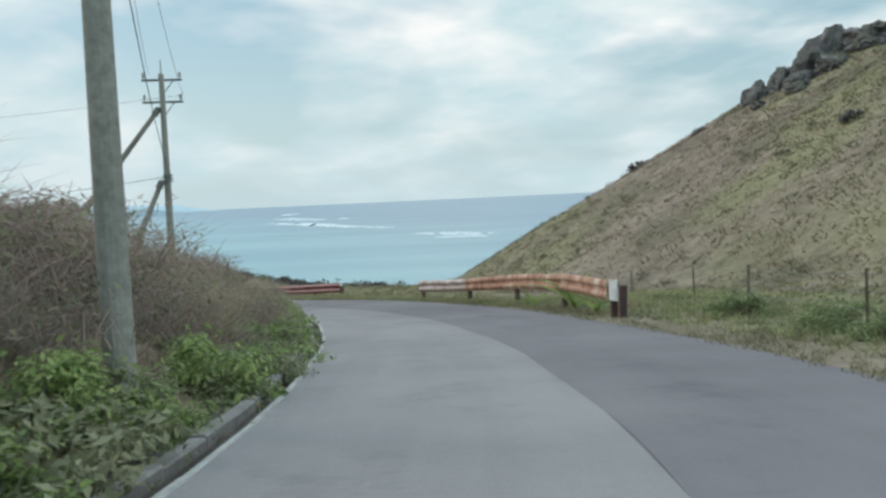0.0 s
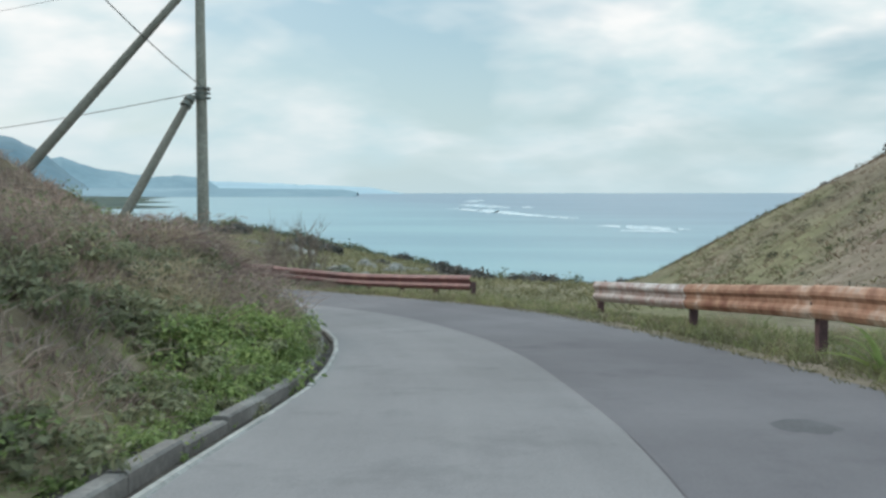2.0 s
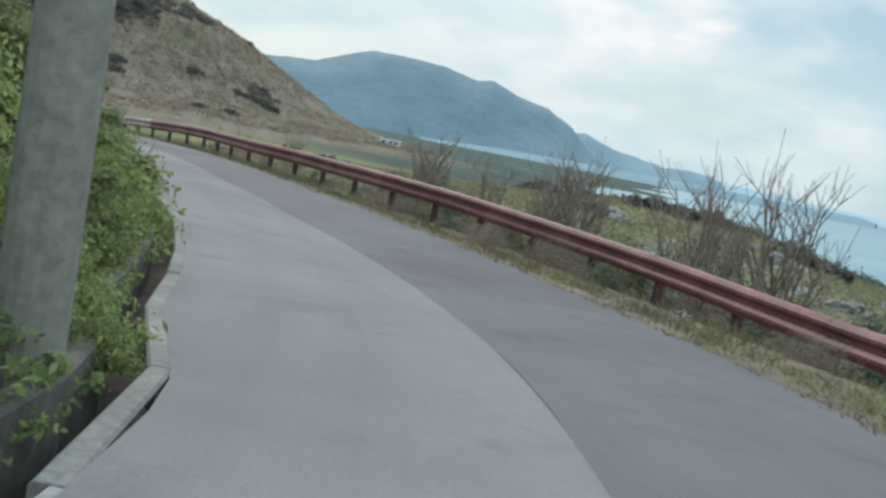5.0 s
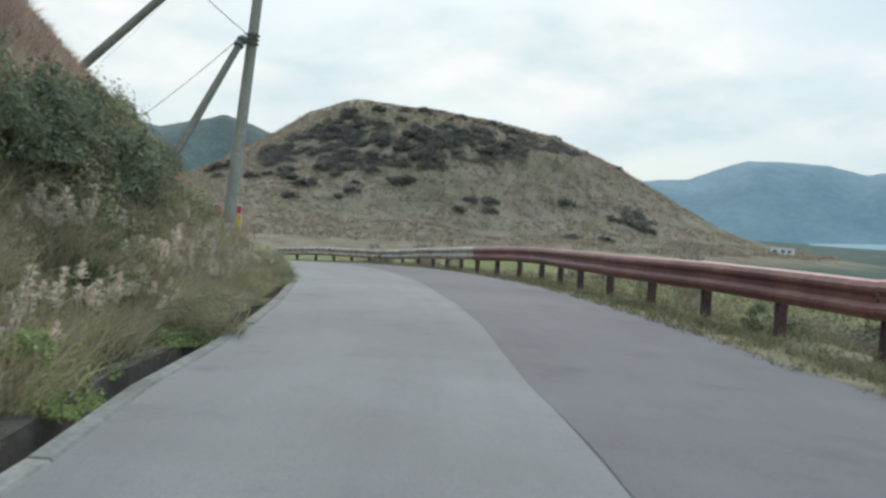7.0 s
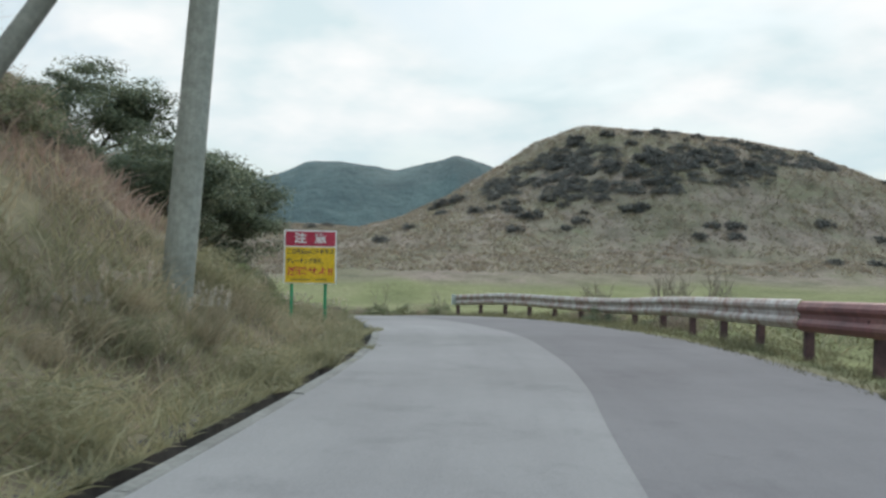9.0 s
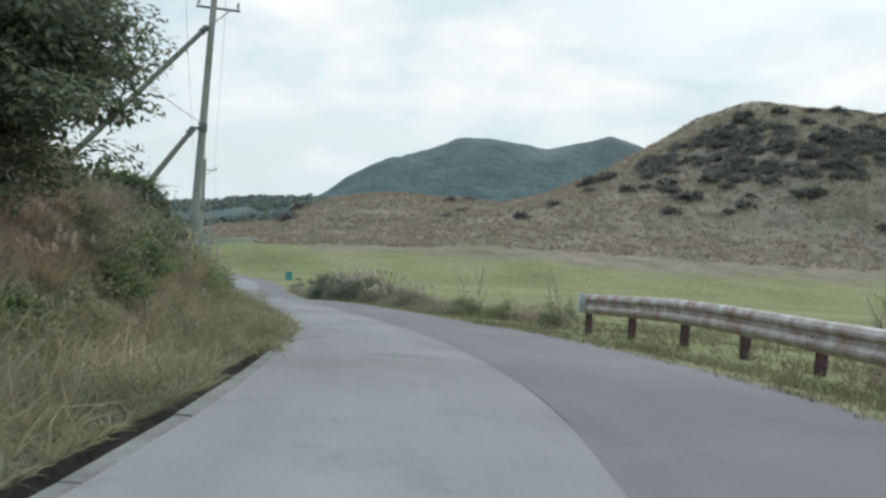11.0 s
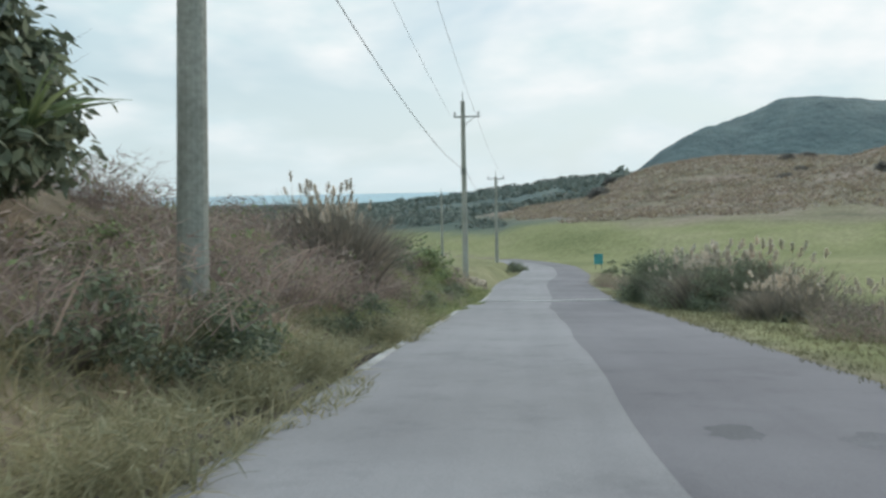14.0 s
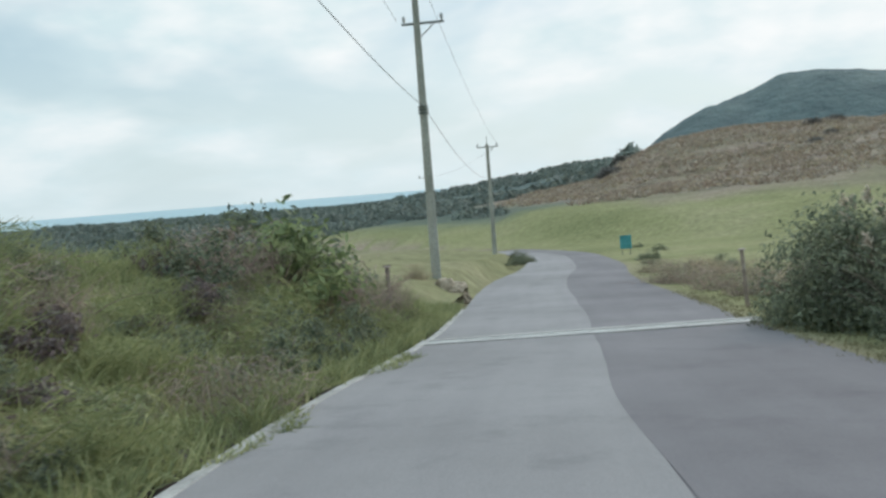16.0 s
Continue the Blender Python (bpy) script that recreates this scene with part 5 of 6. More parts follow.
# seaward verge and pasture edge
sow([cover_b, bush_a], 12, 3, 16, 1.6, 4.5, -1, 0.45, 0.75, 30, 0.7)
sow([brush_c, cover_b], 8, 16, 34, 1.2, 2.4, -1, 0.3, 0.5, 31)
sow([bush_c, brush_a], 6, 42, 62, 0.9, 1.7, -1, 0.3, 0.45, 301)
sow([bush_c, brush_a], 6, 84, 92, 1.0, 2.0, -1, 0.35, 0.5, 302)
sow([bare_a], 9, 46, 60, 2.6, 5.0, -1, 1.0, 1.6, 32)
sow([bush_d, bush_d, bush_c], 24, 45, 63, 3.0, 5.2, -1, 0.8, 1.2, 321)
sow([bush_d, brush_b], 12, 44, 66, 1.9, 2.6, -1, 0.35, 0.55, 322)
sow([bush_d, brush_b, cover_b], 14, 103, 121, 1.4, 2.8, -1, 0.4, 0.75, 323)
sow([brush_a, brush_b], 14, 46, 62, 1.6, 4.0, -1, 0.5, 0.8, 33)
sow([bare_a], 5, 70, 80, 3.0, 5.0, -1, 0.6, 0.9, 34)
sow([brush_b, bare_a], 6, 89, 95, 3.2, 5.5, -1, 0.6, 0.9, 35)
for s, l, size in ((103.5, -5.6, 0.85), (110.0, -4.9, 1.05), (118.0, -5.2, 0.7), (106.5, -6.5, 0.5)):
    x, y = at_road(s, l)
    stand(bare_b, x, y, size, s * 70)
sow([pampas_b], 12, 131, 141.5, 1.4, 3.2, -1, 0.85, 1.2, 36)
sow([hedge_a], 12, 130.5, 139, 1.5, 3.0, -1, 0.6, 0.95, 361)
sow([brush_b, brush_c, cover_b], 22, 144, 168, 0.6, 4.0, -1, 0.5, 0.9, 362)
sow([pampas_b, bush_c], 8, 125, 132, 1.3, 2.8, -1, 0.45, 0.7, 236)
sow([bush_c], 12, 131, 142, 1.2, 2.6, -1, 0.6, 1.0, 136)
sow([pampas_b, brush_b], 8, 116, 127, 1.6, 3.2, -1, 0.45, 0.75, 37)
sow([hedge_a], 7, 137.5, 142.2, 1.0, 2.4, -1, 0.85, 1.15, 38)
sow([pampas_b], 3, 138.6, 141.6, 1.4, 2.4, -1, 1.1, 1.35, 381)
sow([bush_a, brush_b], 6, 107, 117, 1.6, 2.6, -1, 0.35, 0.5, 39)
for x, y, size in ((-159.5, 37.5, 0.9), (-157, 38.2, 0.8), (-153, 38.4, 0.7), (-172, 46.5, 0.5), (-169, 47, 0.45), (-148, 46.8, 0.7), (-140, 47.3, 0.55), (-180, 44.5, 0.5), (-133, 50.5, 0.6)):
    stand(bush_c, x, y, size, x * 13)


# ---------------------------------------------------------------- grass
def turf(name, label, mat, n, s0, s1, d0, d1, side, h0, h1, seed, clump=5, width=0.006, lean=0.35, bias=1.0, gaps=False, lobes=False):
    rng = np.random.RandomState(seed)
    m = n // clump
    s = np.repeat(rng.uniform(s0, s1, m), clump)
    d = np.repeat(d0 + (d1 - d0) * rng.uniform(0, 1, m) ** bias, clump) + rng.normal(scale=0.05, size=m * clump)
    s = s + rng.normal(scale=0.05, size=m * clump)
    if gaps:
        d = np.where((d < 0.45) & (rolling(s, s * 0, 3.1, 33) + 0.5 * rolling(s, s * 0, 1.1, 34) > 0.3), d + 0.5, d)
    if lobes:
        d = np.maximum(d, 0.30 - 0.75 * np.maximum(rolling(s, s * 0, 2.3, 35) + 0.4 * rolling(s, s * 0, 0.9, 36), 0))
    e = left_edge(s) if side > 0 else right_edge(s)
    px, py = np.interp(s, RS, RP[:, 0]), np.interp(s, RS, RP[:, 1])
    tx, ty = np.interp(s, RS, RT[:, 0]), np.interp(s, RS, RT[:, 1])
    x, y = px - ty * side * (e + d), py + tx * side * (e + d)
    z = place(x, y)
    if side > 0:
        z = np.where(d < 0.6, np.interp(s, RS, RP[:, 2]) + 0.0, z)
    tall = np.repeat(rng.uniform(h0, h1, m), clump) * rng.uniform(0.6, 1.1, m * clump) * (0.75 + 0.35 * rolling(x, y, 2.3, 31))
    way = unit(np.c_[rng.normal(scale=lean, size=(m * clump, 2)), np.ones(m * clump)])
    v, f = blade_strips(np.c_[x, y, z - 0.02], way, tall, width * rng.uniform(0.7, 1.4, m * clump), rng.uniform(0.1, 0.55, (m * clump, 1)), rng, 2)
    return tagged(quick_mesh(name, v, f, mat), label, "grass", kind="stuff")


turf("verge_grass", "short yellow-green grass along the asphalt edge", verge_olive, 42000, 0, 150, -0.12, 1.1, -1, 0.08, 0.22, 41, bias=1.2)
turf("verge_grass", "longer grass behind the guard rail", verge_olive, 26000, 10, 150, 0.9, 4.5, -1, 0.15, 0.40, 42, width=0.008)
turf("bank_grass", "green grass and weeds on the bank", grass_lush, 26000, -2, 36, 0.6, 4.0, 1, 0.10, 0.30, 43, width=0.009)
turf("bank_grass", "tall pale grass hanging over the ditch", grass_green, 14000, 50, 70, 0.50, 2.4, 1, 0.20, 0.50, 44, width=0.007, lean=0.4)
turf("bank_grass", "tall pale grass on the bank beside the ditch", grass_green, 14000, 70, 91, 0.42, 2.4, 1, 0.20, 0.55, 57, width=0.007, lean=0.4)
turf("bank_grass", "tall grass reaching over the hidden ditch", grass_green, 28000, 91, 128, 0.0, 2.4, 1, 0.22, 0.58, 58, width=0.007, lean=0.5, gaps=True)
turf("bank_grass", "straw-coloured tall grass on the bank", grass_dry, 11000, 56, 102, 0.7, 2.8, 1, 0.30, 0.75, 45, width=0.006, lean=0.45)
turf("bank_grass", "reddish dry grass covering the steep bank", brush_red, 60000, 40, 82, 2.6, 11, 1, 0.25, 0.55, 46, width=0.010)
turf("bank_grass", "olive-brown dry grass covering the steep bank", olive_dry, 52000, 93, 116, 2.2, 9, 1, 0.22, 0.5, 47, width=0.008)
turf("bank_grass", "lush green grass on the low berm", grass_lush, 70000, 122, 150, 0.15, 6.0, 1, 0.18, 0.55, 48, width=0.008)
turf("bank_grass", "dry scrub grass along the hillside bank", brush_dry, 26000, -4, 38, 2.0, 8.0, 1, 0.25, 0.6, 49, width=0.009)
turf("bank_grass", "brown dead stalks between the leaves on the bank", brush_dry, 40000, -3, 38, 0.75, 4.2, 1, 0.16, 0.45, 54, width=0.008, lean=0.6)
turf("meadow_grass", "rough grass of the fenced meadow", grass_lush, 36000, -2, 30, 0.8, 12.0, -1, 0.15, 0.35, 50, width=0.010)
turf("verge_grass", "long pale grass between the two guard rails", grass_lush, 14000, 22, 42, 0.2, 5.0, -1, 0.22, 0.45, 55, width=0.007)
turf("verge_grass", "dry stalks among the long verge grass", grass_dry, 6000, 22, 42, 0.4, 5.0, -1, 0.25, 0.5, 56, width=0.005)
turf("pasture_grass", "cropped pasture grass", verge_olive, 30000, 60, 150, 3.5, 22.0, -1, 0.08, 0.2, 51, width=0.012)


def tussocks(name, label, mat, n, box_, keep, h0, h1, seed, width, clump=6):
    """Coarse grass tufts over open land, where keep(x, y) allows."""
    rng = np.random.RandomState(seed)
    x, y = rng.uniform(box_[0], box_[1], n), rng.uniform(box_[2], box_[3], n)
    ok = keep(x, y)
    x, y = np.repeat(x[ok], clump), np.repeat(y[ok], clump)
    r = rng.normal(scale=0.25 * (h0 + h1), size=(len(x), 2))
    x, y = x + r[:, 0], y + r[:, 1]
    way = unit(np.c_[rng.normal(scale=0.5, size=(len(x), 2)), np.ones(len(x))])
    v, f = blade_strips(np.c_[x, y, place(x, y) - 0.05], way, rng.uniform(h0, h1, len(x)), width, 0.4, rng, 2)
    return tagged(quick_mesh(name, v, f, mat), label, "grass", kind="stuff")


def on_slope(x, y):
    s, l, zr = road_frame(x, y)
    return (slope_hill(x, y) > -7) & (-l - right_edge(s) > 9)


def green_slope(x, y):
    return on_slope(x, y) & (rolling(x, y, 9, 76) + 0.6 * rolling(x, y, 3.5, 77) + 0.05 * (slope_hill(x, y) - 4) > -0.1)


def under_crest(x, y):
    """A greener band below the crest of the dry hill, and ragged patches at its foot."""
    v = (x - 18.2) * 0.954 - (y - 32.74) * 0.30
    wob = 3.0 * rolling(x, y, 6, 79) + 1.5 * rolling(x, y, 2.2, 80)
    return on_slope(x, y) & (((v + wob > -8) & (v + wob < 1)) | (v + 2 * wob < -19))


def on_dome(x, y):
    return ((dome_height(x, y) > -7.3) | (ridge_height(x, y) > -11.2 + 0.5 * rolling(x, y, 9, 75))) & (np.hypot(x + 50, y - 52) < 330)


def on_coast(x, y):
    s, l, zr = road_frame(x, y)
    return (-l - right_edge(s) > 4) & (slope_hill(x, y) < -6) & (y > 0.2 * x + 30)


tussocks("hill_grass", "reddish tawny tussock grass on the dry hill", hill_red, 15000, (2, 60, 24, 105), on_slope, 0.15, 0.36, 61, 0.022)
tussocks("hill_grass", "olive tussock grass on the dry hill", hill_olive, 9000, (2, 60, 24, 105), green_slope, 0.15, 0.40, 62, 0.024)
tussocks("hill_grass", "dull green tussocks in a band under the crest", hill_green, 15000, (2, 60, 24, 105), under_crest, 0.15, 0.38, 67, 0.026)
tussocks("hill_grass", "tawny tussock grass on the domed hill", hill_tawny, 8000, (-370, -200, 10, 300), on_dome, 0.7, 1.3, 63, 0.10)
tussocks("hill_grass", "pale tussock grass on the domed hill", hill_pale, 10000, (-370, -200, 10, 300), on_dome, 0.7, 1.3, 64, 0.10)
tussocks("hill_grass", "grey-olive tussock grass on the domed hill", olive_dry, 7000, (-370, -200, 10, 300), on_dome, 0.7, 1.3, 68, 0.10)
tussocks("coast_grass", "rough grass on the coastal slope", grass_green, 9000, (-75, 30, 40, 130), on_coast, 0.25, 0.6, 65, 0.03)
tussocks("coast_grass", "brown scrub grass on the coastal slope", hill_olive, 9000, (-75, 30, 40, 130), on_coast, 0.25, 0.6, 66, 0.03)

COAST_ROCKS = []
# dark shrubs: single ones on the slopes, and the thicket on the dome's shoulder
HILL_SHRUBS = [(-262, 126), (-251, 118), (-287, 123), (-277, 125), (-241, 164), (-241, 170), (-237, 159), (-237, 168), (-239, 193), (-213, 177), (-216, 190), (-233, 208), (-231, 211),
               (-234, 204), (-228, 213), (-268, 96), (-302, 113), (-301, 117), (-322, 76), (-328, 82), (-299, 33), (-305, 33), (-328, 34)]
rs = random.Random(77)
for x, y in HILL_SHRUBS:
    tagged(stand(shrub_far, x, y, rs.uniform(2.0, 3.2), rs.uniform(0, 360), 0.3), group="shrubs on the hills")
for i in range(110):
    u, w = rs.gauss(0, 1), rs.gauss(0, 1)
    x, y = -280 + 14 * u - 6 * w, 162 + 9 * u + 30 * w
    if float(rolling(np.array([x]), np.array([y]), 15, 71)[0]) > -0.25:
        tagged(stand(shrub_far, x, y, rs.uniform(1.2, 2.7), rs.uniform(0, 360), 0.3), group="shrubs on the hills")
for i in range(60):
    x, y = rs.uniform(-60, 6), rs.uniform(70, 120)
    if bool(on_coast(np.array([x]), np.array([y]))[0]) and ground_at(x, y) > -13:
        tagged(stand(shrub_far, x, y, rs.uniform(0.7, 1.5), rs.uniform(0, 360), 0.15), group="shrubs on the coast")
for i in range(34):
    a, d = radians(rs.uniform(12, 29)), rs.uniform(30, 66)
    x, y = -1.7 - math.sin(a) * d, 20.94 + math.cos(a) * d
    if bool(on_coast(np.array([x]), np.array([y]))[0]):
        COAST_ROCKS.append((x, y, rs.uniform(0.3, 0.8)))
for x, y in ((19.5, 45.5), (20, 74), (16, 78), (12.5, 82)):
    tagged(stand(shrub_far, x, y, rs.uniform(0.5, 1.1), rs.uniform(0, 360), 0.15), group="shrubs on the hills")


def slope_patch(x, y):
    return bool(on_slope(np.array([x]), np.array([y]))[0]) and patchy(5, 78, 0.0)(x, y)


def coast_edge(x, y):
    cx, cy = x + 1.7, y - 20.94
    cd, az = math.hypot(cx, cy), math.degrees(math.atan2(-cx, cy))
    return 2 < az < 30 and abs(cd - (70 + 1.6 * max(az, 0))) < 3.5 and bool(on_coast(np.array([x]), np.array([y]))[0])


def thicket(name, label, spots, seed, leaf=None, quads=200):
    """Many far bushes that grow into one another; each spot is x, y and a radius."""
    rng = np.random.RandomState(seed)
    sets = []
    for x, y, r in spots:
        q = unit(rng.normal(size=(quads, 3)))
        q[:, 2] = np.abs(q[:, 2])
        k = 1 + 0.25 * np.sin(3 * np.arctan2(q[:, 1:2], q[:, 0:1]) + rng.uniform(0, 6)) * rng.uniform(0.2, 1)
        p = q * np.array([r, r, r * rng.uniform(0.6, 0.95)]) * rng.uniform(0.6, 1.0, (quads, 1)) * k + np.array([x, y, ground_at(x, y) - 0.1])
        sets.append(leaf_quads(p, unit(q + np.array([0, 0, 0.6]) + rng.normal(scale=0.5, size=q.shape)), 0.17 * r, rng))
    v, f = join(*sets)
    return tagged(quick_mesh(name, v, f, leaf or leaf_haze), label, "thicket", kind="stuff")


def scattered(n, x0, x1, y0, y1, size0, size1, seed, keep):
    rr = random.Random(seed)
    out = []
    while len(out) < n:
        x, y = rr.uniform(x0, x1), rr.uniform(y0, y1)
        if keep(x, y):
            out.append((x, y, rr.uniform(size0, size1)))
    return out


def patchy(size, seed, least):
    return lambda x, y: float(rolling(np.array([x]), np.array([y]), size, seed)[0]) > least


def off_road(x, y):
    s, l, zr = (float(q[0]) for q in road_frame(np.array([x]), np.array([y])))
    return l > 9 and patchy(18, 72, -0.1)(x, y)


SHOULDER = ((-296, 132, 12, 9), (-284, 148, 20, 13), (-270, 165, 16, 16), (-268, 184, 11, 12), (-275, 206, 7, 15), (-237, 216, 4, 6))


def on_plain(x, y):
    s, l, zr = (float(q[0]) for q in road_frame(np.array([x]), np.array([y])))
    hill = float(np.maximum(ridge_height(np.array([x]), np.array([y])), dome_height(np.array([x]), np.array([y])))[0])
    return abs(l) > 9 and x < -232 and hill < -11.5 and patchy(24, 74, -0.2)(x, y)


def on_shoulder(x, y):
    edge = 0.25 * float(rolling(np.array([x]), np.array([y]), 6, 73)[0])
    return any(((x - a) / c) ** 2 + ((y - b) / d) ** 2 < 1 + edge for a, b, c, d in SHOULDER) and patchy(6, 71, -0.5)(x, y)


thicket("thicket", "dark shrub thicket on the shoulder of the domed hill", scattered(680, -330, -225, 110, 235, 0.9, 2.0, 5, on_shoulder), 81, quads=130)
thicket("thicket", "dark wind-cut scrub along the edge of the coastal slope", scattered(120, -70, 6, 70, 135, 0.6, 1.4, 8, coast_edge), 84, leaf_dark, 120)
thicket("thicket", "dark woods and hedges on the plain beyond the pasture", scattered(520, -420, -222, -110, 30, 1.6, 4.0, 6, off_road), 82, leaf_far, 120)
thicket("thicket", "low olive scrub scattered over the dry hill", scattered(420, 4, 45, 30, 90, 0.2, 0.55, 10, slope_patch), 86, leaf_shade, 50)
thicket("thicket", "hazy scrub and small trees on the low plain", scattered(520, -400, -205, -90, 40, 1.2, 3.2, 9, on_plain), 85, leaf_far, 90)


def belt_woods(n, seed):
    """Rounded tree crowns that cover the low rise beyond the pasture, thinner where fields open."""
    rng = np.random.RandomState(seed)
    az, u = rng.uniform(91.5, 126, n), rng.uniform(0.02, 0.56, n) ** 1.3
    d = 300 + 900 * u
    x, y = FAR_EYE[0] - np.sin(np.radians(az)) * d, FAR_EYE[1] + np.cos(np.radians(az)) * d
    prof = np.array(BELT)
    top = np.tan(np.radians(np.interp(az, prof[:, 0], prof[:, 1]))) * (300 + 900 * 0.55) - SEA - 1
    z = SEA + np.maximum(top, 0.1) * np.sin(np.minimum(u / 0.55, 1) * math.pi / 2) ** 1.15
    z = np.maximum(z, place(x, y))
    ok = rolling(x, y, 45, 91) + 0.5 * rolling(x, y, 17, 92) > -0.25
    sets = []
    m = 26
    for cx, cy, cz, r in zip(x[ok], y[ok], z[ok], rng.uniform(1.6, 3.6, n)[ok]):
        q = unit(rng.normal(size=(m, 3)))
        q[:, 2] = np.abs(q[:, 2])
        p = q * np.array([r * 1.2, r * 1.2, r * rng.uniform(0.6, 1.0)]) * rng.uniform(0.7, 1.0, (m, 1)) + np.array([cx, cy, cz])
        sets.append(leaf_quads(p, unit(q + rng.normal(scale=0.4, size=q.shape)), 0.42 * r, rng))
    v, f = join(*sets)
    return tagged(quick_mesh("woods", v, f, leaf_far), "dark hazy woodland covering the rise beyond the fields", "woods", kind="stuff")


belt_woods(3600, 93)
turf("verge_grass", "longer tufts around the feet of the guard rail posts", verge_olive, 12000, 18, 96, 0.35, 0.75, -1, 0.15, 0.36, 52, width=0.007)
turf("verge_grass", "green grass lobes spilling over the edge stones", grass_lush, 7000, 128, 150, -0.22, 0.35, 1, 0.08, 0.22, 59, width=0.006, lean=0.6, lobes=True)
turf("verge_grass", "grass lobes creeping over the asphalt edge", grass_green, 13000, 60, 128, -0.24, 0.35, 1, 0.10, 0.30, 53, width=0.006, lean=0.6, lobes=True)


# ---------------------------------------------------------------- warning sign by the bank
red_paint = speckled("faded_crimson_paint", (0.36, 0.03, 0.06), (0.42, 0.04, 0.075), (0.47, 0.055, 0.09), 2, 20, 0.5, 0.05)
yellow_paint = speckled("yellow_paint", (0.66, 0.42, 0.02), (0.72, 0.47, 0.025), (0.76, 0.50, 0.04), 2, 20, 0.5, 0.05)
white_paint = speckled("white_paint", (0.62, 0.64, 0.64), (0.72, 0.74, 0.74), (0.78, 0.80, 0.80), 3, 20, 0.5, 0.05)
black_paint = speckled("black_paint", (0.03, 0.03, 0.045), (0.045, 0.045, 0.06), (0.06, 0.06, 0.08), 3, 20, 0.5, 0.05)
letter_red = speckled("red_lettering", (0.42, 0.03, 0.05), (0.5, 0.04, 0.07), (0.55, 0.05, 0.08), 3, 20, 0.5, 0.05)
green_paint = speckled("green_paint", (0.02, 0.20, 0.09), (0.035, 0.27, 0.13), (0.05, 0.31, 0.16), 2, 20, 0.55, 0.1)
teal_paint = speckled("teal_paint", (0.03, 0.17, 0.19), (0.05, 0.24, 0.26), (0.07, 0.29, 0.31), 2, 20, 0.5, 0.05)


def lettering(text, size, mat, m, parent, wide=None, bold=0.0):
    """Letters in the built-in font as a thin mesh, centred on m."""
    cu = bpy.data.curves.new("lettering", "FONT")
    cu.body, cu.size, cu.align_x, cu.align_y, cu.extrude, cu.offset = text, size, "CENTER", "CENTER", 0.0015, bold
    tmp = new("lettering_source", cu)
    bpy.context.view_layer.update()
    me = bpy.data.meshes.new_from_object(tmp)
    bpy.data.objects.remove(tmp)
    xs = [q.co.x for q in me.vertices]
    if wide and xs:
        me.transform(Matrix.Diagonal((wide / (max(xs) - min(xs)), 1, 1, 1)))
    me.materials.append(mat)
    ob = new("lettering", me)
    ob.parent = parent
    ob.matrix_basis = m
    return ob


def warning_sign(x, y, z):
    """A square board on two green legs; local x runs across the face, y into the board, z up."""
    sign = empty("warning_sign", pose(x, y, z, 0, 0, 88))
    tagged(sign, "yellow and crimson Japanese warning board on two green legs", "sign")
    bm = bmesh.new()
    box(bm, (1.0, 0.02, 1.02), pose(0, 0, 0), 0.004)
    part("board", bm, white_paint, sign, "white-edged sheet board")
    for h, c, mat, lab in ((0.275, 0.345, red_paint, "crimson heading band"), (0.675, -0.155, yellow_paint, "yellow text panel")):
        bm = bmesh.new()
        box(bm, (0.945, 0.006, h), pose(0, -0.0115, c), 0.001)
        part("panel", bm, mat, sign, lab)
    flat = pose(0, 0, 0, 90, 0, 0)
    face = lambda u, w: pose(u, -0.0165, w) @ flat
    lettering("注", 0.21, white_paint, face(-0.19, 0.345), sign, 0.235, 0.005)
    lettering("意", 0.21, white_paint, face(0.19, 0.345), sign, 0.235, 0.003)
    lettering("この先50mにテキサス", 0.115, black_paint, face(0.0, 0.095), sign, 0.88, 0.0025)
    lettering("グレーチングあり。", 0.115, black_paint, face(-0.08, -0.085), sign, 0.70, 0.0025)
    lettering("減速せよ!!", 0.17, letter_red, face(0.0, -0.285), sign, 0.86, 0.005)
    for u, w in ((-0.17, 0.36), (0.21, 0.22)):
        bm = bmesh.new()
        box(bm, (w, 0.003, 0.016), pose(u, -0.0165, -0.435))
        part("small_print", bm, black_paint, sign)
    for u in (-0.34, 0.30):
        bm = bmesh.new()
        tube(bm, (u, 0.04, -1.75), (u, 0.04, 0.42), 0.030, n=12)
        part("leg", bm, green_paint, sign)
        for w in (-0.30, 0.30):
            bm = bmesh.new()
            box(bm, (0.10, 0.05, 0.03), pose(u, 0.03, w), 0.003)
            part("bracket", bm, dark_steel, sign)
    return sign


warning_sign(-51.1, 51.14, -2.13)


def small_board(x, y, z, yaw, wide, high, mat, label):
    ob = empty("sign_board", pose(x, y, z, 0, 0, yaw))
    tagged(ob, label, "sign")
    bm = bmesh.new()
    box(bm, (wide, 0.03, high), pose(0, 0, 1.0), 0.005)
    part("board", bm, mat, ob)
    for u in (-wide * 0.35, wide * 0.35):
        bm = bmesh.new()
        tube(bm, (u, 0.04, -0.3), (u, 0.04, 1.2), 0.025, n=8)
        part("leg", bm, dark_steel, ob)
    return ob


small_board(-162.5, 44.6, ground_at(-162.5, 44.6) - 0.1, 98, 0.8, 0.95, teal_paint, "small teal notice board on two thin legs")


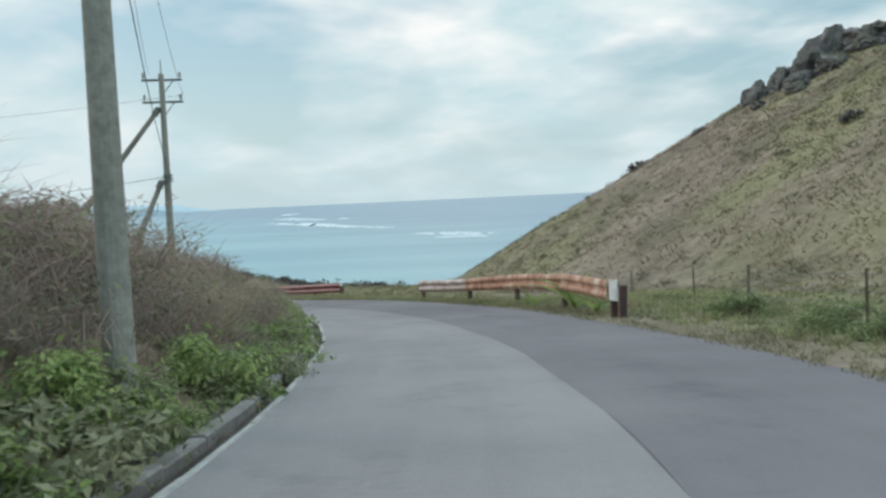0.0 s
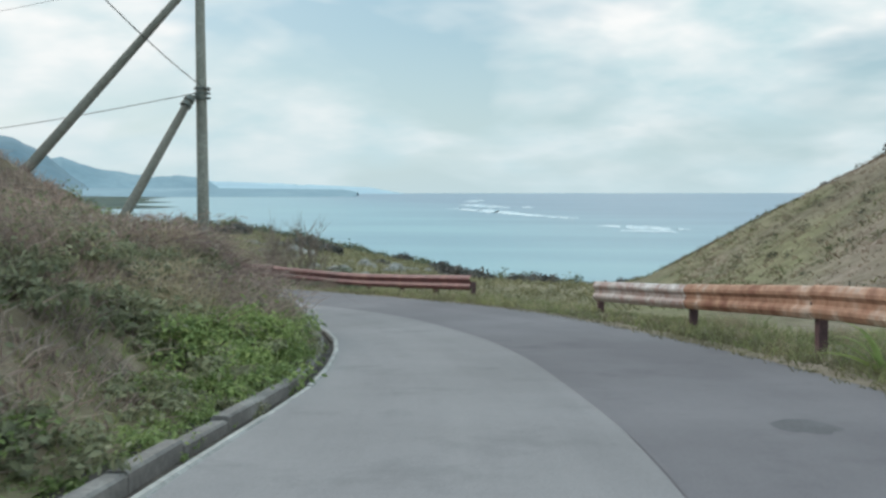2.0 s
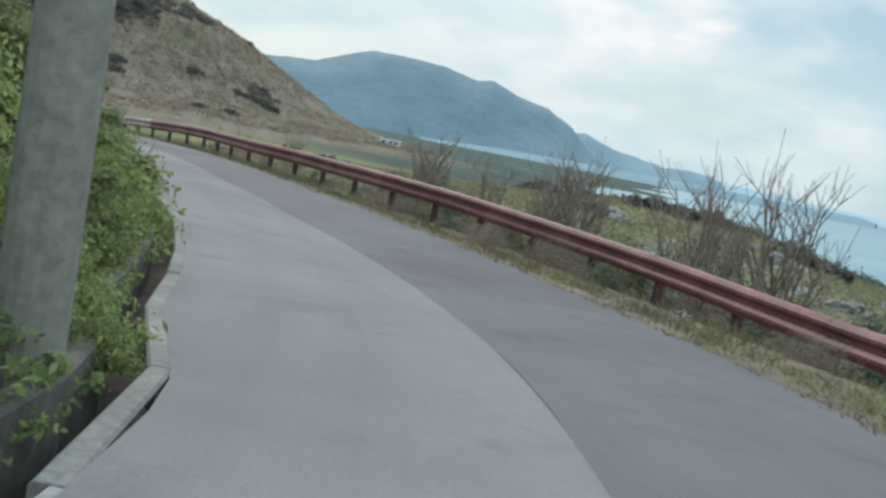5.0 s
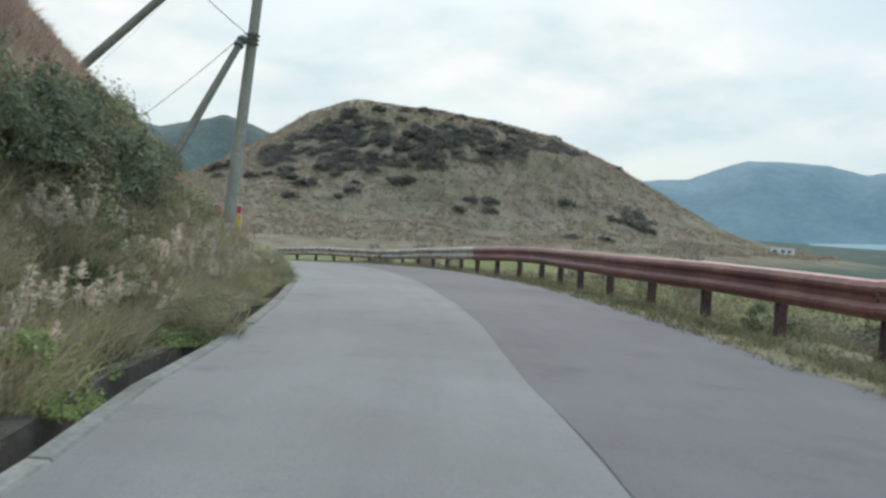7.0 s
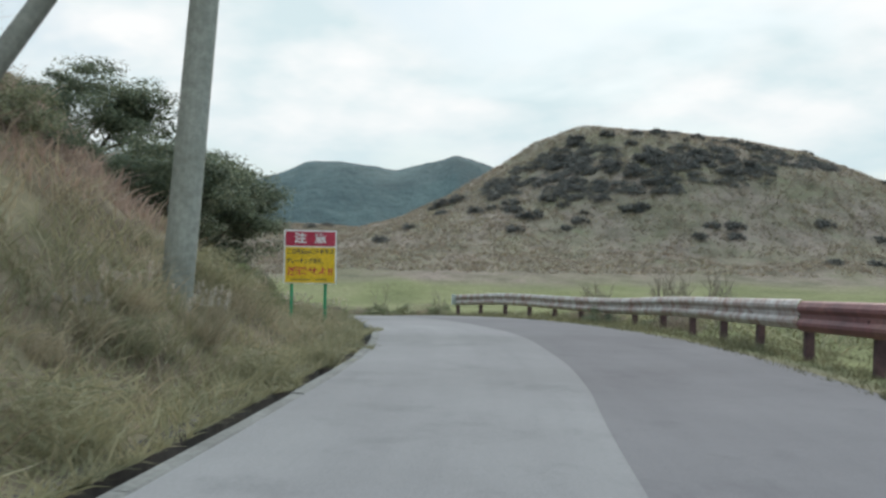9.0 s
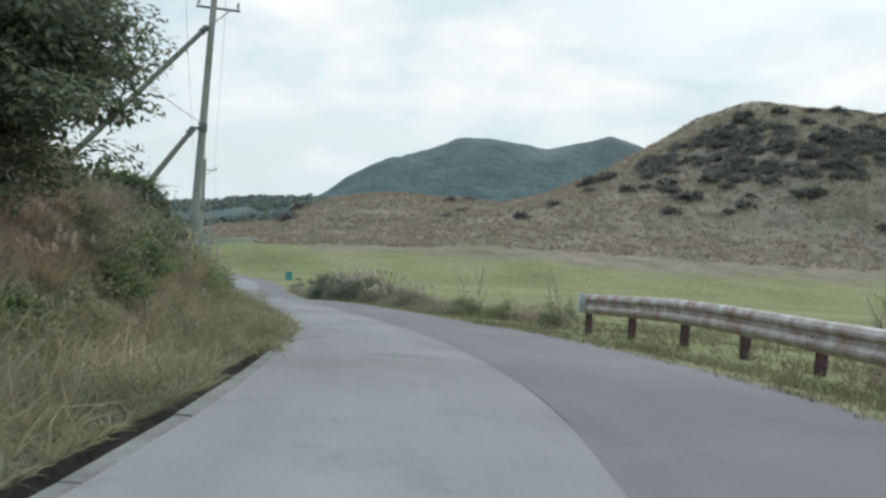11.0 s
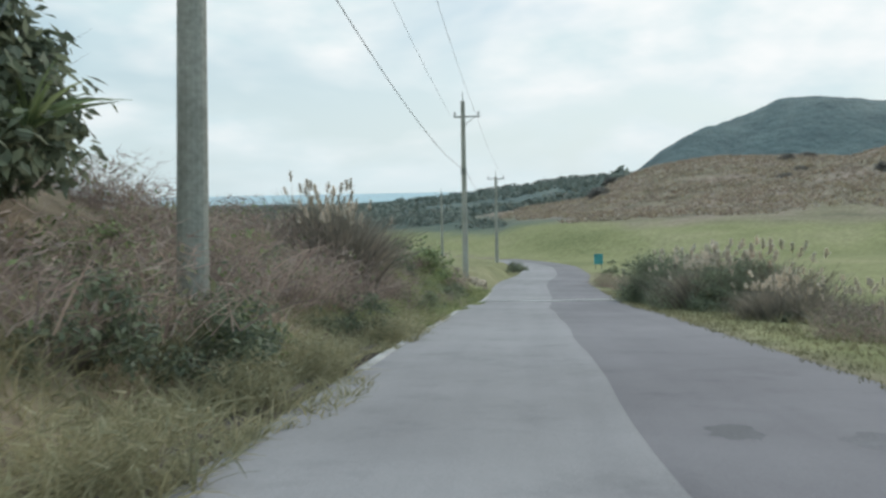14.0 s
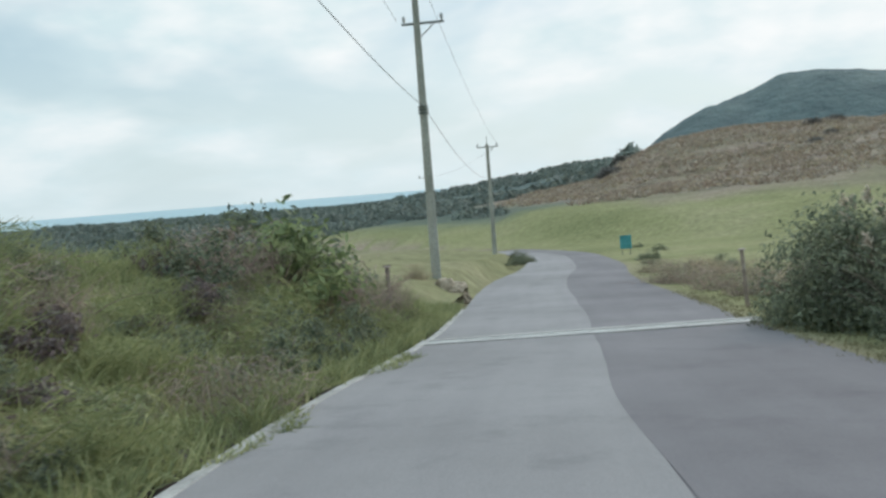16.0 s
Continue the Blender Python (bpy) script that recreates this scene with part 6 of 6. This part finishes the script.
# ---------------------------------------------------------------- cables and the guy wire
def cable(a, b, sag, r, label="black power cable slung between two poles"):
    a, b = Vector(a), Vector(b)
    n = 26
    pts = [a.lerp(b, i / n) - Vector((0, 0, sag * 4 * (i / n) * (1 - i / n))) for i in range(n + 1)]
    side = (b - a).cross(Vector((0, 0, 1))).normalized()
    v = [p + side * r * math.cos(k * math.tau / 5) + Vector((0, 0, r * math.sin(k * math.tau / 5))) for p in pts for k in range(5)]
    f = [(5 * i + k, 5 * i + (k + 1) % 5, 5 * i + 5 + (k + 1) % 5, 5 * i + 5 + k) for i in range(n) for k in range(5)]
    ob = link_mesh("power_cable", v, f, rubber)
    return tagged(ob, label, "cable", group="cables along the road")


CHAIN = [((-3.72, 9.69, 6.6), (-10.1, 34.9, 2.98)), ((-10.1, 35.1, 2.98), (-42.7, 49.2, 2.75)), ((-42.7, 49.2, 2.75), (-82.3, 47.75, 0.25)), ((-82.3, 47.75, 0.25), (-126.3, 40.4, -2.9)),
         ((-126.3, 40.4, -2.9), (-163.0, 35.0, -5.4))]
for a, b in CHAIN:
    cable(a, b, 0.7, 0.010)
TOPS = [((-3.7, 9.74, 7.7), (-9.5, 35.0, 5.9)), ((-3.7, 9.74, 7.7), (-10.7, 35.0, 6.7)), ((-9.5, 35.0, 5.9), (-42.4, 49.9, 6.85)), ((-42.4, 49.9, 6.85), (-82.2, 48.3, 4.5)),
        ((-82.2, 48.3, 4.5), (-126.2, 41.1, 0.2)), ((-126.2, 41.1, 0.2), (-163, 35.8, -2.95)), ((-163, 35.8, -2.95), (-190, 23.4, -4.6)), ((-82.4, 46.9, 4.5), (-126.4, 39.6, 0.2))]
for a, b in TOPS:
    cable(a, b, 0.5, 0.006, "thin overhead line between two pole tops")


def guy_wire():
    ob = empty("guy_wire", pose(-77.7, 48.3, -4.6))
    tagged(ob, "steel guy wire with a yellow plastic guard at its foot", "guy wire")
    o = Vector((-77.7, 48.3, -4.6))
    a, b = Vector((-77.75, 48.28, -4.35)) - o, Vector((-78.5, 48.2, -3.4)) - o
    way = (b - a).normalized()
    bm = bmesh.new()
    tube(bm, a - way * 0.5, a + way * 6.2, 0.007, n=6)
    part("wire", bm, dark_steel, ob)
    bm = bmesh.new()
    tube(bm, a + way * 0.3, b, 0.026, 0.022, 10)
    part("guard", bm, yellow_paint, ob, "yellow plastic tube")
    bm = bmesh.new()
    tube(bm, a, a + way * 0.32, 0.055, 0.055, 10)
    tube(bm, a + way * 0.32, a + way * 0.38, 0.055, 0.026, 10)
    part("boot", bm, yellow_paint, ob, "thicker yellow boot")


guy_wire()


# ---------------------------------------------------------------- rocks, fence, posts, plants by the rail
rock_grey = speckled("weathered_grey_rock", (0.075, 0.073, 0.072), (0.125, 0.122, 0.12), (0.195, 0.19, 0.185), 0.8, 5, 0.95, 0.9, depth=0.12)
rt = rock_grey.node_tree
r_geo = rt.nodes.new("ShaderNodeNewGeometry")
r_sep = rt.nodes.new("ShaderNodeSeparateXYZ")
rt.links.new(r_geo.outputs["Normal"], r_sep.inputs[0])
r_moss = rt.nodes.new("ShaderNodeMath")
r_moss.operation = "MULTIPLY"
rt.links.new(ramp(rt, r_sep.outputs[2], (0.45, (0, 0, 0)), (0.75, (1, 1, 1))), r_moss.inputs[0])
rt.links.new(ramp(rt, noise_of(rt, 0.9, 4, 0.6, world_at(rt)), (0.42, (0, 0, 0)), (0.55, (1, 1, 1))), r_moss.inputs[1])
r_bsdf = next(n for n in rt.nodes if n.type == "BSDF_PRINCIPLED")
r_bare = r_bsdf.inputs["Base Color"].links[0].from_socket
rt.links.new(mixed(rt, r_moss.outputs[0], r_bare, (0.075, 0.085, 0.045)), r_bsdf.inputs["Base Color"])


rock_pale = speckled("pale_grey_rock", (0.20, 0.195, 0.18), (0.30, 0.295, 0.275), (0.39, 0.385, 0.365), 0.8, 5, 0.95, 0.9, depth=0.12)
rock_tan = speckled("tan_rock", (0.20, 0.165, 0.12), (0.29, 0.24, 0.18), (0.37, 0.31, 0.24), 0.8, 5, 0.95, 0.9, depth=0.12)


def boulder(name, label, p, size, seed, turn=0.0, mat=rock_grey):
    bm = bmesh.new()
    bmesh.ops.create_icosphere(bm, subdivisions=4, radius=1.0)
    off = Vector((seed * 7.3, seed * 3.1, seed * 1.7))
    for w in bm.verts:
        n = w.co.normalized()
        k = 1 + 0.34 * noise.noise(n * 1.3 + off) + 0.28 * (0.4 - abs(noise.noise(n * 2.6 + off)) * 1.6) + 0.14 * (0.3 - abs(noise.noise(n * 6 + off)))
        w.co = n * k
        w.co.z = round(w.co.z * 5) / 5 * 0.4 + w.co.z * 0.6
    bm.transform(Matrix.Diagonal((*size, 1)))
    ob = part(name, bm, mat)
    ob.matrix_world = pose(p[0], p[1], ground_at(p[0], p[1]) - size[2] * 0.25, 0, 0, turn)
    return tagged(ob, label, "rock", group="rocks on the hill top" if mat is rock_grey else "rocks by the road and shore")


for i, (x, y, sx, sy, sz) in enumerate(((25.2, 62.4, 2.2, 2.0, 2.3), (21.7, 66.0, 0.9, 1.1, 1.3), (27.6, 61.6, 2.6, 2.0, 1.1), (30.0, 59.6, 2.4, 2.0, 0.6), (23.0, 61.2, 1.1, 1.2, 0.8),
                                        (22.4, 59.9, 0.8, 1.0, 0.5), (24.6, 60.0, 1.2, 1.1, 0.9), (23.0, 64.5, 1.1, 1.0, 1.3), (20.8, 62.6, 0.6, 0.8, 0.35), (26.6, 59.2, 0.9, 0.8, 0.5))):
    boulder("rock", "weathered grey rock outcrop near the hill's crest", (x, y), (sx, sy, sz), i + 1, i * 40)

for i, (x, y, r) in enumerate(COAST_ROCKS):
    boulder("rock", "pale lichen-grey rock on the coastal slope", (x, y), (r, r * 0.8, r * 0.6), i + 20, i * 70, rock_pale)
boulder("boulder", "tan weathered boulder beside the field road", (-123.3, 41.6), (0.75, 0.6, 0.55), 9, 20, rock_tan)


def crumpled_bag(x, y, size, seed):
    bm = bmesh.new()
    bmesh.ops.create_icosphere(bm, subdivisions=3, radius=1.0)
    off = Vector((seed * 5.1, seed * 2.3, 0))
    for w in bm.verts:
        n = w.co.normalized()
        w.co = n * (1 + 0.5 * noise.noise(n * 2.1 + off) + 0.3 * noise.noise(n * 5.3 + off))
    bm.transform(Matrix.Diagonal((size, size * 0.7, size * 0.5, 1)))
    ob = part("plastic_bag", bm, plate_white)
    ob.matrix_world = pose(x, y, ground_at(x, y) + size * 0.25, 0, 0, seed * 50)
    return tagged(ob, "crumpled white plastic bag lying in the roadside grass", "litter")


crumpled_bag(-13.0, 46.5, 0.20, 1)
crumpled_bag(*at_road(99.0, 2.75), 0.16, 2)

fence = empty("wire_fence", pose(5.6, 18.7, ground_at(5.6, 18.7)))
tagged(fence, "sagging wire fence on dark thin posts in the meadow", "fence")
FENCE = [(4.9, 6.0), (5.2, 12.2), (5.7, 18.7), (6.5, 25.8), (6.2, 33.0), (5.0, 40.0)]
tops = []
for i, (x, y) in enumerate(FENCE):
    g = ground_at(x, y)
    bm = bmesh.new()
    tube(bm, (0, 0, -0.3), (0.03 * (i % 3 - 1), 0.02, 0.85), 0.026, 0.02, 8)
    bm.transform(Matrix.Translation(Vector((x, y, g)) - fence.location))
    part("post", bm, bark, fence)
    tops.append(Vector((x, y, g)) - fence.location)
for h in (0.30, 0.54, 0.78):
    for a, b in zip(tops, tops[1:]):
        bm = bmesh.new()
        mid = (a + b) / 2 + Vector((0, 0, h - 0.05))
        tube(bm, a + Vector((0, 0, h)), mid, 0.004, n=4, caps=False)
        tube(bm, mid, b + Vector((0, 0, h)), 0.004, n=4, caps=False)
        part("wire", bm, dark_steel, fence)


def marker_post(x, y, high, r, mat, cap, label, lean=0.0):
    ob = empty("marker_post", pose(x, y, ground_at(x, y), lean, lean * 0.5, 0))
    tagged(ob, label, "post")
    bm = bmesh.new()
    tube(bm, (0, 0, -0.3), (0, 0, high), r, r * 0.9, 10)
    part("shaft", bm, mat, ob)
    bm = bmesh.new()
    tube(bm, (0, 0, high - 0.005), (0, 0, high + cap), r * 1.9, r * 1.5, 10)
    part("cap", bm, mat if cap < 0.03 else white_paint, ob)
    return ob


marker_post(-4.65, 18.94, 0.75, 0.012, dark_steel, 0.06, "thin marker stick with a white reflector among the weeds", 8)
marker_post(-110.8, 43.6, 1.0, 0.04, twig, 0.02, "pale weathered post beside the cattle grid")
marker_post(-111.4, 43.4, 0.95, 0.05, bark, 0.02, "dark weathered post beside the cattle grid")
marker_post(-111.2, 50.15, 1.05, 0.04, twig, 0.02, "dark wooden fence post at the pasture corner", 3)
marker_post(-104.6, 52.3, 1.3, 0.05, bark, 0.02, "leaning dark fence post in the pampas grass", 9)
marker_post(-102.3, 52.8, 1.3, 0.05, bark, 0.02, "leaning dark fence post in the pampas grass", -10)
for x, y in ((-97.5, 38.5), (-101, 37.2), (-105, 38.0), (-94, 39.5)):
    marker_post(x, y, 1.0, 0.04, bark, 0.02, "short dark fence post on the berm", 5)


def frond_plant(x, y, size, seed):
    rng = np.random.RandomState(seed)
    ob = empty("frond_plant", pose(x, y, ground_at(x, y)))
    tagged(ob, "yellow-green plant with long arching fronds behind the rail", "plant")
    for _ in range(11):
        w = unit(np.array([[rng.normal(0, 0.4), rng.normal(0, 0.4), 1.0]]))
        v, f = blade_strips(np.array([[0.0, 0, 0]]), w, size * rng.uniform(0.7, 1.1), 0.05, 0.5, rng, 6)
        quick_mesh("frond", v, f, leaf_bright, ob)
    return ob


frond_plant(2.65, 21.34, 1.25, 1)
frond_plant(1.9, 23.94, 0.75, 2)
frond_plant(2.8, 19.34, 0.7, 3)


# ---------------------------------------------------------------- cattle grid across the road
grid_ob = empty("cattle_grid", pose(*along(141.6, -0.6)))
tagged(grid_ob, "cattle grid of steel bars between pale concrete sills", "cattle grid")
inv_grid = grid_ob.matrix_world.inverted()


def across(name, s0, s1, low, high, mat):
    v = []
    for l, ds in ((1.95, -0.45), (-3.15, 0.35)):
        for s, z in ((s0, low), (s1, low), (s1, high), (s0, high)):
            v.append(inv_grid @ along(s + ds, l, z))
    f = [(0, 1, 2, 3), (7, 6, 5, 4), (0, 4, 5, 1), (1, 5, 6, 2), (2, 6, 7, 3), (3, 7, 4, 0)]
    link_mesh(name, v, f, mat, grid_ob)


galvanised = speckled("galvanised_steel", (0.30, 0.305, 0.30), (0.40, 0.405, 0.40), (0.48, 0.485, 0.48), 2, 30, 0.55, 0.2, 0.3)
across("sill", 141.10, 141.28, -0.2, 0.015, kerb_grey)
across("sill", 141.74, 141.95, -0.2, 0.020, kerb_grey)
across("pit", 141.28, 141.74, -0.2, -0.09, litter)
for k in range(6):
    across("bar", 141.295 + 0.074 * k, 141.350 + 0.074 * k, -0.05, 0.012, galvanised)

# ---------------------------------------------------------------- worn patches and the seam of the carriageway
tar = speckled("dark_tar", (0.085, 0.083, 0.088), (0.105, 0.102, 0.108), (0.13, 0.127, 0.135), 1.2, 40, 0.9, 0.4)


def patch(x, y, a, b, turn, seed):
    """A sunken, dark patch with an uneven edge."""
    rr = random.Random(seed)
    s, l, z = (float(q[0]) for q in road_frame(np.array([x]), np.array([y])))
    c = along(s, l)
    v = [(c.x, c.y, c.z - 0.002)]
    for k in range(18):
        w = math.tau * k / 18
        r = rr.uniform(0.75, 1.15)
        u, t = a * r * math.cos(w), b * r * math.sin(w)
        q = along(s + t, l + u)
        v.append((q.x, q.y, q.z - 0.002))
    link_mesh("patch", v, [(0, k + 1, (k + 1) % 18 + 1) for k in range(18)], tar, road)


for i, (x, y, a, b) in enumerate(((0.62, 20.6, 0.2, 0.3), (-79.46, 52.72, 0.17, 0.3), (-79.3, 53.5, 0.2, 0.28))):
    patch(x, y, a, b, 0, i)
strip("seam", np.arange(-30, 150, 0.6), [lambda s: (seam(s) - 0.012 - 0.03 * abs(math.sin(s * 1.7)), 0.0015), lambda s: (seam(s) + 0.015 + 0.03 * math.sin(s * 0.9), 0.0015)], asphalt_dark, road)

# ---------------------------------------------------------------- surf and the far white house
foam = speckled("sea_foam", (0.42, 0.50, 0.54), (0.54, 0.61, 0.64), (0.66, 0.72, 0.74), 0.05, 0.4, 0.9, 0.2, depth=0.3)


def surf(points, wide, seed, high=2.2):
    """A broken line of white water just above the sea."""
    rng = np.random.RandomState(seed)
    at, p = spline(np.array([(x, y, 0.0) for x, y in points]), 4.0)
    v, f = [], []
    for i, (x, y, _) in enumerate(p):
        k = (0.25 + 0.75 * math.sin(math.pi * (i + 0.5) / len(p))) * rng.uniform(0.75, 1.15)
        sh = rng.normal(0, wide * 0.1)
        v += [(x, y - wide * k / 2 + sh, SEA + 0.1), (x, y + sh, SEA + high * k), (x, y + wide * k / 2 + sh, SEA + 0.1)]
    for i in range(len(p) - 1):
        if rng.uniform() > 0.03:
            f += [(3 * i + j, 3 * i + 3 + j, 3 * i + 4 + j, 3 * i + 1 + j) for j in (0, 1)]
    return tagged(link_mesh("surf", v, f, foam), "white surf breaking over the reef", "surf", kind="stuff")


surf([(-178, 960), (-105, 804), (-75, 725), (-31, 634)], 60, 1, 1.3)
surf([(-205, 1190), (-160, 1090), (-120, 1000)], 100, 2, 1.6)
surf([(-262, 1600), (-228, 1530)], 150, 3, 1.6)
surf([(-112, 1040), (-96, 1005)], 60, 4, 1.0)
surf([(-16, 512), (5, 492), (29, 470)], 30, 5, 1.1)
surf([(-4, 455), (12, 448), (24, 440)], 16, 6, 0.9)


def far_house(x, y, wide, deep, high, yaw):
    g = ground_at(x, y)
    ob = empty("house", pose(x, y, g, 0, 0, yaw))
    tagged(ob, "small white flat-roofed building far across the pasture", "house")
    bm = bmesh.new()
    box(bm, (wide, deep, high), pose(0, 0, high / 2 - 0.3), 0.03)
    part("wall", bm, white_paint, ob)
    bm = bmesh.new()
    box(bm, (wide + 0.5, deep + 0.5, 0.18), pose(0, 0, high - 0.2), 0.03)
    part("roof", bm, white_paint, ob)
    for u in (-0.3, 0.05, 0.32):
        bm = bmesh.new()
        box(bm, (wide * 0.16, 0.08, high * 0.35), pose(u * wide, -deep / 2 - 0.01, high * 0.45), 0.01)
        part("window", bm, black_paint, ob)


far_house(-226.0, 262.0, 6.5, 4.0, 1.9, 40)

for ob in PATTERN:
    for o in (*ob.children_recursive, ob):
        bpy.data.objects.remove(o)
